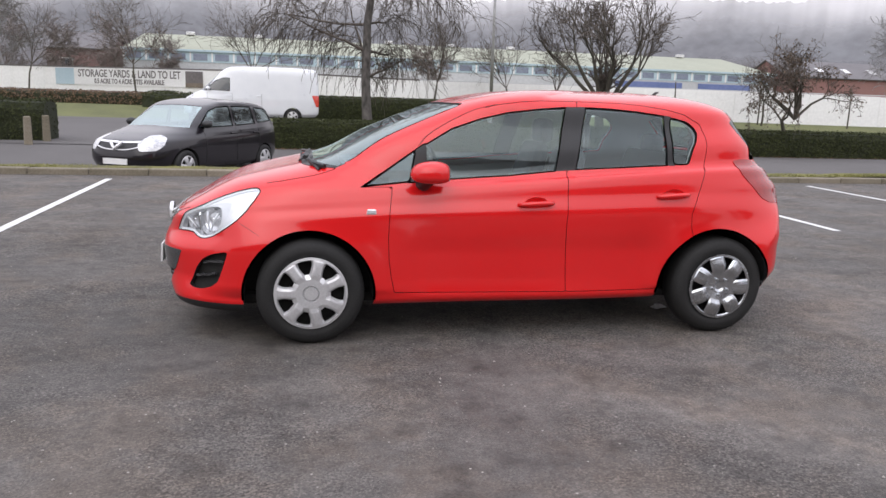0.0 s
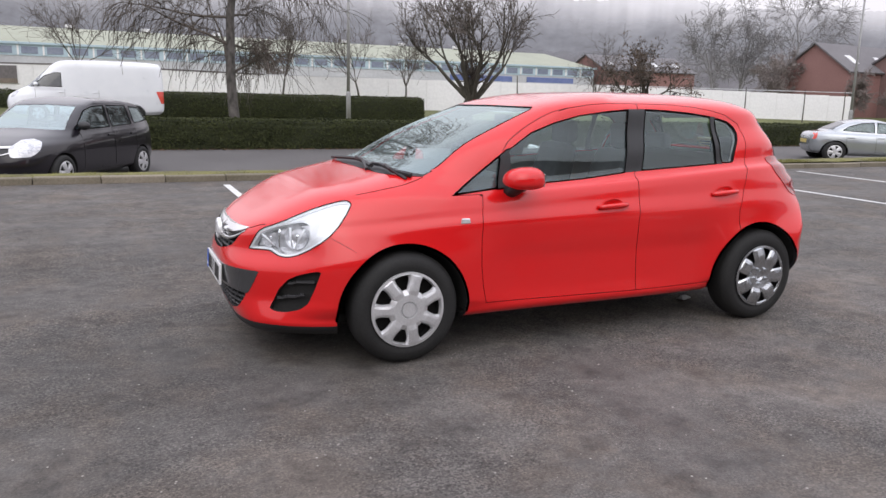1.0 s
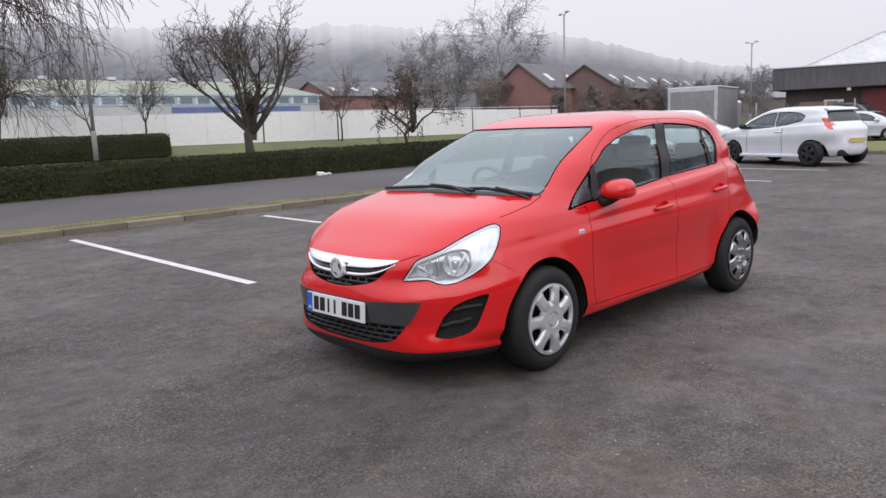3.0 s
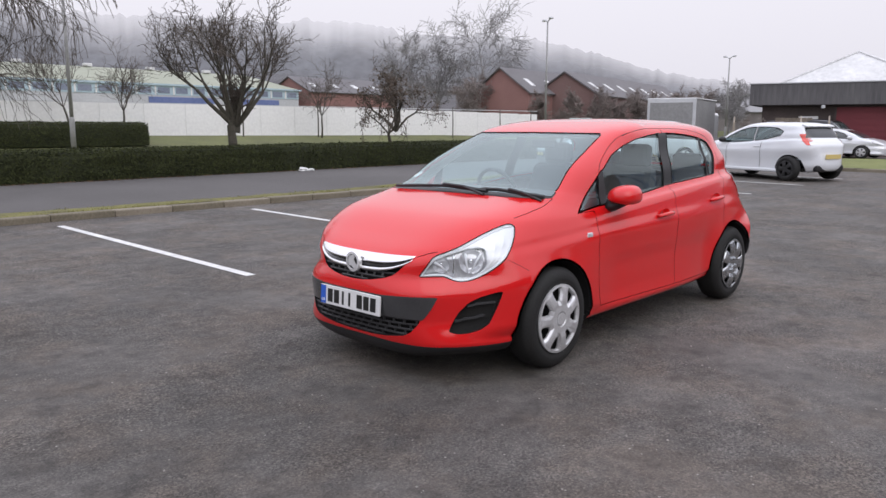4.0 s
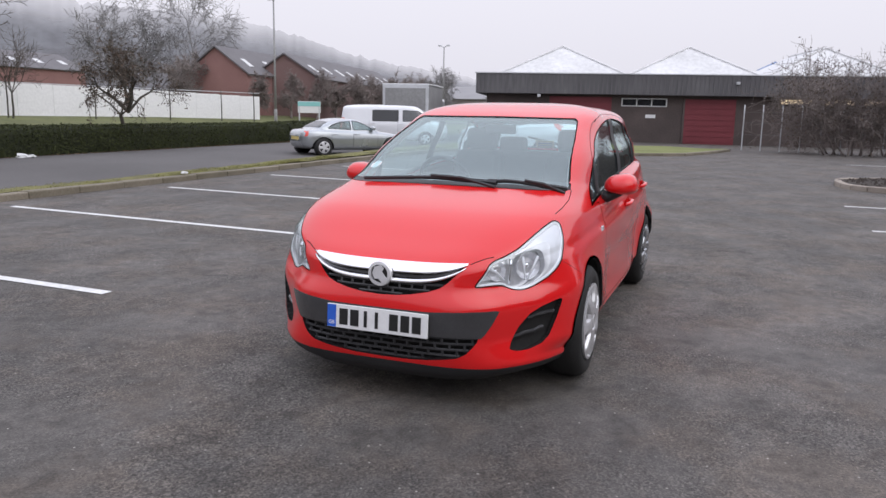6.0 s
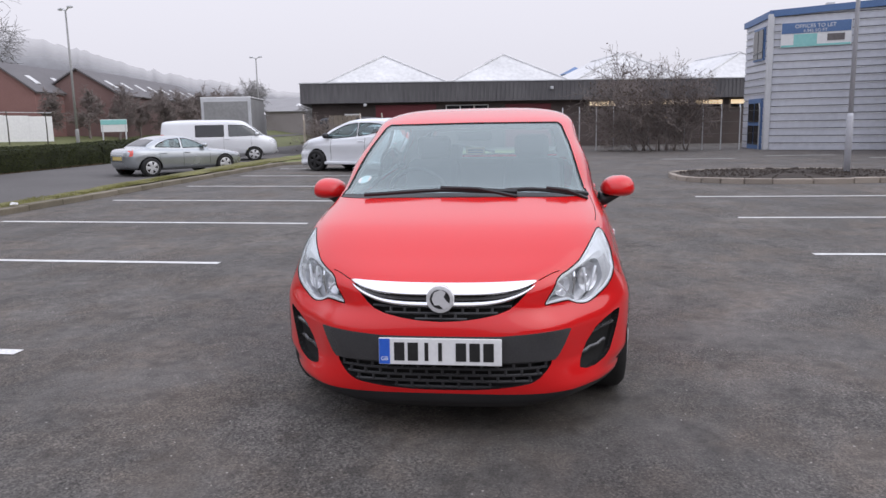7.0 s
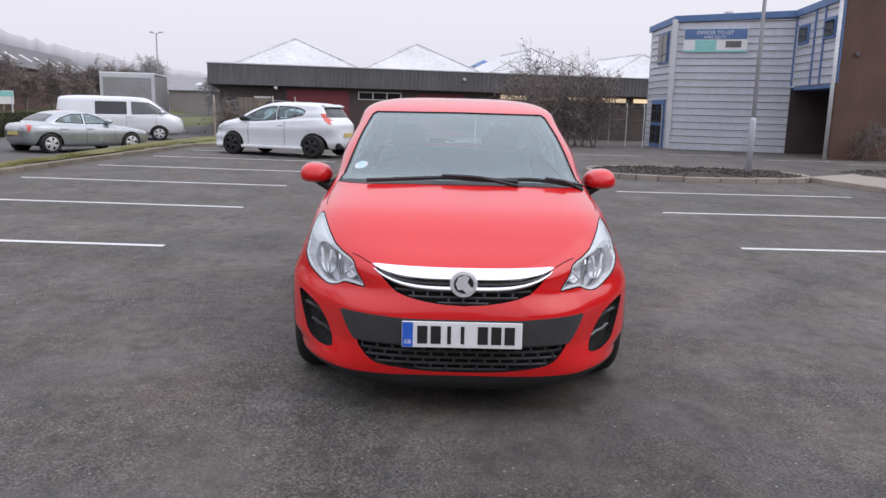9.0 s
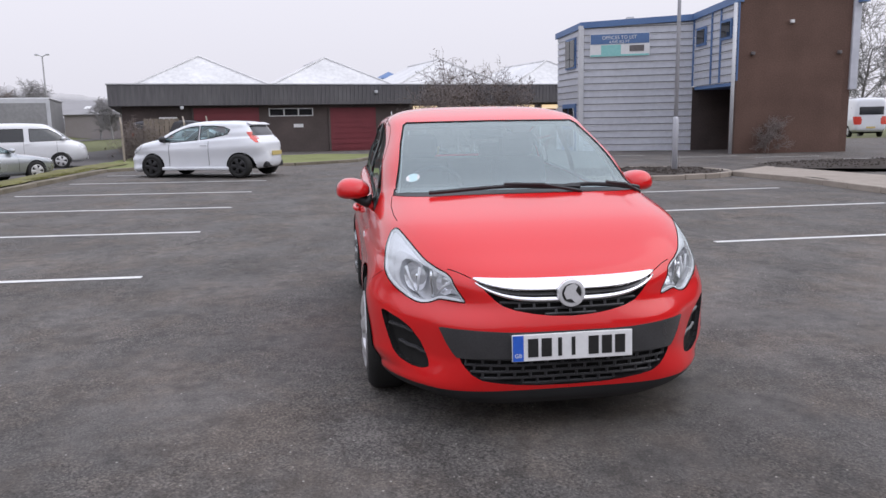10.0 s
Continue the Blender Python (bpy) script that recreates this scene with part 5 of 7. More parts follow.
    for k in range(7):
        y = 0.172 - k * 0.058 - (0.03 if k > 3 else 0)
        part("plate_bar", box(0.003, 0.016 if k in (2, 3) else 0.044, 0.078, (-0.007, y, 0)), M["ink"], plate)
    cu = bpy.data.curves.new("lettering", "FONT")
    cu.body, cu.size, cu.align_x, cu.align_y, cu.extrude = "GB", 0.024, "CENTER", "CENTER", 0.0005
    cu.materials.append(M["plate"])
    letters = new("lettering", cu)
    letters.parent = plate
    letters.matrix_basis = pose(-0.0085, 0.236, -0.032, 90, 0, -90)
    # mirrors, handles, repeaters, wipers
    for sign in (-1, 1):
        bm = bmesh.new()
        bmesh.ops.create_uvsphere(bm, u_segments=32, v_segments=20, radius=1.0)
        for v in bm.verts:
            c = v.co
            p = 2.4
            k = (abs(c.x) ** p + abs(c.y) ** p + abs(c.z) ** p) ** (-1 / p)
            c = c * k
            x = min(0.082, c.x * (0.128 if c.x < 0 else 0.105))
            z = c.z * (0.078 if c.z > 0 else 0.045)
            v.co = Vector((x, c.y * (0.098 - 0.010 * c.x), z * (1 - 0.12 * c.y)))
        mir = part("door_mirror", bm, paint, car, smooth=True)
        mir.matrix_basis = pose(-0.585, sign * 0.872, 0.975, 0, 0, 0) @ (Matrix.Diagonal((1, -1, 1, 1)) if sign > 0 else Matrix())
        part("mirror_glass", box(0.004, 0.125, 0.07, (0.0815, 0, 0.008), bevel=0.001), M["chrome"], mir)
        arm = part("mirror_arm", tube([(-0.625, sign * 0.765, 0.915), (-0.62, sign * 0.80, 0.915), (-0.60, sign * 0.86, 0.945), (-0.59, sign * 0.89, 0.97)], [0.045, 0.034, 0.03, 0.04], 12), trim, car, "black plastic mirror arm", smooth=True)
        for hx, hz, tilt in ((0.035, 0.812, 3), (0.90, 0.864, 4)):
            p, n = s.at(hx, hz, "side")
            dish = part("handle_recess", lathe([(0.002, 0.004), (0.040, 0.003), (0.050, -0.001), (0.054, -0.004)], 28), paint, car, smooth=True)
            dish.matrix_basis = pose(hx, sign * abs(p.y) - sign * 0.0, hz, 0, -tilt, 0) @ pose(0, 0, 0, 0, 0, 180 if sign > 0 else 0) @ Matrix.Diagonal((1.35, 1, 0.75, 1))
            bar = tube([(-0.105, -0.004, 0.0), (-0.085, -0.022, 0.002), (-0.04, -0.032, 0.004), (0.04, -0.032, 0.004), (0.085, -0.024, 0.002), (0.105, -0.004, 0.0)], [0.010, 0.0135, 0.0145, 0.0145, 0.0135, 0.010], 12)
            hd = part("door_handle", bar, paint, car, smooth=True)
            hd.matrix_basis = pose(hx, sign * abs(p.y), hz, 0, -tilt, 0) @ pose(0, 0, 0, 0, 0, 180 if sign > 0 else 0)
        p, n = s.at(-0.92, 0.76, "side")
        rep = part("side_repeater", box(0.058, 0.014, 0.03, bevel=0.006, taper=0.85), M["reflector"], car, "small clear side indicator")
        rep.matrix_basis = pose(-0.92, sign * (abs(p.y) + 0.002), 0.762, 0, 0, 0)
    ahead = lambda v: (v[:, 0] < -0.4)
    for y0, z0, y1, z1 in ((-0.30, 1.004, 0.50, 0.996), (-0.66, 0.984, -0.24, 1.012)):
        pts = []
        for k in range(9):
            f = k / 8
            y, z = y0 + (y1 - y0) * f, z0 + (z1 - z0) * f + 0.012 * math.sin(math.pi * f)
            p, n = s.at(abs(y), z, "front", ahead)
            pts.append(Vector((p.x, y, p.z)) + Vector((n.x, 0, n.z)) * 0.018)
        wiper = part("wiper", tube(pts, [0.014] * 3 + [0.011] * 6, 6), trim, car)
        part("wiper_arm", tube([pts[0] + Vector((-0.03, 0, -0.02)), pts[2] + Vector((-0.01, 0, 0.010)), pts[4] + Vector((0, 0, 0.012))], 0.010, 6), trim, wiper)
    p, n = s.at(0.555, 1.075, "front", ahead)
    disc = part("tax_disc", lathe([(0.001, 0.001), (0.038, 0.001), (0.038, -0.001)], 24, "z"), M["paper"], car, "round paper disc behind the windscreen")
    disc.matrix_basis = Matrix.Translation((p.x + 0.012, 0.555, p.z)) @ Vector((n.x, -n.y, n.z)).to_track_quat("Z", "Y").to_matrix().to_4x4()
    part("aerial", tube([(1.10, 0, 1.455), (1.13, 0, 1.485), (1.15, 0, 1.49)], [0.014, 0.009, 0.004], 8), trim, car)
    for sign in (-1, 1):  # the front door's upper edge along the roof pillar
        edge = curve_rows([(x, z, 0, 0, 0, 0) for x, z in ((-0.645, 1.125), (-0.60, 1.178), (-0.44, 1.277), (-0.28, 1.347), (-0.18, 1.371))], 0.03)
        line = []
        for row in edge:
            p, n = s.lift_at(row[0], row[1], "side", lambda v: (v[:, 1] < -0.3) & (v[:, 2] > 1.0))
            line.append((p[0], p[1] * -sign, p[2]))
        part("door_gap", tube(line, 0.0025, 5), M["shut"], car)
    behind = lambda v: v[:, 0] > 1.2
    p, n = s.lift_at(0.15, 1.135, "rear", behind)
    m = Matrix.Translation(Vector((p[0], 0.15, p[2])) - Vector((n[0], -n[1], n[2])) * 0.012) @ Vector((n[0], -n[1], n[2])).to_track_quat("Z", "Y").to_matrix().to_4x4()
    sticker = part("window_sticker", box(0.17, 0.075, 0.002), M["yellow_plate"], car, "yellow notice stuck inside the rear window")
    sticker.matrix_basis = m
    for y in (-0.018, 0.006):
        part("notice_bar", box(0.13, 0.012, 0.002, (0, y, -0.002)), M["ink"], sticker)
    blade = []
    for k in range(7):
        p, n = s.lift_at(0.02 + 0.055 * k, 1.105 + 0.012 * k, "rear", behind)
        blade.append((p[0] + n[0] * 0.02, -0.02 + 0.055 * k, p[2] + n[2] * 0.02))
    part("rear_wiper", tube(blade, [0.016, 0.013, 0.011, 0.010, 0.009, 0.008, 0.007], 6), trim, car)
    # underside
    part("floor_pan", box(3.5, 1.24, 0.06, (-0.10, 0, 0.22), bevel=0.02), M["well"], car)
    for x in (-1.26, 1.22):
        part("inner_wing", box(0.82, 1.10, 0.44, (x, 0, 0.46), bevel=0.02), M["well"], car)
    # inside
    for sign in (-1, 1):
        seat_set(car, 0.02, sign * 0.36, 0.27)
    bench = part("rear_bench", box(0.5, 1.24, 0.2, (1.0, 0, 0.52), bevel=0.06), M["seat"], car)
    part("bench_back", box(0.16, 1.24, 0.52, (1.22, 0, 0.82), bevel=0.05, turn=Matrix.Rotation(radians(14), 4, "Y")), M["seat"], bench)
    for y in (-0.36, 0.36):
        part("head_rest", box(0.09, 0.25, 0.15, (1.31, y, 1.12), bevel=0.035), M["seat"], bench)
    dash = part("dashboard", box(0.42, 1.34, 0.22, (-0.62, 0, 0.86), bevel=0.06), M["dash"], car)
    part("dash_top", box(0.5, 1.30, 0.05, (-0.78, 0, 0.955), bevel=0.02), M["dash"], dash)
    wheel_ring = [(0.18 * math.cos(t), 0.18 * math.sin(t), 0) for t in (2 * math.pi * k / 24 for k in range(25))]
    steer = part("steering_wheel", tube(wheel_ring, 0.016, 8, caps=False), M["trim"], car, smooth=True)
    steer.matrix_basis = pose(-0.36, 0.36, 0.93, 0, 66, 0)
    part("steering_hub", box(0.10, 0.34, 0.04, (0, 0, 0.01), bevel=0.015), M["trim"], steer)
    part("inside_mirror", box(0.03, 0.22, 0.06, (-0.27, 0, 1.29), bevel=0.012), M["trim"], car)
    # wheels
    front_dish = lambda r: -0.030 + 0.75 * max(0.0, r - 0.05) ** 2 + (0.012 if 0.037 < r < 0.046 else 0.0) - (0.004 if r > 0.19 else 0)
    rear_dish = lambda r: -0.012 - 0.016 * math.exp(-((r - 0.13) / 0.05) ** 2) + (0.008 if r < 0.03 else 0.0)
    for x, right in ((-1.2555, False), (-1.2555, True), (1.2555, False), (1.2555, True)):
        if x < 0:
            cover = wheel_cover(0.205, (0.110, 0.185), lambda f: 0.10 + 0.13 * math.sin(min(1.0, f * 0.86 + 0.06) * math.pi / 1.35), 7, front_dish, 0.010, 0.012)
            add_wheel(car, x, (0.745 if right else -0.745), 0.303, 0.303, 0.185, cover, M["silver"], 0.197, "silver seven-spoke plastic wheel cover", 0, 14, right)
        else:
            cover = wheel_cover(0.203, (0.112, 0.184), lambda f: 0.05 + 0.13 * f, 7, rear_dish, 0.008, 0.005)
            add_wheel(car, x, (0.73 if right else -0.73), 0.303, 0.303, 0.185, cover, M["steel"], 0.197, "worn chromed wheel cover with five false nuts", 5, 40, right)
    return car


def seat_set(car, x, y, z):
    seat = part("front_seat", box(0.50, 0.48, 0.18, (x, y, z + 0.22), bevel=0.06), M["seat"], car)
    part("seat_back", box(0.15, 0.46, 0.60, (x + 0.30, y, z + 0.56), bevel=0.06, turn=Matrix.Rotation(radians(16), 4, "Y"), taper=0.85), M["seat"], seat)
    part("head_rest", box(0.10, 0.25, 0.17, (x + 0.42, y, z + 0.93), bevel=0.04), M["seat"], seat)


red_hatchback()

# ---- hedges, trees and shrubs ----
def leaf_cloud(name, points, normals, size, material, parent, rng, label=""):
    """Small leaves, each a bent pair of triangles, at these places."""
    n = len(points)
    a = rng.normal(size=(n, 3))
    a -= (a * normals).sum(1, keepdims=True) * normals * 0.6
    a /= np.linalg.norm(a, axis=1, keepdims=True)
    b = np.cross(a, normals + rng.normal(scale=0.5, size=(n, 3)))
    b /= np.linalg.norm(b, axis=1, keepdims=True) + 1e-9
    s = (size * rng.uniform(0.6, 1.3, n))[:, None]
    v = np.stack([points - a * s, points + b * s * 0.45, points + a * s, points - b * s * 0.45], 1).reshape(-1, 3)
    f = (np.arange(n)[:, None] * 4 + np.array([0, 1, 2, 3])).tolist()
    ob = link_mesh(name, v, f, material, parent, label)
    return tagged(ob, kind="stuff")


def hedge(p0, p1, width, height, z0, label, count, leaf=0.035, material="hedge", seed=1, uneven=0.05):
    root = thing("hedge", label, "hedge")
    rng = np.random.default_rng(seed)
    d = math.hypot(p1[0] - p0[0], p1[1] - p0[1])
    ux, uy = (p1[0] - p0[0]) / d, (p1[1] - p0[1]) / d
    nu = max(8, int(d / 0.3))
    prof = [(-0.5, 0.0), (-0.52, 0.35), (-0.5, 0.8), (-0.40, 0.97), (0, 1.0), (0.40, 0.97), (0.5, 0.8), (0.5, 0.0)]
    verts, faces = [], []
    for i in range(nu + 1):
        f = i / nu
        for a, b in prof:
            k = noise.noise((f * d * 0.9, a * 3 + seed, b * 3)) * uneven
            w = (a * width) * (1 - 0.08) + math.copysign(k, a if a else 1)
            verts.append((p0[0] + ux * d * f - uy * w, p0[1] + uy * d * f + ux * w, z0 + b * (height - 0.05) + k * b))
    m = len(prof)
    for i in range(nu):
        for k in range(m - 1):
            faces.append((i * m + k, (i + 1) * m + k, (i + 1) * m + k + 1, i * m + k + 1))
    faces += [tuple(range(m))[::-1], tuple(nu * m + k for k in range(m))]
    link_mesh("shaded_core", verts, faces, M["hedge_in"], root)
    # leaves over front, top, back and ends
    seg = np.array(prof)
    ln = np.linalg.norm(np.diff(seg, axis=0) * np.array([width, height]), axis=1)
    pick = rng.choice(len(ln), size=count, p=ln / ln.sum())
    t = rng.random(count)[:, None]
    q = seg[pick] * (1 - t) + seg[pick + 1] * t
    f = rng.random(count)
    f[: count // 40] = rng.choice([0.0, 1.0], count // 40)
    q[: count // 40, 0] = rng.uniform(-0.5, 0.5, count // 40)
    q[: count // 40, 1] = rng.uniform(0, 1, count // 40)
    k = np.array([noise.noise((ff * d * 0.9, aa * 3 + seed, bb * 3)) for ff, (aa, bb) in zip(f, q)]) * uneven + rng.normal(scale=0.022, size=count)
    w = q[:, 0] * width + np.sign(q[:, 0]) * k
    pts = np.stack([p0[0] + ux * d * f - uy * w, p0[1] + uy * d * f + ux * w, z0 + q[:, 1] * height + k * q[:, 1]], 1)
    nr = np.stack([-uy * q[:, 0], ux * q[:, 0], (q[:, 1] > 0.9) * 0.8 + 0.1], 1)
    nr /= np.linalg.norm(nr, axis=1, keepdims=True) + 1e-9
    leaf_cloud("leaves", pts, nr, leaf, M[material], root, rng)
    return root


hedge((-1.95, 17.05), (9.0, 17.25), 1.2, 0.84, -0.05, "clipped dark green hedge along the service road", 42000, 0.034, seed=1)
hedge((9.0, 17.25), (24.0, 17.9), 1.2, 0.86, -0.05, "clipped dark green hedge along the service road", 36000, 0.036, seed=2)
hedge((24.0, 17.9), (33.0, 19.2), 1.3, 0.9, -0.05, "clipped dark green hedge by the junction", 9000, 0.05, seed=3)
hedge((-16.0, 18.4), (-8.2, 18.6), 1.4, 1.16, -0.02, "clipped green hedge ending at stone posts", 16000, 0.036, seed=4)
hedge((-1.3, 35.8), (13.5, 35.6), 1.6, 1.15, 0.40, "clipped hedge block in front of the hoarding", 22000, 0.05, seed=5)
hedge((-26.0, 41.0), (-7.5, 39.6), 1.8, 0.85, 0.6, "low brown winter hedge in front of the hoarding", 9000, 0.07, "hedge_brown", 6)
hedge((-9.0, 38.6), (-3.5, 37.6), 2.4, 0.95, 0.5, "rounded grey-green shrub mound by the main road", 5000, 0.06, "hedge", 7, 0.25)


def grow(rng, start, direction, length, radius, depth, out, spec, level=0):
    """Limbs as short tapering pieces, forking as they go."""
    n = spec["pieces"][min(level, len(spec["pieces"]) - 1)]
    p, d, r = Vector(start), Vector(direction).normalized(), radius
    taper = spec.get("taper", 0.55)
    for k in range(n):
        wob = spec["wobble"] * (1 + 0.5 * level)
        d = (d + Vector((rng.gauss(0, wob), rng.gauss(0, wob), rng.gauss(0, wob) + spec["lift"][min(level, len(spec["lift"]) - 1)]))).normalized()
        q = p + d * (length / n)
        r2 = max(spec["least"], radius * (1 - (1 - taper) * (k + 1) / n))
        out.append((level, p.copy(), q.copy(), r, r2))
        if depth > 0 and (k + 1) / n >= spec["bare"][min(level, len(spec["bare"]) - 1)]:
            for _ in range(spec["side"][min(level, len(spec["side"]) - 1)]):
                ang = radians(rng.uniform(*spec["angle"][min(level, len(spec["angle"]) - 1)]))
                axis = d.orthogonal().normalized()
                axis.rotate(Matrix.Rotation(rng.uniform(0, 2 * math.pi), 3, d))
                nd = d.copy()
                nd.rotate(Matrix.Rotation(ang, 3, axis))
                grow(rng, q, nd, length * spec["shorter"][min(level, len(spec["shorter"]) - 1)] * rng.uniform(0.7, 1.2), max(spec["least"], r2 * spec["thinner"]), depth - 1, out, spec, level + 1)
        p, r = q, r2
    return out


def limbs_mesh(name, pieces, material, parent, sides):
    verts, faces = [], []
    for _, p, q, r0, r1 in pieces:
        d = (q - p).normalized()
        a = d.orthogonal().normalized()
        b = d.cross(a)
        k = len(verts)
        for c, r in ((p, r0), (q, r1)):
            for s in range(sides):
                t = 2 * math.pi * s / sides
                verts.append(c + r * (math.cos(t) * a + math.sin(t) * b))
        for s in range(sides):
            faces.append((k + s, k + (s + 1) % sides, k + sides + (s + 1) % sides, k + sides + s))
    return link_mesh(name, verts, faces, material, parent, smooth=True)


def tree(label, x, y, z, seed, spec, stems, bark="bark", twig="twig", split=1, sides=7, leaves=0, leaf_size=0.05, category="tree"):
    rng = random.Random(seed)
    root = thing("tree", label, category, pose(x, y, z))
    out = []
    for start, direction, length, radius in stems:
        grow(rng, start, direction, length, radius, spec["depth"], out, spec)
    if split:
        limbs_mesh("trunk", [o for o in out if o[0] <= split], M[bark], root, sides)
    else:
        first, n = [o for o in out if o[0] == 0], spec["pieces"][0]
        for k in range(0, len(first), n):
            run = first[k:k + n]
            part("trunk" if len(stems) == 1 else "stem", tube([run[0][1]] + [o[2] for o in run], [run[0][3]] + [o[4] for o in run], sides), M[bark], root, smooth=True)
    fine = [o for o in out if o[0] > split]
    if fine:
        tagged(limbs_mesh("crown", fine, M[twig], root, 3), kind="stuff")
    if leaves:
        g = np.random.default_rng(seed)
        ends = [o for o in out if o[0] >= spec["depth"] - 1]
        pick = g.integers(0, len(ends), leaves)
        pts = np.array([tuple(ends[i][2]) for i in pick]) + g.normal(scale=0.06, size=(leaves, 3)) + np.array([0, 0, -0.04])
        leaf_cloud("leaves", pts, np.tile([0.3, -0.5, 0.4], (leaves, 1)), leaf_size, M["deadleaf"], root, g)
    return root


VASE = dict(pieces=[3, 6, 5, 4, 3], wobble=0.075, lift=[0.02, 0.05, 0.05, 0.04], bare=[0.9, 0.3, 0.15, 0.2], side=[3, 1, 1, 1], angle=[(12, 38), (22, 52), (25, 58), (30, 65)], shorter=[0.95, 0.6, 0.52, 0.42], thinner=0.62, least=0.0075, depth=4, taper=0.6)
tree("bare many-stemmed winter tree behind the hedge", 8.24, 18.02, 0.0, 11, VASE,
     [((0, 0, -0.3), (0, 0, 1), 1.75, 0.20), ((0.03, 0, 1.2), (0.18, 0, 1), 0.6, 0.13), ((-0.03, 0, 1.2), (-0.26, 0, 1), 0.6, 0.13)] + [((0.05 * math.cos(t), 0.05 * math.sin(t), 1.4), (1.06 * w * math.cos(t), 1.06 * w * math.sin(t), 1.0), 1.55, 0.08) for t, w in ((0.0, 0.92), (0.9, 0.40), (1.6, 0.75), (2.5, 0.55), (3.15, 1.0), (3.9, 0.35), (4.6, 0.75), (5.6, 0.62))], split=1)
CRAB = dict(pieces=[3, 5, 5, 4], wobble=0.16, lift=[0.0, 0.0, -0.05, -0.14], bare=[0.9, 0.3, 0.15], side=[3, 1, 2], angle=[(30, 60), (30, 65), (25, 70)], shorter=[0.8, 0.55, 0.55], thinner=0.6, least=0.006, depth=3, taper=0.6)
tree("small crab apple with withered brown leaves", 14.63, 17.47, 0.0, 5, CRAB,
     [((0, 0, -0.3), (0.03, 0, 1), 1.65, 0.09)] + [((0.03, 0, 1.22), (w * math.cos(t), w * math.sin(t), 1.0), ln * 0.85, 0.05) for t, w, ln in ((0.2, 0.5, 1.3), (1.0, 0.35, 1.5), (1.8, 0.15, 1.6), (2.5, 0.55, 1.35), (3.1, 0.8, 1.3), (3.7, 0.4, 1.5), (4.4, 0.6, 1.25), (5.2, 0.25, 1.6), (5.8, 0.65, 1.2))], leaves=1700, leaf_size=0.055)
BIRCH = dict(pieces=[12, 7, 6, 7], wobble=0.07, lift=[0.03, -0.03, -0.10, -0.26], bare=[0.2, 0.15, 0.1], side=[2, 2, 2], angle=[(55, 88), (30, 70), (20, 60)], shorter=[0.32, 0.44, 0.75], thinner=0.42, least=0.0075, depth=3, taper=0.35)
tree("tall silver birch with drooping bare twigs", 0.85, 18.6, -0.1, 21, BIRCH, [((0, 0, -0.2), (-0.07, 0, 1), 9.5, 0.17)], bark="bark_birch", split=0)
SMALL = dict(pieces=[4, 4, 4, 3], wobble=0.10, lift=[0.02, 0.06, 0.05], bare=[0.9, 0.3, 0.3], side=[7, 3, 2], angle=[(25, 48), (25, 55), (25, 60)], shorter=[1.15, 0.65, 0.55], thinner=0.55, least=0.008, depth=3, taper=0.7)
for k, (tx, ty, h) in enumerate(((10.7, 37.3, 1.9), (13.2, 37.2, 1.7), (6.3, 37.9, 1.9), (-4.2, 41.0, 2.2), (-10.6, 43.5, 2.5), (-17.5, 46.5, 2.4), (26.3, 37.0, 1.6), (-21.0, 46.0, 2.6))):
    tree("slender young bare street tree", tx, ty, land_z(tx, ty), 40 + k, SMALL, [((0, 0, -0.2), (0.02, 0, 1), h, 0.07)], split=0, sides=6)
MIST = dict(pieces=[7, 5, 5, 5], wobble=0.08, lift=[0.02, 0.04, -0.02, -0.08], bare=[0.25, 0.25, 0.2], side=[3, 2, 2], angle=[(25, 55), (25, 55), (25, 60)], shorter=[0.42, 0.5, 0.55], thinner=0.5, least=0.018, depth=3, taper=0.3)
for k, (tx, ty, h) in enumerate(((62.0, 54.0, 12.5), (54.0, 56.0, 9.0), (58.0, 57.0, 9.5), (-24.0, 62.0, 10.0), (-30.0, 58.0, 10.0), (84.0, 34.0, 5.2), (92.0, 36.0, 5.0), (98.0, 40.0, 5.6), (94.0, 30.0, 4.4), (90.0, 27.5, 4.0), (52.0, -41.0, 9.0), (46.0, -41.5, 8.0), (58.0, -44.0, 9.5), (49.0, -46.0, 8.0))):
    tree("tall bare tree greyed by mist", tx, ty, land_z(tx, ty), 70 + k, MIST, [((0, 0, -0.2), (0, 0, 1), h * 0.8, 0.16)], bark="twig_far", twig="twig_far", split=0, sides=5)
BUSH = dict(pieces=[4, 4, 4, 3], wobble=0.16, lift=[0.03, 0.03, 0.0], bare=[0.2, 0.2, 0.2], side=[2, 2, 2], angle=[(25, 60), (25, 65), (25, 65)], shorter=[0.6, 0.6, 0.5], thinner=0.6, least=0.006, depth=3, taper=0.5)
for k, (tx, ty, h) in enumerate(((50.0, 45.0, 4.4), (52.5, 46.5, 4.8), (52.0, 38.5, 3.3), (55.0, 37.0, 3.6), (57.5, 35.8, 3.9), (60.5, 35.5, 3.5), (63.0, 34.5, 4.1), (66.0, 35.0, 3.7), (69.0, 34.5, 4.2), (72.0, 35.5, 3.8), (75.5, 35.5, 4.4), (79.0, 36.5, 4.0), (83.0, 37.0, 4.4), (88.0, 38.0, 4.2), (9.0, 55.0, 4.5), (-27.0, 73.0, 6.4), (-22.5, 72.0, 5.8), (-18.0, 73.0, 6.2), (-14.0, 72.0, 5.6))):
    tree("brown winter tree before the works", tx, ty, land_z(tx, ty), 120 + k, MIST, [((0, 0, -0.2), (0, 0, 1), h * 0.8, 0.13)], bark="twig_brown", twig="twig_brown", split=0, sides=5)
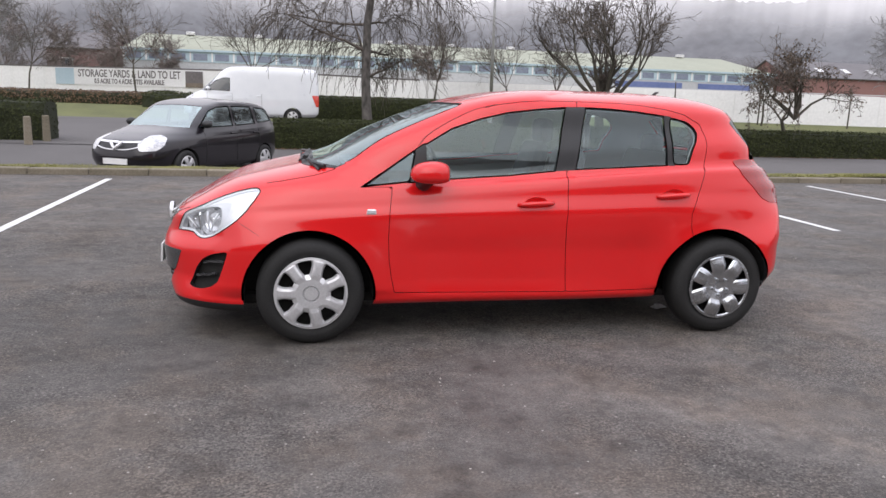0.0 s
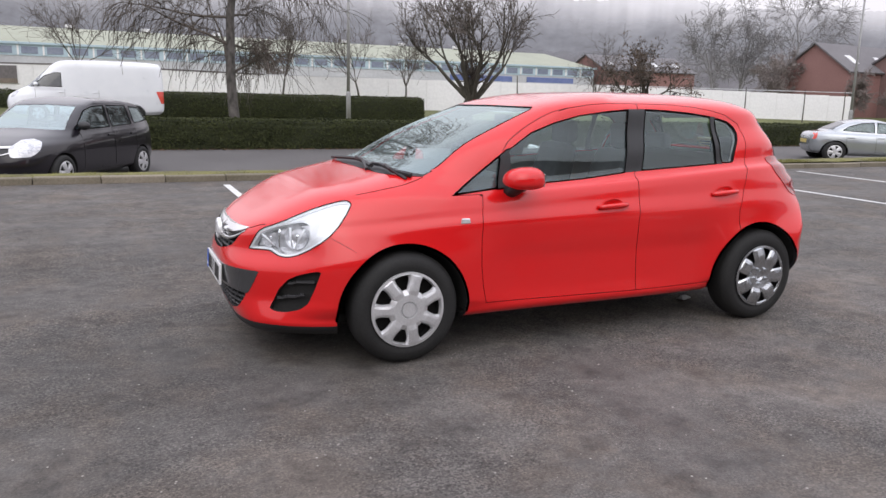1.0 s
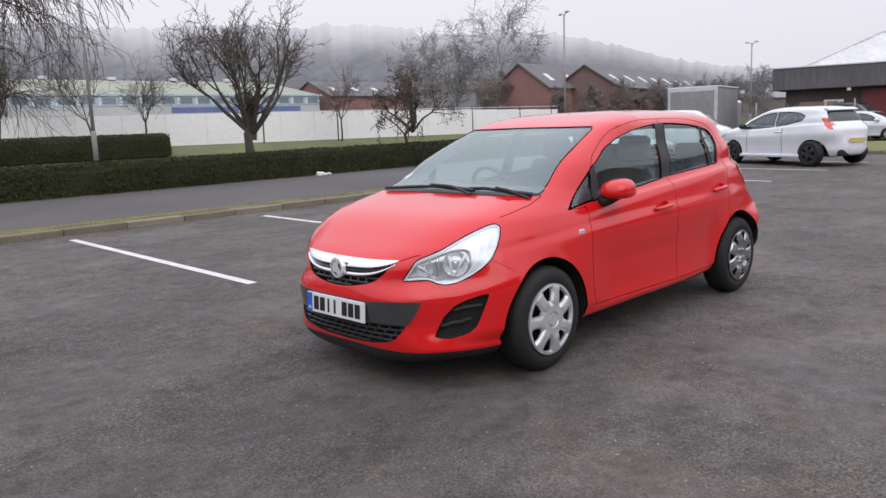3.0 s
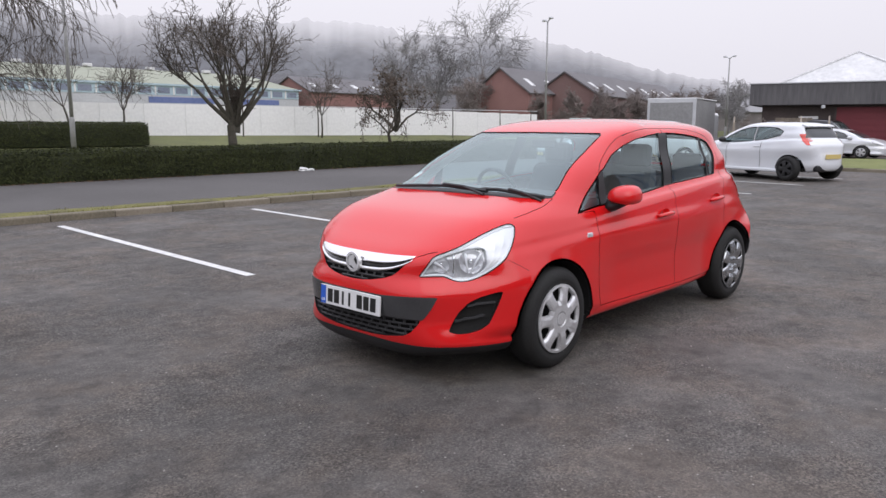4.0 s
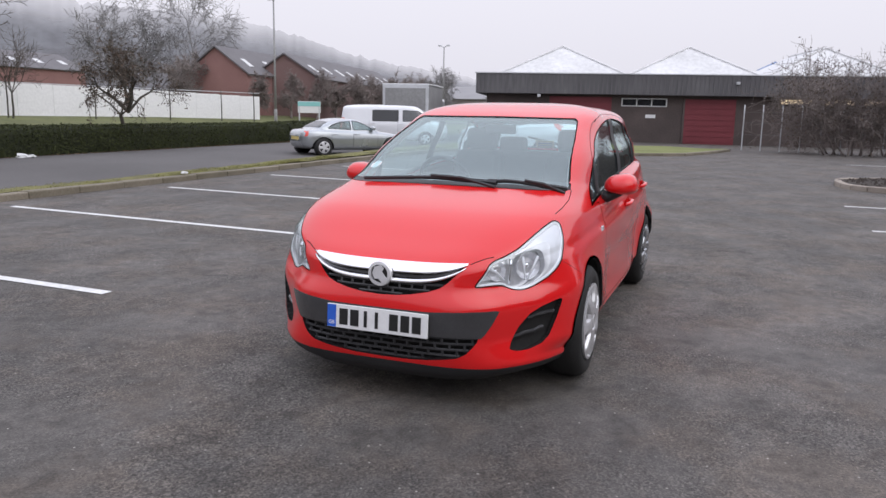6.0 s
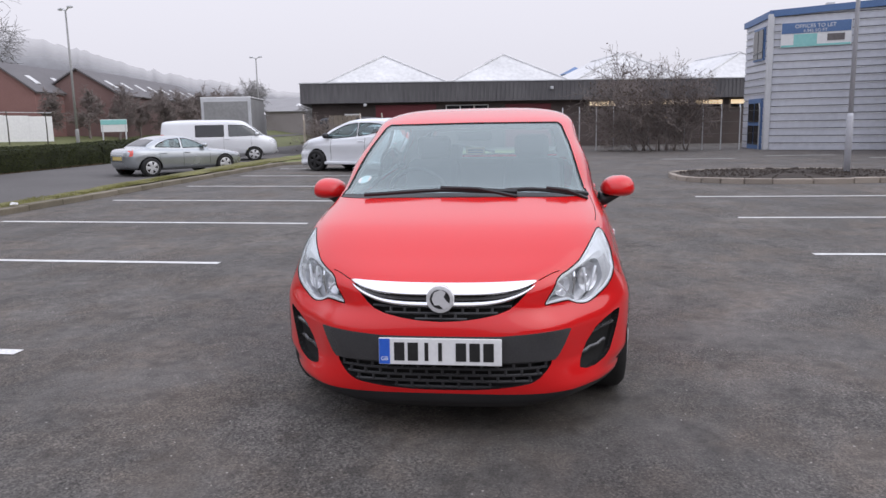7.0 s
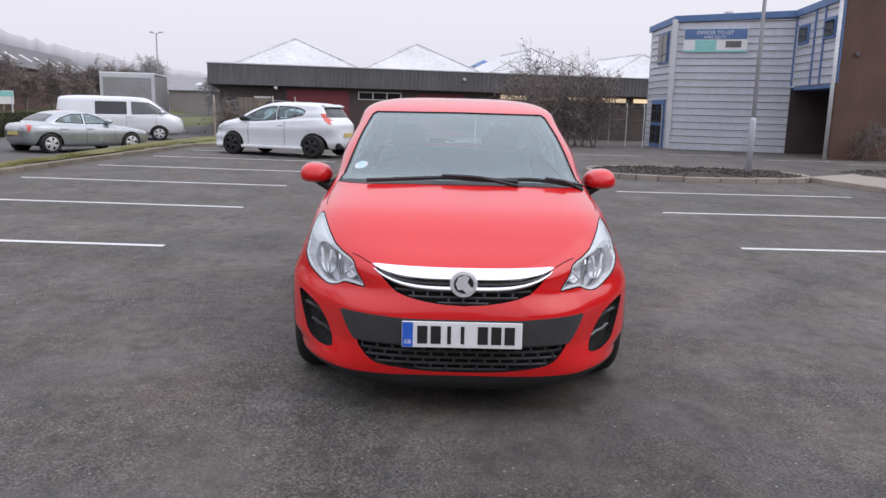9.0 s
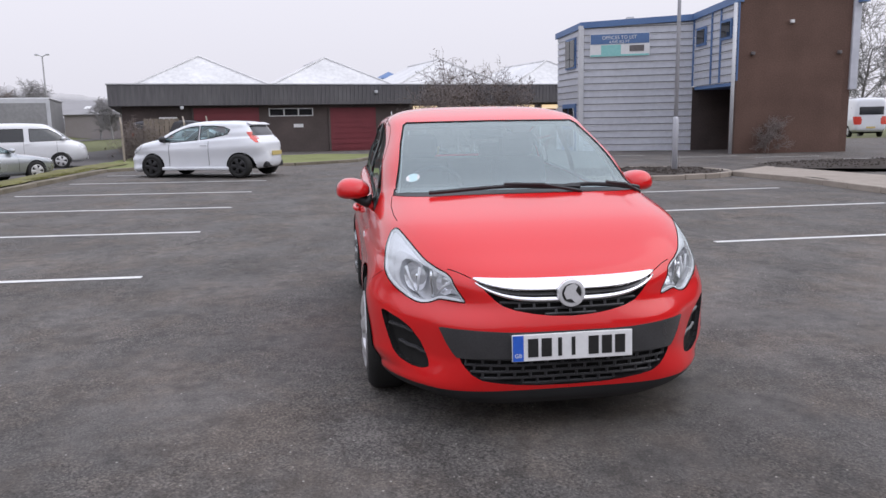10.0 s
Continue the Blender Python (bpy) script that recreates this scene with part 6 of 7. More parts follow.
brng = random.Random(4)
tree("tall tangled shrub of bare brown twigs", 29.3, -5.7, 0.05, 90, BUSH, [((brng.uniform(-0.9, 0.9), brng.uniform(-1.3, 1.3), -0.1), (brng.uniform(-0.35, 0.35), brng.uniform(-0.5, 0.5), 1), brng.uniform(1.9, 2.7), 0.04) for _ in range(13)], bark="twig_brown", twig="twig_brown", split=0, leaves=4500, leaf_size=0.05, category="shrub")
tree("thin climbing shrub against the brick wall", 21.9, -14.95, 0.0, 91, BUSH, [((0, k * 0.2 - 0.2, -0.1), (0, brng.uniform(-0.3, 0.3), 1), 0.9, 0.01) for k in range(2)], twig="twig_brown", bark="twig_brown", split=0, leaves=60, leaf_size=0.05, category="shrub")
tree("low scrub by the fence", 25.4, 8.2, 0.05, 92, BUSH, [((k * 0.3 - 0.5, 0.2 * k, -0.1), (0.1, brng.uniform(-0.4, 0.4), 1), 1.0, 0.02) for k in range(5)], twig="twig_brown", split=0, leaves=300, leaf_size=0.05, category="shrub")


def verge_tufts():
    """Patchy grass along the back of the kerb, and dead leaves at the hedge's foot."""
    rng = np.random.default_rng(12)
    n = 26000
    x = rng.uniform(-9, 19, n)
    y = 8.12 + rng.random(n) ** 1.6 * 0.42
    d = np.array([noise.noise((a * 0.9, b * 2.0, 1.0)) + 0.6 * noise.noise((a * 4.0, b * 4.0, 3.0)) for a, b in zip(x, y)])
    keep = d > rng.uniform(-0.5, 0.5, n)
    x, y, d = x[keep], y[keep], d[keep]
    verts, faces = [], []
    for a, b, q in zip(x, y, d):
        h = rng.uniform(0.015, 0.05) * (1 + max(0.0, q))
        t = rng.uniform(0, 6.28)
        c, s = math.cos(t) * 0.006, math.sin(t) * 0.006
        lx, ly = rng.normal(0, 0.02, 2)
        z = 0.155 + 0.05 * smooth_step((a - 3) / 10)
        k = len(verts)
        verts += [(a - c, b - s, z), (a + c, b + s, z), (a + lx, b + ly, z + h)]
        faces.append((k, k + 1, k + 2))
    tagged(link_mesh("verge_grass", verts, faces, M["tuft"]), "patchy yellow-green grass behind the kerb", "grass", kind="stuff")
    m = 2600
    f = rng.random(m)
    px = -1.9 + 25.9 * f
    py = 16.45 + 0.85 * f - rng.random(m) ** 2 * 0.35
    pts = np.stack([px, py, np.array([road_z(a, b) + 0.012 for a, b in zip(px, py)])], 1)
    litter = leaf_cloud("leaf_litter", pts, np.tile([0.0, 0.0, 1.0], (m, 1)), 0.035, M["hedge_brown"], None, rng)
    tagged(litter, "dead brown leaves along the foot of the hedge", "leaf litter", kind="stuff")


verge_tufts()

# ---- buildings ----
def frame_at(x, y, z, ux, uy):
    """A pose whose x runs along (ux, uy) and whose y points away from the viewer's side."""
    return Matrix.Translation((x, y, z)) @ Matrix.Rotation(math.atan2(uy, ux), 4, "Z")


def warehouse():
    root = thing("warehouse", "low dark brick warehouse with white gabled roofs", "warehouse", frame_at(33.75, 11.3, 0.0, 0.231, -0.973))
    L, D = 31.0, 26.0
    wall = part("wall", box(L, 0.3, 2.6, (L / 2, 0.15, 1.2)), M["brick_dark"], root)
    part("end_wall", box(0.3, D, 2.6, (0.15, D / 2 + 0.3, 1.2)), M["brick_dark"], root)
    fas = part("fascia", box(L + 0.9, 0.9, 1.02, (L / 2 - 0.1, -0.05, 2.97), bevel=0.02), M["fascia"], root, "ribbed dark grey metal fascia")
    part("fascia_side", box(0.9, D, 1.02, (-0.1, D / 2 + 0.4, 2.97)), M["fascia"], root)
    rib = bpy.data.meshes.new("rib")
    b = box(0.05, 0.03, 1.0)
    b.to_mesh(rib)
    b.free()
    rib.materials.append(M["fascia"])
    n = int(L / 0.22)
    for k in range(n):
        o = new("rib", rib)
        o.parent = fas
        o.location = (-0.4 + k * 0.22, -0.515, 2.97)
    part("eave", box(L + 1.0, 1.0, 0.05, (L / 2 - 0.1, -0.05, 3.505)), M["galv"], root)
    part("flat_roof", box(L, D, 0.06, (L / 2, D / 2, 3.46)), M["slate"], root)
    for k in range(4):
        c, h = 3.9 + 6.7 * k + 0.09 * k * k, 1.62
        bm = bmesh.new()
        v = [bm.verts.new(p) for p in ((c - 3.35, 0.9, 3.52), (c + 3.35, 0.9, 3.52), (c, 3.0, 3.5 + h), (c - 3.35, 10.0, 3.52), (c + 3.35, 10.0, 3.52), (c, 9.0, 3.5 + h))]
        for f in ((0, 1, 2), (0, 2, 5, 3), (1, 4, 5, 2), (3, 5, 4)):
            bm.faces.new([v[i] for i in f])
        bmesh.ops.recalc_face_normals(bm, faces=bm.faces)
        roof = part("roof", bm, M["roof_white"], root, "white sheeted hipped roof bay")
        for a, bb in ((0, 2), (1, 2), (2, 5)):
            pa = [(c - 3.35, 0.9, 3.54), (c + 3.35, 0.9, 3.54), (c, 3.0, 3.52 + h), 0, 0, (c, 9.0, 3.52 + h)]
            part("ridge_cap", tube([pa[a], pa[bb]], 0.06, 5), M["roof_white"], roof)
    for u0, u1, z1 in ((3.3, 6.5, 2.35), (10.2, 12.7, 2.3)):
        d = part("loading_door", box(u1 - u0, 0.08, z1, ((u0 + u1) / 2, -0.02, z1 / 2)), M["shutter"], root, "maroon painted roller door")
        for k in range(8):
            part("slat", box(u1 - u0 - 0.04, 0.02, 0.03, ((u0 + u1) / 2, -0.07, 0.15 + k * 0.28)), M["shutter"], d)
        part("frame", box(0.1, 0.1, z1, (u0 - 0.05, -0.03, z1 / 2)), M["brick_dark"], d)
    w = part("window", box(2.3, 0.06, 0.42, (8.15, -0.01, 2.1)), M["roof_white"], root)
    for k in range(3):
        part("pane", box(0.68, 0.02, 0.32, (7.4 + 0.75 * k, -0.045, 2.1)), M["glass_dark"], w)
    for u in (15.6, 17.6, 19.6, 21.6, 23.6, 25.6):
        w = part("window", box(1.7, 0.06, 0.5, (u, -0.01, 2.15)), M["wood"], root, "lit strip window")
        part("pane", box(1.5, 0.02, 0.22, (u, -0.045, 2.24)), M["lampglow"], w)
        part("pane", box(1.5, 0.02, 0.14, (u, -0.045, 2.02)), M["glass_dark"], w)
    for u, w_, z, h in ((2.1, 0.85, 1.8, 0.26), (2.85, 0.4, 1.68, 0.1), (8.5, 0.5, 1.4, 0.18)):
        part("sign_plate", box(w_, 0.03, h, (u, -0.03, z)), M["plate"], root)
    for u in (2.75, 12.6):
        part("flood_lamp", box(0.16, 0.2, 0.14, (u, -0.6, 2.36 if u < 6 else 3.1), bevel=0.02), M["galv"], root)
    cup = part("cupola", box(1.9, 1.9, 1.6, (20.5, 22.7, 4.35)), M["pale_blue"], root)
    bm = bmesh.new()
    bmesh.ops.create_cone(bm, cap_ends=True, segments=4, radius1=1.6, radius2=0.02, depth=0.62, matrix=Matrix.Translation((20.5, 22.7, 5.46)) @ Matrix.Rotation(radians(45), 4, "Z"))
    part("cupola_roof", bm, M["blue_trim"], cup)
    return root


warehouse()


def clad_wall(root, p0, p1, z0, z1, z1b=None, board=0.30, material="cladding", trim_top=True):
    """A wall of horizontal metal boards with shadow gaps; its top may slope."""
    z1b = z1 if z1b is None else z1b
    d = math.hypot(p1[0] - p0[0], p1[1] - p0[1])
    m = frame_at(p0[0], p0[1], 0, (p1[0] - p0[0]) / d, (p1[1] - p0[1]) / d)
    back = part("backing", prism([(0, z0), (d, z0), (d, z1b), (0, z1)], 0.16, m=Matrix.Translation((0, 0.05, 0))), M["gap_grey"], root)
    back.matrix_basis = m
    k, z = 0, z0
    while z < min(z1, z1b) - 0.02:
        h = min(board, min(z1, z1b) - z) - 0.035
        o = part("cladding_board", box(d, 0.05, h, (d / 2, 0.02, z + h / 2), bevel=0.012, seg=1), M[material], root)
        o.matrix_basis = m
        part("board_highlight", box(d, 0.03, 0.03, (d / 2, -0.012, z + h - 0.02), bevel=0.006, seg=1), M["roof_white"], o)
        z += board
    if trim_top:
        t = part("roof_trim", prism([(-0.1, z1 - 0.12), (d + 0.1, z1b - 0.12), (d + 0.1, z1b + 0.14), (-0.1, z1 + 0.14)], 0.22, m=Matrix.Translation((0, -0.1, 0))), M["blue_trim"], root, "blue folded steel eaves trim")
        t.matrix_basis = m
    return m, d


def office():
    root = thing("office_building", "two-storey grey-blue clad office with brick end", "office building")
    A, B, C, E, F = (31.6, -9.75), (28.3, -9.9), (26.75, -14.38), (22.5, -14.1), (22.1, -18.5)
    m, d = clad_wall(root, B, C, 0.0, 5.5, 5.65)
    # letting board on the wall
    board = part("letting_board", box(2.55, 0.04, 0.98, (1.62, -0.06, 4.62)), M["plate"], root, "blue and white letting board")
    board.matrix_basis = m
    for (sx, sz, px, pz, mt) in ((2.5, 0.42, 1.62, 4.88, "blue_trim"), (0.85, 0.42, 1.25, 4.42, "teal"), (0.62, 0.26, 2.35, 4.46, "slate"), (2.5, 0.08, 1.62, 4.18, "teal")):
        part("board_panel", box(sx, 0.012, sz, (px, -0.088, pz)), M[mt], board)
    for text, size, px, pz in (("OFFICES TO LET", 0.205, 1.60, 4.93), ("4,945 SQ FT", 0.17, 1.60, 4.745)):
        cu = bpy.data.curves.new("lettering", "FONT")
        cu.body, cu.size, cu.align_x, cu.align_y, cu.extrude = text, size, "CENTER", "CENTER", 0.003
        cu.materials.append(M["plate"])
        o = new("lettering", cu)
        o.parent = board
        o.matrix_basis = pose(px, -0.1, pz, 90, 0, 0)
    # glazed end bay
    m2, d2 = clad_wall(root, A, B, 0.0, 5.4, 5.5)
    win = part("window", box(1.3, 0.1, 1.35, (d2 - 1.35, -0.03, 4.4)), M["blue_trim"], root)
    win.matrix_basis = m2
    for k in range(2):
        part("pane", box(0.55, 0.03, 1.2, (d2 - 1.66 + 0.62 * k, -0.09, 4.4)), M["glass_dark"], win)
    door = part("door", box(1.7, 0.1, 2.15, (d2 - 1.5, -0.03, 1.07)), M["blue_trim"], root, "blue framed glazed entrance door")
    door.matrix_basis = m2
    for k in range(2):
        for z in (0.6, 1.55):
            part("pane", box(0.68, 0.03, 0.8, (d2 - 1.9 + 0.8 * k, -0.09, z)), M["glass_dark"], door)
    for p in (B,):
        part("corner_post", box(0.22, 0.22, 5.5, (p[0], p[1] + 0.05, 2.75), bevel=0.03), M["galv"], root)
    # upper storey over the porch
    m3, d3 = clad_wall(root, C, E, 2.75, 5.65, 5.75)
    for u in (0.9, 3.3):
        w = part("window", box(0.95, 0.1, 0.75, (u, -0.03, 4.75)), M["blue_trim"], root)
        w.matrix_basis = m3
        part("pane", box(0.75, 0.03, 0.55, (u, -0.09, 4.75)), M["glass_dark"], w)
    for u in (0.05, 1.9, 2.75, 4.3):
        t = part("upright_trim", box(0.09, 0.05, 2.9, (u, -0.03, 4.2)), M["blue_trim"], root)
        t.matrix_basis = m3
    t = part("soffit", box(d3 - 0.4, 1.6, 0.14, (d3 / 2 - 0.1, 0.85, 2.66)), M["blue_trim"], root)
    t.matrix_basis = m3
    # brick walls
    def wall(p0, p1, z1, name="brick_wall", z0=-0.2, mt="brick_brown", off=0.0):
        d = math.hypot(p1[0] - p0[0], p1[1] - p0[1])
        o = part(name, box(d, 0.3, z1 - z0, (d / 2, 0.15 + off, (z0 + z1) / 2)), M[mt], root)
        o.matrix_basis = frame_at(p0[0], p0[1], 0, (p1[0] - p0[0]) / d, (p1[1] - p0[1]) / d)
        return o
    wall((26.9, -16.2), (22.6, -15.7), 2.72, mt="brick_brown")
    porch = wall(C, (26.9, -16.2), 2.72, mt="brick_dark")
    pd = part("porch_door", box(0.9, 0.06, 2.05, (2.2, -0.04, 1.02)), M["shutter"], root, "dark red porch door")
    pd.matrix_basis = frame_at(26.9, -16.2, 0, -0.993, 0.115)
    wall(E, F, 5.85)
    wall(F, (30.0, -19.2), 5.85)
    part("downpipe", tube([(E[0] - 0.02, E[1] + 0.16, 0), (E[0] - 0.02, E[1] + 0.16, 5.6)], 0.07, 10), M["galv"], root, "pale grey rainwater pipe", smooth=True)
    cap = part("parapet", box(4.7, 0.42, 0.08, (2.2, 0.15, 5.88)), M["galv"], root)
    cap.matrix_basis = frame_at(E[0], E[1], 0, (F[0] - E[0]) / 4.42, (F[1] - E[1]) / 4.42)
    strip = part("end_cladding", box(0.3, 0.3, 3.5, (4.5, 0.05, 4.1), bevel=0.02), M["cladding"], root)
    strip.matrix_basis = cap.matrix_basis
    part("eaves_block", box(0.35, 0.3, 0.14, (21.9, -18.7, 5.62)), M["blue_trim"], root)
    for u, z in ((2.0, 4.9), (0.55, 3.75), (3.9, 3.75)):
        o = part("security_lamp", box(0.14, 0.14, 0.12, (u, -0.08, z), bevel=0.02), M["plate"] if z > 4 else M["slate"], root)
        o.matrix_basis = cap.matrix_basis
    bm = bmesh.new()
    v = [bm.verts.new((x, y, z)) for x, y, z in ((*A, 5.35), (*B, 5.5), (*C, 5.6), (*E, 5.7), (*F, 5.8), (30.0, -19.2, 5.8), (33, -15, 5.5))]
    bm.faces.new(v)
    part("roof", bm, M["slate"], root)
    part("roof_vent", box(0.3, 0.3, 0.35, (28.6, -12.2, 5.75), bevel=0.03), M["galv"], root)
    return root


office()


def gabled_house(label, x, y, lx, ly, wall_z, ridge_z, z0=0.0, wall_mat="brick_red", roof_mat="slate", turn=0, skylights=0, windows=()):
    root = thing("house", label, "building", pose(x, y, z0, 0, 0, turn))
    part("wall", box(lx, ly, wall_z, (0, 0, wall_z / 2)), M[wall_mat], root)
    for sx in (-1, 1):
        turn = Matrix.Translation((sx * (lx / 2 - 0.13) - 0.12, 0, 0)) @ Matrix.Rotation(radians(-90), 4, "Z")
        part("gable", prism([(-ly / 2, wall_z - 0.01), (ly / 2, wall_z - 0.01), (0, ridge_z - 0.05)], 0.24, m=turn), M[wall_mat], root)
    rise, half = ridge_z - wall_z, ly / 2 + 0.3
    for s in (-1, 1):
        slope = part("roof", box(lx + 0.5, math.hypot(half, rise) , 0.12, (0, 0, 0)), M[roof_mat], root)
        slope.matrix_basis = Matrix.Translation((0, s * half / 2, wall_z + rise / 2)) @ Matrix.Rotation(-s * math.atan2(rise, half), 4, "X")
        for k in range(skylights):
            sk = part("skylight", box(0.75, 1.2, 0.05, (-lx / 2 + lx * (k + 0.5) / skylights, 0.3 * s, 0.09)), M["roof_white"], slope)
    for wx, wy, w, h, wz in windows:
        fr = part("window", box(w, 0.1, h, (wx, wy, wz)), M["roof_white"], root)
        part("pane", box(w - 0.2, 0.04, h - 0.2, (wx, wy - 0.06, wz)), M["glass_dark"], fr)
    return root


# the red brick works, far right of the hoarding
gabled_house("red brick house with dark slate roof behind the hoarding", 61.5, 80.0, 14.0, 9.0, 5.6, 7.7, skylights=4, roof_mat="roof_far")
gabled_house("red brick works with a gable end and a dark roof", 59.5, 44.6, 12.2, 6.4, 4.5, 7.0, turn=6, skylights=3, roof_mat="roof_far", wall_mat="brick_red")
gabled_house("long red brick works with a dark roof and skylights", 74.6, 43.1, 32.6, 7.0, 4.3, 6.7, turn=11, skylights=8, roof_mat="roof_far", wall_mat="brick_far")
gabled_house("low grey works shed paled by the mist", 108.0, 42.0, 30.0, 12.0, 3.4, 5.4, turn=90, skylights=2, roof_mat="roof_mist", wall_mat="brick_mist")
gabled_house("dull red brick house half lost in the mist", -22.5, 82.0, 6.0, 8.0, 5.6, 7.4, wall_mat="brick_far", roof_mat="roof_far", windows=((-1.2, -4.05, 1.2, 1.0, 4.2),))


def factory():
    root = thing("factory", "long pale factory with a blue window band and green roof", "factory", pose(0, 76, 0))
    x0, x1 = -18.0, 53.0
    L, c = x1 - x0, (x0 + x1) / 2
    part("wall", box(L, 0.4, 4.9, (c, 0.2, 2.45)), M["factory"], root)
    band = part("window_band", box(L, 0.3, 1.0, (c, 0.1, 5.15)), M["pale_blue"], root, "pale blue band of windows")
    n = 34
    for k in range(n):
        u = x0 + L * (k + 0.5) / n
        part("window_frame", box(0.16, 0.08, 0.9, (u - 0.95, -0.08, 5.15)), M["plate"], band)
        part("pane", box(1.35, 0.05, 0.62, (u, -0.07, 5.15)), M["far_pane"], band)
    part("eave", box(L + 0.6, 0.5, 0.2, (c, 0, 5.75)), M["pale_blue"], root)
    bm = bmesh.new()
    v = [bm.verts.new(p) for p in ((x0, 0, 5.85), (x1, 0, 5.85), (x1, 12, 8.1), (x0, 12, 8.1))]
    bm.faces.new(v)
    roof = part("roof", bm, M["green_roof"], root)
    for k in range(9):
        part("roof_light", box(0.9, 0.7, 0.35, (x0 + 5 + 7.5 * k, 11.5, 8.25), bevel=0.05), M["roof_white"], roof)
    for a, b in ((33.5, 41.5), (43.5, 50.0)):
        part("blue_panel", box(b - a, 0.1, 1.1, ((a + b) / 2, -0.1, 3.9)), M["factory_blue"], root)
    return root


factory()


# ---- lettering on the hoarding ----
def hoarding_sign():
    x0, y0, x1, y1 = -20.0, 51.5, 6.0, 41.2
    d = math.hypot(x1 - x0, y1 - y0)
    m = frame_at(x0, y0, land_z(0, 45), (x1 - x0) / d, (y1 - y0) / d)
    root = thing("banner", "white site banner with dark lettering on the hoarding", "banner", m)
    u0 = 3.3
    part("sheet", box(10.6, 0.02, 1.06, (u0 + 5.3, -0.06, 1.56)), M["plate"], root)
    part("pale_panel", box(1.35, 0.02, 1.04, (u0 + 0.7, -0.075, 1.56)), M["pale_blue"], root)
    part("dark_panel", box(1.2, 0.02, 0.98, (u0 + 9.95, -0.075, 1.56)), M["slate"], root)
    part("orange_stripe", box(1.2, 0.02, 0.28, (u0 + 9.95, -0.09, 1.18)), M["wood"], root)
    for text, size, z in (("STORAGE YARDS & LAND TO LET", 0.66, 1.76), ("0.5 ACRE TO 4 ACRE SITES AVAILABLE", 0.42, 1.28)):
        cu = bpy.data.curves.new("lettering", "FONT")
        cu.body, cu.size, cu.align_x, cu.align_y, cu.extrude, cu.offset = text, size, "CENTER", "CENTER", 0.005, 0.012
        cu.materials.append(M["slate"])
        o = new("lettering", cu)
        o.parent = root
        o.matrix_basis = pose(u0 + 5.35, -0.08, z, 90, 0, 0) @ Matrix.Diagonal((8.0 / (0.66 * 16.6) if size > 0.5 else 5.9 / (0.42 * 20.0), 1, 1, 1))
    return root


hoarding_sign()


# ---- lamp posts, fence posts, boards ----
def lamp_post(x, y, z, h, label, heads=2, r=0.075, turn=0, steel="galv", reach=1.0):
    root = thing("street_lamp", label, "street lamp", pose(x, y, z, 0, 0, turn))
    part("base", tube([(0, 0, -0.1), (0, 0, 1.25), (0, 0, 1.32)], [r * 1.35, r * 1.35, r], 14), M[steel], root, smooth=True)
    part("pole", tube([(0, 0, 1.3), (0, 0, h)], [r, r * 0.6], 12), M[steel], root, smooth=True)
    part("base_collar", tube([(0, 0, -0.02), (0, 0, 0.06)], r * 1.5, 14), M["trim"], root)
    for s in ((-1, 1) if heads == 2 else (1,)):
        arm = part("arm", tube([(0, 0, h - 0.05), (s * 0.4 * reach, 0, h + 0.04), (s * 0.75 * reach, 0, h + 0.1)], 0.035, 8), M["galv"], root, smooth=True)
        part("lantern", box(0.62 * reach, 0.22, 0.12, (s * 0.98 * reach, 0, h + 0.11), bevel=0.04), M["galv"], arm)
    return root


lamp_post(12.55, -7.16, 0.1, 8.0, "tall grey steel lamp post in the soil bed", r=0.05, steel="post")
lamp_post(35.35, 25.56, 0.1, 7.82, "tall steel street lamp with two arms", turn=55, steel="lorry", reach=0.62)
lamp_post(55.4, 22.3, 0.1, 6.7, "distant street lamp with two arms", turn=80, steel="lorry", reach=0.42)
lamp_post(7.1, 28.0, 0.4, 7.5, "slim pale lamp column beside the main road", heads=1, r=0.075, steel="lorry")

for k, (px, py, lean) in enumerate(((24.6, 8.9, 8), (26.4, 7.0, 3), (27.5, 6.3, 0))):
    f = thing("fence_post", "weathered concrete fence post with a cranked top", "fence post", pose(px, py, 0.0, 0, lean, 20), "fence posts by the lawn")
    part("post", box(0.075, 0.075, 1.6, (0, 0, 0.8), bevel=0.01), M["kerb_pale"], f)
    part("cranked_top", box(0.06, 0.06, 0.35, (0.1, 0, 1.71), bevel=0.01, turn=Matrix.Rotation(radians(40), 4, "Y")), M["kerb_pale"], f)
board = thing("timber_gate", "weathered timber gate panel beside the warehouse", "gate", pose(31.2, 9.6, 0.05, 0, 0, -75))
for k in range(7):
    part("plank", box(0.2, 0.03, 1.75, (k * 0.22, 0, 0.9), bevel=0.005, seg=1), M["wood"], board)
part("rail", box(1.5, 0.05, 0.1, (0.66, 0.04, 1.5)), M["wood"], board)
for k in range(12):  # wire fence before the shrubs
    px, py = 30.3 - 0.12 * k, -1.5 - 0.75 * k
    f = thing("fence_post", "thin steel fence post before the warehouse", "fence post", pose(px, py, 0.0), "fence posts by the warehouse")
    part("post", tube([(0, 0, -0.1), (0, 0, 1.7), (0.12, 0, 1.95)], 0.025, 6), M["galv"], f)
wire = thing("wire_fence", "thin wire fence before the warehouse", "fence")
for z in (0.2, 0.7, 1.2, 1.65):
    part("wire", tube([(30.3, -1.5, z), (29.0, -9.75, z)], 0.006, 4), M["mesh_wire"], wire)
sb = thing("sign_board", "pale green sign board on two posts", "sign", pose(41.5, 26.9, 0.4, 0, 0, 110))
part("panel", box(1.6, 0.06, 0.8, (0, 0, 1.2), bevel=0.01), M["plate"], sb)
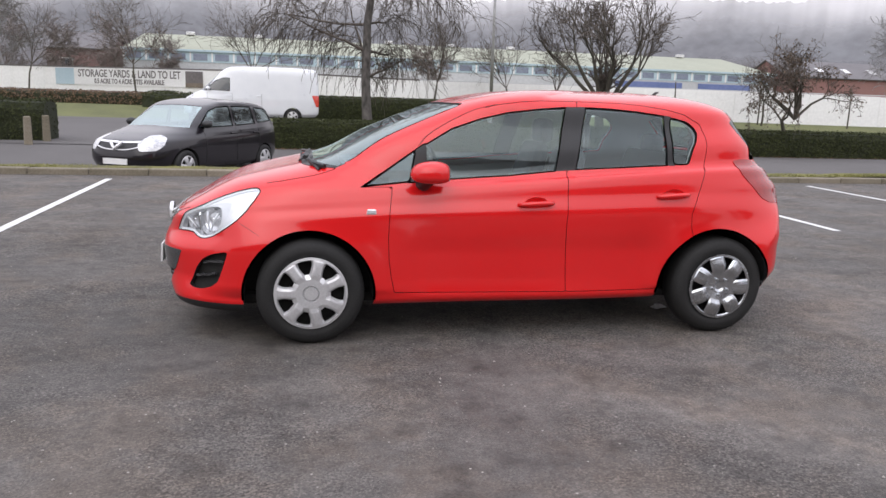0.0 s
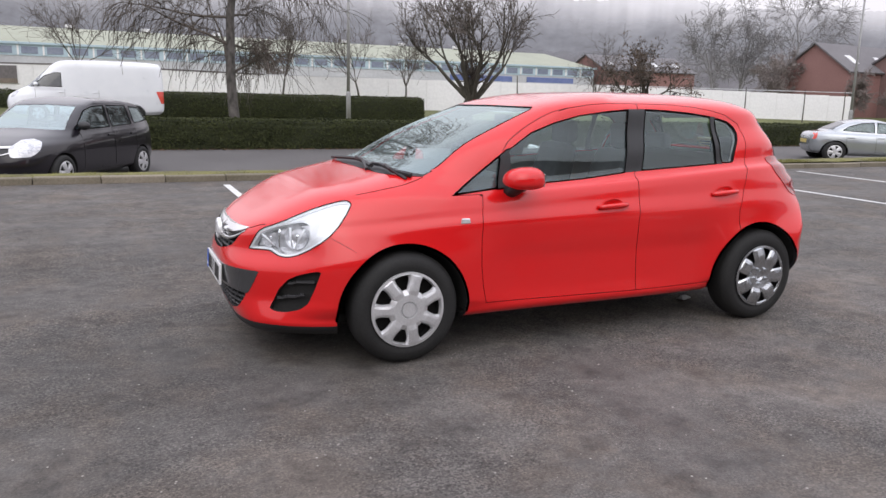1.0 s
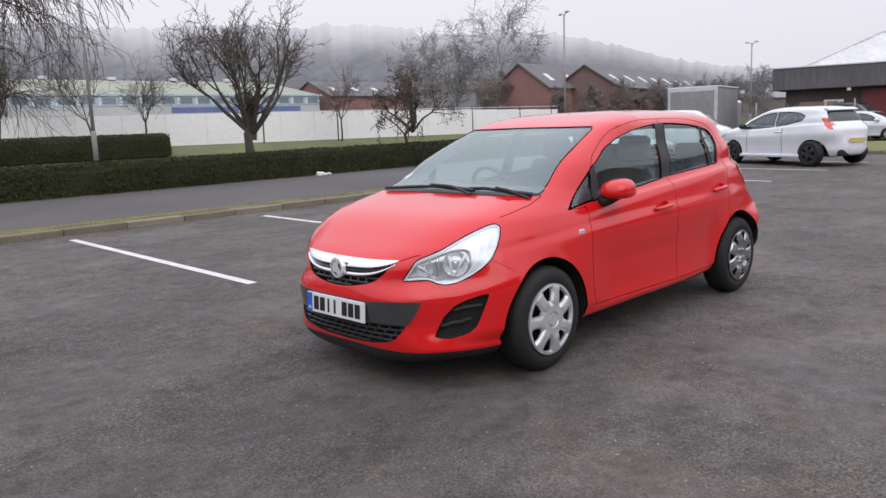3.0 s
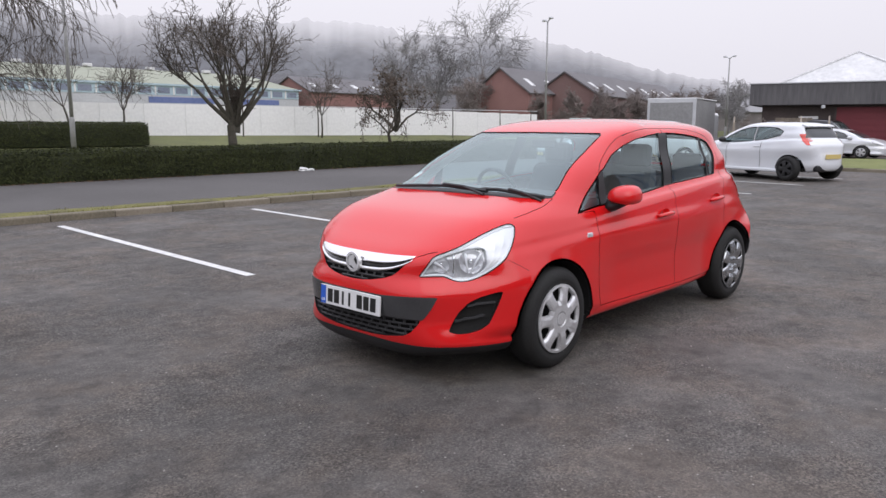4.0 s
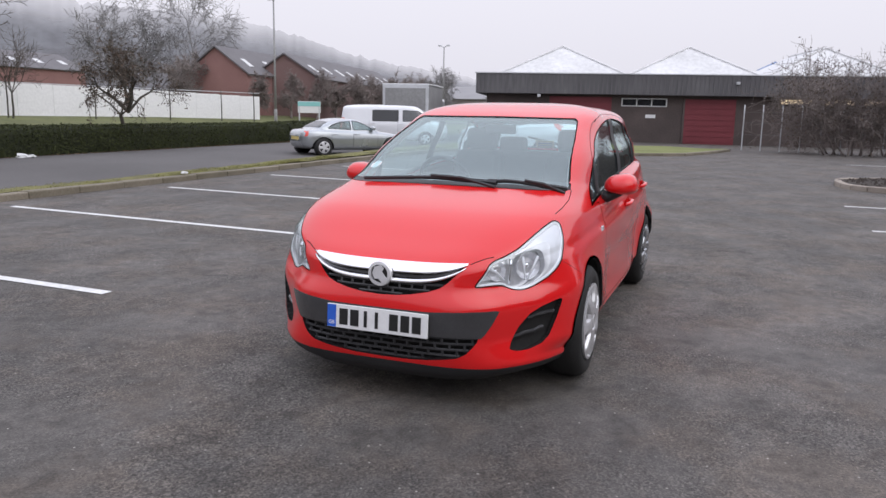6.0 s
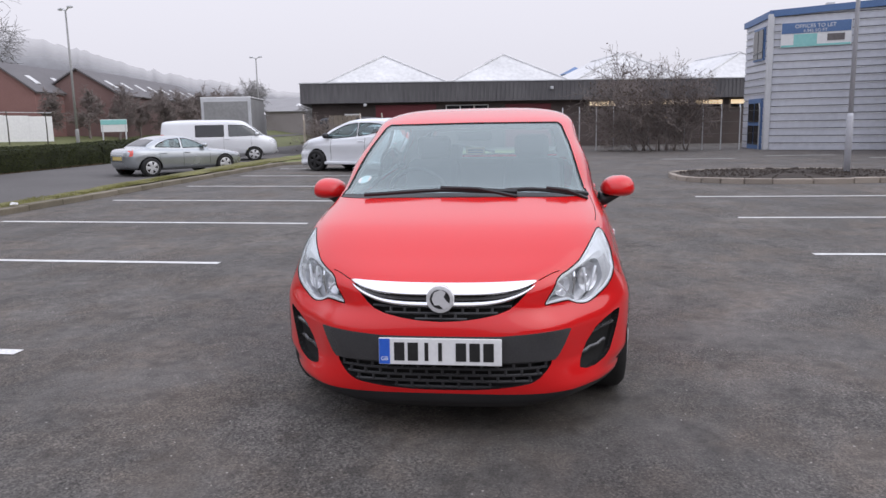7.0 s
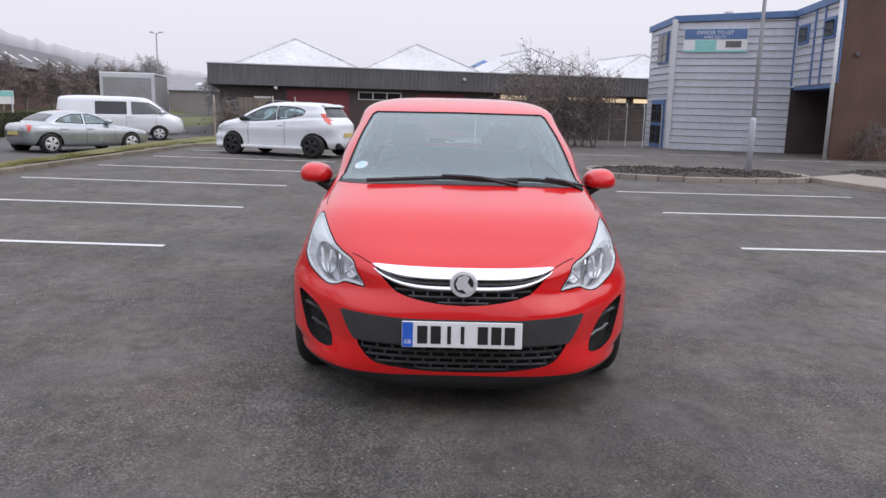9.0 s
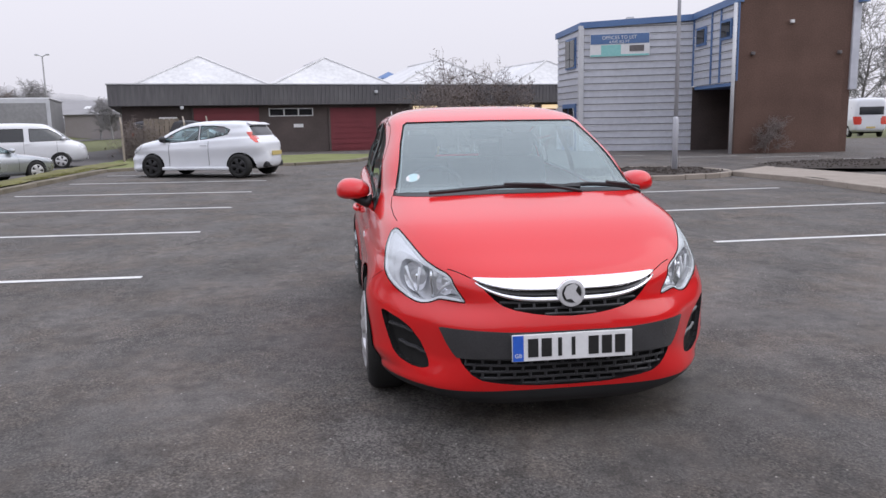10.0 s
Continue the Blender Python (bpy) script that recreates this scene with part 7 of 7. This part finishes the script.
part("stripe", box(1.58, 0.02, 0.3, (0, 0.04, 1.42)), M["teal"], sb)
for s in (-1, 1):
    part("post", box(0.08, 0.08, 1.7, (s * 0.7, 0, 0.7)), M["galv"], sb)
for px, py in ((-8.11, 16.3), (-8.05, 17.6)):
    st = thing("stone_post", "short weathered stone post by the hedge end", "post", pose(px, py, -0.03, 0, 0, 20), "stone posts by the hedge")
    part("shaft", box(0.2, 0.2, 0.76, (0, 0, 0.37), bevel=0.03, taper=0.85), M["kerb"], st)
for px, py in ((26.2, 37.2), (32.0, 36.7), (38.2, 36.2), (43.4, 35.8), (47.0, 35.4), (21.0, 37.9)):
    st = thing("sapling", "thin dark sapling stem before the hoarding", "sapling", pose(px, py, land_z(px, py)), "saplings by the hoarding")
    part("stem", tube([(0, 0, -0.1), (0.02, 0, 1.2), (-0.02, 0, 2.3)], [0.05, 0.045, 0.03], 6), M["bark"], st)


# ---- litter ----
def crumple(x, y, z, size, seed, label):
    bm = bmesh.new()
    bmesh.ops.create_icosphere(bm, subdivisions=2, radius=1.0)
    r = random.Random(seed)
    for v in bm.verts:
        k = r.uniform(0.55, 1.1)
        v.co = Vector((v.co.x * size * k * 1.4, v.co.y * size * k, max(-0.2, v.co.z) * size * k * 0.7))
    root = thing("litter", label, "litter", pose(x, y, z))
    part("paper", bm, M["paper"], root)


crumple(9.58, 16.36, 0.03, 0.15, 1, "crumpled white plastic bag by the hedge")
crumple(9.85, 16.3, 0.02, 0.1, 2, "crumpled white paper scrap by the hedge")
crumple(1.16, -0.24, 0.01, 0.045, 7, "scrap of white paper under the red car")
crumple(6.05, 8.0, 0.21, 0.06, 3, "white paper scrap on the kerb")


def gravel():
    """Loose grit lying on the asphalt, thicker in the worn patches."""
    rng = np.random.default_rng(3)
    n = 9000
    xy = np.stack([rng.uniform(-7.5, 5.0, n), rng.uniform(-7.5, 1.5, n)], 1)
    dens = np.array([noise.noise((x * 0.8, y * 0.8, 2.0)) + 0.5 * noise.noise((x * 2.5, y * 2.5, 7.0)) for x, y in xy])
    xy = xy[dens > rng.uniform(-0.1, 0.6, n)]
    under = (np.abs(xy[:, 1]) < 0.8) & (xy[:, 0] > -2.0) & (xy[:, 0] < 1.8)
    xy = xy[~under]
    base = np.array([(1, 0, 0), (0, 1, 0), (-1, 0, 0), (0, -1, 0), (0, 0, 0.8), (0, 0, -0.4)])
    tri = [(0, 1, 4), (1, 2, 4), (2, 3, 4), (3, 0, 4), (1, 0, 5), (2, 1, 5), (3, 2, 5), (0, 3, 5)]
    verts, faces = [], []
    for x, y in xy:
        r = 0.0026 + 0.006 * rng.random() ** 3
        a = rng.uniform(0, 6.28)
        c, s = math.cos(a), math.sin(a)
        k = len(verts)
        for p in base * r * rng.uniform(0.6, 1.3, (6, 1)):
            verts.append((x + c * p[0] - s * p[1], y + s * p[0] + c * p[1], lot_z(x, y) + r * 0.3 + p[2]))
        faces += [(k + i, k + j, k + m) for i, j, m in tri]
    tagged(link_mesh("grit", verts, faces, M["stone"]), "loose pale grit scattered over the asphalt", "grit", kind="stuff")


gravel()

# ---- the other vehicles ----
def plain_wheel(car, x, y, z, r, mat_name, spokes=5, right=False):
    cover = wheel_cover(r * 0.66, (r * 0.26, r * 0.58), lambda f: 0.16 + 0.14 * f, spokes, lambda q: -0.02 + 0.4 * q * q)
    return add_wheel(car, x, y, z, r, 0.2, cover, M[mat_name], r * 0.64, "", 0, 10, right)


def vehicle(name, label, category, m, keys, paint, wheels, r, half, side_windows, screen, back, lamps, tails, wheel_mat="silver", step=0.05, around=120, xm=-0.1, xm_top=0.2, extra=None, spokes=5, cond_front=-0.2, grille=None, plate=True, clear=(), mirror=None):
    car = thing(name, label, category, m)
    s = Shell(keys, step, around, xm, xm_top)
    arches = [s.carve(circle_outline(x, r * 0.95, r * 1.17, 40, 0.05), "side", lambda c: c[:, 1] < -half * 0.6, rounded=False) for x in wheels]
    sides = [s.carve(w, "side", lambda c: c[:, 1] < -half * 0.45, rounded=False) for w in side_windows]
    ws = s.carve(screen, "front", lambda c: c[:, 0] < cond_front + 0.5, rounded=False)
    bw = s.carve(back, "rear", lambda c: c[:, 0] > 0.9, rounded=False)
    hl = s.carve(lamps, "corner", lambda c: c[:, 0] < -1.0)
    tl = s.carve(tails, "side", lambda c: (c[:, 0] > 1.0) & (c[:, 1] < -half * 0.62), rounded=False)
    gr = s.carve(grille, "front", lambda c: c[:, 0] < -1.0, rounded=False) if grille else None
    s.piece("body", [0], paint, car, skirt=0.02)
    for a in arches:
        s.piece("wheel_arch_liner", a, M["well"], car, "pair", face=False, skirt=0.3, skirt_dir=(0, 1, 0))
    for k, w in enumerate(sides):
        s.piece("side_window", w, M["glass_clear" if clear else "glass_dark" if k else "glass_mid"], car, "pair", offset=-0.006)
        s.ribbon("window_seal", w, 0.02, M["trim"], car, lift=0.002)
    s.piece("windscreen", ws, M["glass_sheen" if clear else "glass_car"], car, offset=-0.004)
    s.piece("rear_window", bw, M["glass_dark"], car, offset=-0.004)
    s.piece("headlamp", hl, M["lamp_glass"], car, "pair", offset=0.003)
    s.piece("tail_lamp", tl, M["tail_bright"], car, "pair", offset=0.004)
    if gr:
        s.piece("grille", gr, M["trim"], car, offset=-0.01, skirt=-0.01)
    for x in wheels:
        for right in (False, True):
            plain_wheel(car, x, (half - 0.115) * (1 if right else -1), r, r, wheel_mat, spokes, right)
    part("floor_pan", box((wheels[1] - wheels[0]) + 0.6, half * 1.4, 0.08, ((wheels[0] + wheels[1]) / 2, 0, 0.28)), M["well"], car)
    for sign in (-1, 1):
        p, n = s.at(side_windows[0][0][0] + 0.12, side_windows[0][0][1] + 0.02, "side")
        bm = bmesh.new()
        bmesh.ops.create_uvsphere(bm, u_segments=14, v_segments=10, radius=1.0)
        for v in bm.verts:
            v.co = Vector((v.co.x * 0.09, v.co.y * 0.11, v.co.z * 0.08))
        mr = part("door_mirror", bm, mirror or paint, car, smooth=True)
        mr.location = (p.x, sign * (abs(p.y) + 0.09), p.z + 0.05)
    if plate:
        part("number_plate", box(0.02, 0.52, 0.11, (min(k[0] for k in keys) - 0.005, 0, 0.42)), M["plate"], car)
        part("rear_plate", box(0.02, 0.52, 0.11, (max(k[4] for k in keys) + 0.005, 0, 0.62)), M["yellow_plate"], car)
    if clear:
        low = side_windows[0][0]
        part("dashboard", box(0.36, half * 1.4, 0.14, (low[0] + 0.32, 0, low[1] - 0.06), bevel=0.05), M["dash"], car)
        for x in clear:
            for y in (-0.36, 0.36):
                seat_set(car, x, y, low[1] - 0.78)
    if extra:
        extra(car, s)
    return car


def door_lines(xs, z0, z1):
    def add(car, s):
        for x in xs:
            for sign in (-1, 1):
                pts = []
                for k in range(7):
                    z = z0 + (z1 - z0) * k / 6
                    p, n = s.at(x, z, "side")
                    pts.append((x, sign * (abs(p.y) + 0.001), z))
                part("door_gap", tube(pts, 0.006, 4), M["ink"], car)
        for x in xs[1:]:
            for sign in (-1, 1):
                p, n = s.at(x - 0.13, z1 - 0.1, "side")
                part("door_handle", box(0.2, 0.04, 0.035, (x - 0.13, sign * (abs(p.y) + 0.01), z1 - 0.1), bevel=0.01), s_paint(car), car)
    return add


def s_paint(car):
    return next(c for c in car.children if c.name.startswith("body")).data.materials[0]


def on(x, y, z, ahead_deg):
    """Nose (local -x) turned to that heading, in degrees from -x."""
    return pose(x, y, z, 0, 0, ahead_deg)


MPV = [(-2.0, 0.2, 0.75, 0.22, 2.0, 0.27, 4, 5, 0), (-2.17, 0.3, 0.86, 0.3, 2.15, 0.34, 4, 5, 0), (-2.24, 0.48, 0.89, 0.5, 2.22, 0.5, 4.2, 5, 0), (-2.22, 0.62, 0.895, 0.66, 2.22, 0.68, 4.2, 5, 0), (-2.13, 0.78, 0.885, 0.84, 2.2, 0.86, 4.2, 5, 0.02), (-1.75, 0.93, 0.862, 0.95, 2.17, 1.0, 4, 5, 0.04), (-1.25, 1.06, 0.835, 1.02, 2.14, 1.08, 4.5, 5, 0.04), (-0.9, 1.22, 0.79, 1.15, 2.10, 1.2, 6, 5, 0.03), (-0.35, 1.50, 0.71, 1.47, 1.93, 1.42, 7, 5, 0), (-0.1, 1.57, 0.64, 1.55, 1.7, 1.51, 6, 4.5, 0), (0.15, 1.615, 0.42, 1.60, 1.1, 1.585, 4.5, 4, 0), (0.3, 1.635, 0.02, 1.635, 0.6, 1.635, 4, 4, 0)]
def mpv_extra(car, s):
    door_lines((-0.78, 0.27, 1.1), 0.35, 1.02)(car, s)
    across = [0.50 * k / 16 for k in range(17)]
    s.strip("grille_bar", [(y, 0.80 + 0.02 * (y / 0.5) ** 2, 0.762 + 0.02 * (y / 0.5) ** 2) for y in across], M["bright"], car, 0.012, 0.04, "pale metal grille bar")
    s.strip("grille_sill", [(y * 0.92, 0.650 + 0.07 * (y / 0.5) ** 3, 0.630 + 0.07 * (y / 0.5) ** 3) for y in across], M["bright"], car, 0.010, 0.04)
    part("grille_wing", tube([(-2.19, -0.13, 0.79), (-2.245, -0.04, 0.70), (-2.255, 0, 0.655), (-2.245, 0.04, 0.70), (-2.19, 0.13, 0.79)], 0.026, 8), M["bright"], car, "pale metal grille wing", smooth=True)
    part("bumper_slot", box(0.06, 0.8, 0.08, (-2.165, 0, 0.34), bevel=0.02), M["trim"], car)
vehicle("black_people_carrier", "black people carrier stopped at the road junction", "car", on(-3.42, 11.35, -0.225, 61) @ Matrix.Diagonal((1, 1, 0.95, 1)), MPV, M["black_paint"], (-1.36, 1.34), 0.315, 0.895,
        [[(-0.86, 1.05), (-0.45, 1.38), (-0.2, 1.455), (0.22, 1.475), (0.22, 1.07)], [(0.31, 1.475), (1.0, 1.465), (1.06, 1.11), (0.31, 1.075)], [(1.14, 1.455), (1.75, 1.41), (1.86, 1.17), (1.16, 1.12)]],
        [(-0.1, 1.08), (0.70, 1.05), (0.56, 1.46), (-0.1, 1.49)], [(-0.1, 1.12), (0.6, 1.12), (0.55, 1.44), (-0.1, 1.46)],
        [(-0.70, 0.87), (-0.78, 0.72), (-0.93, 0.63), (-1.22, 0.62), (-1.22, 0.78), (-0.98, 0.90), (-0.80, 0.92)], [(2.0, 1.3), (2.2, 1.3), (2.3, 0.8), (2.05, 0.8)], extra=mpv_extra, clear=(0.15, 1.0), mirror=M["trim"], grille=[(-0.1, 0.80), (0.50, 0.82), (0.46, 0.70), (0.38, 0.64), (-0.1, 0.62)])

HATCH = [tuple(k) for k in RED_KEYS]
def hatch_extra(car, s):
    door_lines((-0.72, 0.42), 0.32, 0.95)(car, s)
    part("roof_spoiler", box(0.17, 0.98, 0.035, (1.43, 0, 1.385), bevel=0.014, turn=Matrix.Rotation(radians(18), 4, "Y")), s_paint(car), car)
    part("rear_diffuser", box(0.14, 0.95, 0.16, (1.795, 0, 0.33), bevel=0.04), M["trim"], car, "black ribbed rear bumper insert")
    part("side_skirt", box(2.0, 1.7, 0.09, (0.05, 0, 0.25), bevel=0.03), s_paint(car), car)
vehicle("white_hatchback", "white three-door hatchback with black wheels in a bay", "car", on(16.3, 4.42, 0.07, -111.5) @ Matrix.Diagonal((1.02, 1.02, 1.0, 1)), HATCH, M["white_paint"], (-1.24, 1.25), 0.31, 0.862,
        [[(-1.0, 0.945), (-0.72, 1.12), (-0.40, 1.265), (-0.12, 1.325), (0.10, 1.345), (0.10, 0.985), (-0.55, 0.935)], [(0.15, 1.347), (0.5, 1.345), (0.8, 1.312), (0.98, 1.235), (0.93, 1.13), (0.5, 1.035), (0.15, 0.99)]],
        [(-0.1, 1.02), (0.66, 0.98), (0.53, 1.36), (-0.1, 1.39)], [(-0.1, 1.08), (0.58, 1.08), (0.48, 1.33), (-0.1, 1.35)],
        [(-0.60, 0.86), (-0.66, 0.74), (-0.86, 0.66), (-1.02, 0.66), (-0.9, 0.76), (-0.72, 0.86)], [(1.40, 1.18), (1.56, 1.17), (1.80, 1.02), (1.84, 0.90), (1.66, 0.90), (1.52, 1.02)], wheel_mat="trim", extra=hatch_extra, clear=(0.05, 0.7), mirror=M["trim"])

SALOON = [(-2.0, 0.2, 0.75, 0.2, 2.0, 0.27, 4, 4.5, 0), (-2.18, 0.32, 0.86, 0.32, 2.15, 0.36, 4, 4.5, 0), (-2.22, 0.5, 0.88, 0.52, 2.22, 0.55, 4, 4.5, 0), (-2.18, 0.64, 0.885, 0.66, 2.22, 0.72, 4, 4.5, 0.01), (-2.05, 0.74, 0.875, 0.78, 2.18, 0.88, 4, 4.5, 0.02), (-1.7, 0.83, 0.85, 0.86, 2.05, 0.98, 4, 4.5, 0.03), (-1.3, 0.90, 0.82, 0.90, 1.85, 1.01, 4, 4.5, 0.03), (-0.95, 0.95, 0.79, 0.935, 1.6, 1.03, 5, 5, 0.03), (-0.6, 1.12, 0.74, 1.08, 1.38, 1.14, 7, 6, 0.02), (-0.2, 1.32, 0.66, 1.28, 1.05, 1.31, 7, 6, 0), (0.0, 1.40, 0.58, 1.37, 0.85, 1.39, 6, 5, 0), (0.2, 1.44, 0.35, 1.43, 0.6, 1.44, 4, 4, 0), (0.3, 1.45, 0.02, 1.45, 0.5, 1.45, 4, 4, 0)]
low = lambda pts: [(x, 0.25 + (z - 0.25) * 0.90) for x, z in pts]
SALOON = [(k[0], 0.2 + (k[1] - 0.2) * 0.90, k[2], 0.2 + (k[3] - 0.2) * 0.90, k[4], 0.2 + (k[5] - 0.2) * 0.90, *k[6:]) for k in SALOON]
SALOON = [(*k[:4], 1.34 + (k[4] - 1.34) * (0.74 if k[4] > 1.34 else 1.0), *k[5:]) for k in SALOON]
vehicle("silver_saloon", "silver four-door saloon on the service road", "car", on(18.53, 11.40, -0.112, 147.4) @ Matrix.Diagonal((1, 1, 0.95, 1)), SALOON, M["silver_paint"], (-1.30, 1.34), 0.315, 0.885,
        [low(w) for w in ([(-0.68, 0.98), (-0.32, 1.20), (-0.02, 1.31), (0.18, 1.33), (0.2, 0.99)], [(0.27, 1.33), (0.62, 1.30), (0.95, 1.19), (1.15, 1.05), (0.28, 1.0)])],
        low([(-0.1, 0.97), (0.70, 0.955), (0.54, 1.33), (-0.1, 1.36)]), low([(-0.1, 1.08), (0.62, 1.07), (0.5, 1.3), (-0.1, 1.33)]),
        low([(-0.74, 0.82), (-0.80, 0.68), (-1.15, 0.62), (-1.12, 0.74), (-0.9, 0.82)]), low([(1.78, 1.0), (1.95, 0.98), (2.15, 0.92), (2.15, 0.74), (1.84, 0.74)]), extra=door_lines((-0.72, 0.24, 1.05), 0.32, 0.86), clear=(-0.1, 0.62))

VAN = [(-2.2, 0.25, 0.8, 0.25, 2.3, 0.3, 5, 8, 0), (-2.40, 0.4, 0.93, 0.4, 2.43, 0.42, 5, 9, 0), (-2.45, 0.6, 0.95, 0.6, 2.45, 0.6, 5, 9, 0), (-2.43, 0.8, 0.95, 0.82, 2.45, 0.85, 5, 9, 0), (-2.37, 0.96, 0.945, 0.98, 2.44, 1.02, 5, 9, 0), (-2.20, 1.08, 0.93, 1.09, 2.42, 1.13, 5, 9, 0), (-1.92, 1.19, 0.91, 1.19, 2.41, 1.24, 6, 9, 0), (-1.55, 1.50, 0.86, 1.48, 2.38, 1.5, 8, 9, 0), (-1.14, 1.80, 0.80, 1.78, 2.32, 1.8, 8, 8, 0), (-0.9, 1.89, 0.74, 1.87, 2.2, 1.88, 6, 6, 0), (-0.1, 1.94, 0.4, 1.93, 1.6, 1.94, 5, 5, 0), (0.4, 1.95, 0.02, 1.95, 1.2, 1.95, 4, 4, 0)]
vehicle("grey_van", "silver-grey panel van with dark side window", "van", on(27.0, 13.5, -0.11, 110) @ Matrix.Diagonal((1, 1, 0.93, 1)), VAN, M["grey_paint"], (-1.45, 1.55), 0.33, 0.95,
        [[(-1.72, 1.2), (-1.36, 1.50), (-1.08, 1.67), (-0.42, 1.69), (-0.42, 1.16)], [(-0.22, 1.69), (0.95, 1.69), (0.95, 1.16), (-0.22, 1.16)]],
        [(-0.1, 1.2), (0.82, 1.18), (0.66, 1.78), (-0.1, 1.82)], [(-0.1, 1.25), (0.7, 1.25), (0.66, 1.7), (-0.1, 1.7)],
        [(-0.92, 1.0), (-0.98, 0.86), (-1.15, 0.8), (-1.25, 0.84), (-1.1, 1.0)], [(2.2, 1.3), (2.5, 1.3), (2.5, 0.8), (2.3, 0.8)], extra=door_lines((-1.35, -0.2, 1.1), 0.4, 1.15), xm=0.0, xm_top=0.5)

TALL = [(-2.6, 0.3, 0.85, 0.3, 2.8, 0.35, 5, 9, 0), (-2.85, 0.45, 0.98, 0.45, 2.93, 0.5, 5, 10, 0), (-2.92, 0.7, 1.0, 0.7, 2.95, 0.7, 5, 10, 0), (-2.85, 1.0, 1.0, 1.0, 2.95, 1.0, 5, 10, 0), (-2.5, 1.25, 0.99, 1.22, 2.95, 1.25, 5, 10, 0), (-2.2, 1.4, 0.98, 1.38, 2.95, 1.4, 6, 10, 0), (-1.6, 1.95, 0.94, 1.9, 2.93, 1.9, 8, 10, 0), (-1.2, 2.3, 0.90, 2.25, 2.9, 2.25, 8, 9, 0), (-0.9, 2.44, 0.82, 2.42, 2.8, 2.42, 6, 7, 0), (0.0, 2.5, 0.4, 2.5, 2.0, 2.5, 5, 5, 0), (0.5, 2.52, 0.02, 2.52, 1.5, 2.52, 4, 4, 0)]
VAN_WIN = [[(-1.98, 1.42), (-1.55, 1.82), (-1.2, 1.95), (-0.95, 1.95), (-0.95, 1.4)]]
for px, py, turn, lab in ((-3.3, 31.0, 4, "white high-roofed panel van on the main road"), (41.5, -33.0, 160, "white van parked beyond the office")):
    vehicle("white_van", lab, "van", on(px, py, land_z(px, py) + 0.05 if py > 0 else 0.0, turn), TALL, M["white_paint"], (-1.85, 1.75), 0.35, 1.0, VAN_WIN,
            [(-0.1, 1.42), (0.88, 1.38), (0.74, 2.15), (-0.1, 2.2)], [(-0.1, 1.4), (0.7, 1.4), (0.7, 1.9), (-0.1, 1.9)],
            [(-1.2, 1.2), (-1.28, 1.0), (-1.45, 0.95), (-1.5, 1.05), (-1.35, 1.22)], [(2.6, 1.3), (2.97, 1.3), (2.97, 0.8), (2.8, 0.8)], extra=door_lines((-1.9, -0.85, 0.4), 0.5, 1.3), xm=0.0, xm_top=0.6)

silver = vehicle("silver_hatchback", "silver hatchback parked by the warehouse doors", "car", on(31.6, 7.0, 0.1, 84) @ Matrix.Diagonal((0.95, 0.95, 0.86, 1)), HATCH, M["grey_paint"], (-1.24, 1.25), 0.31, 0.862,
        [[(-0.80, 0.94), (-0.42, 1.21), (-0.12, 1.31), (0.30, 1.345), (0.34, 1.0)], [(0.38, 1.345), (0.8, 1.31), (1.05, 1.22), (1.0, 1.05), (0.42, 1.0)]],
        [(-0.1, 1.02), (0.66, 0.98), (0.53, 1.36), (-0.1, 1.39)], [(-0.1, 1.08), (0.58, 1.08), (0.48, 1.33), (-0.1, 1.35)],
        [(-0.60, 0.86), (-0.66, 0.74), (-0.86, 0.66), (-1.02, 0.66), (-0.9, 0.76), (-0.72, 0.86)], [(1.60, 1.18), (1.72, 1.1), (1.84, 0.86), (1.62, 0.84), (1.46, 1.06)])
vehicle("black_van", "small black van parked against the warehouse", "van", on(32.2, 8.3, 0.1, 84), [tuple(np.array(k) * [0.86, 0.86, 0.9, 0.86, 0.86, 0.86, 1, 1, 1]) for k in VAN], M["black_paint"], (-1.3, 1.3), 0.31, 0.855,
        [[(-1.2, 1.05), (-0.86, 1.3), (-0.6, 1.42), (-0.25, 1.44), (-0.25, 1.02)]],
        [(-0.1, 1.03), (0.72, 1.02), (0.58, 1.52), (-0.1, 1.55)], [(-0.1, 1.08), (0.6, 1.08), (0.56, 1.45), (-0.1, 1.45)],
        [(-0.80, 0.86), (-0.86, 0.74), (-1.0, 0.69), (-1.08, 0.72), (-0.95, 0.86)], [(1.9, 1.1), (2.2, 1.1), (2.2, 0.7), (2.0, 0.7)], xm=0.0, xm_top=0.4)


def box_lorry():
    root = thing("box_lorry", "pale grey box lorry with its roller door to the road", "lorry", pose(31.6, 15.1, -0.1, 0, 0, 12))
    body = part("box_body", box(4.6, 2.4, 2.15, (2.5, 0, 1.82), bevel=0.04), M["lorry"], root)
    part("rear_frame", box(0.08, 2.46, 2.22, (0.16, 0, 1.83), bevel=0.02), M["galv"], body)
    door = part("roller_door", box(0.05, 2.16, 1.9, (0.11, 0, 1.78)), M["lorry"], body, "dull grey roller shutter")
    for k in range(12):
        part("slat", box(0.006, 2.12, 0.012, (0.083, 0, 0.95 + k * 0.155)), M["lorry"], door)
    part("roof_edge", box(4.7, 2.5, 0.07, (2.5, 0, 2.93), bevel=0.02), M["roof_white"], body)
    part("cab", box(1.7, 2.1, 1.9, (5.8, 0, 1.35), bevel=0.15), M["white_paint"], root)
    part("chassis", box(6.2, 0.9, 0.25, (3.2, 0, 0.6)), M["well"], root)
    for x in (1.3, 5.6):
        for y in (-0.95, 0.95):
            plain_wheel(root, x, y, 0.42, 0.42, "silver", 5, y > 0)
    return root


box_lorry()
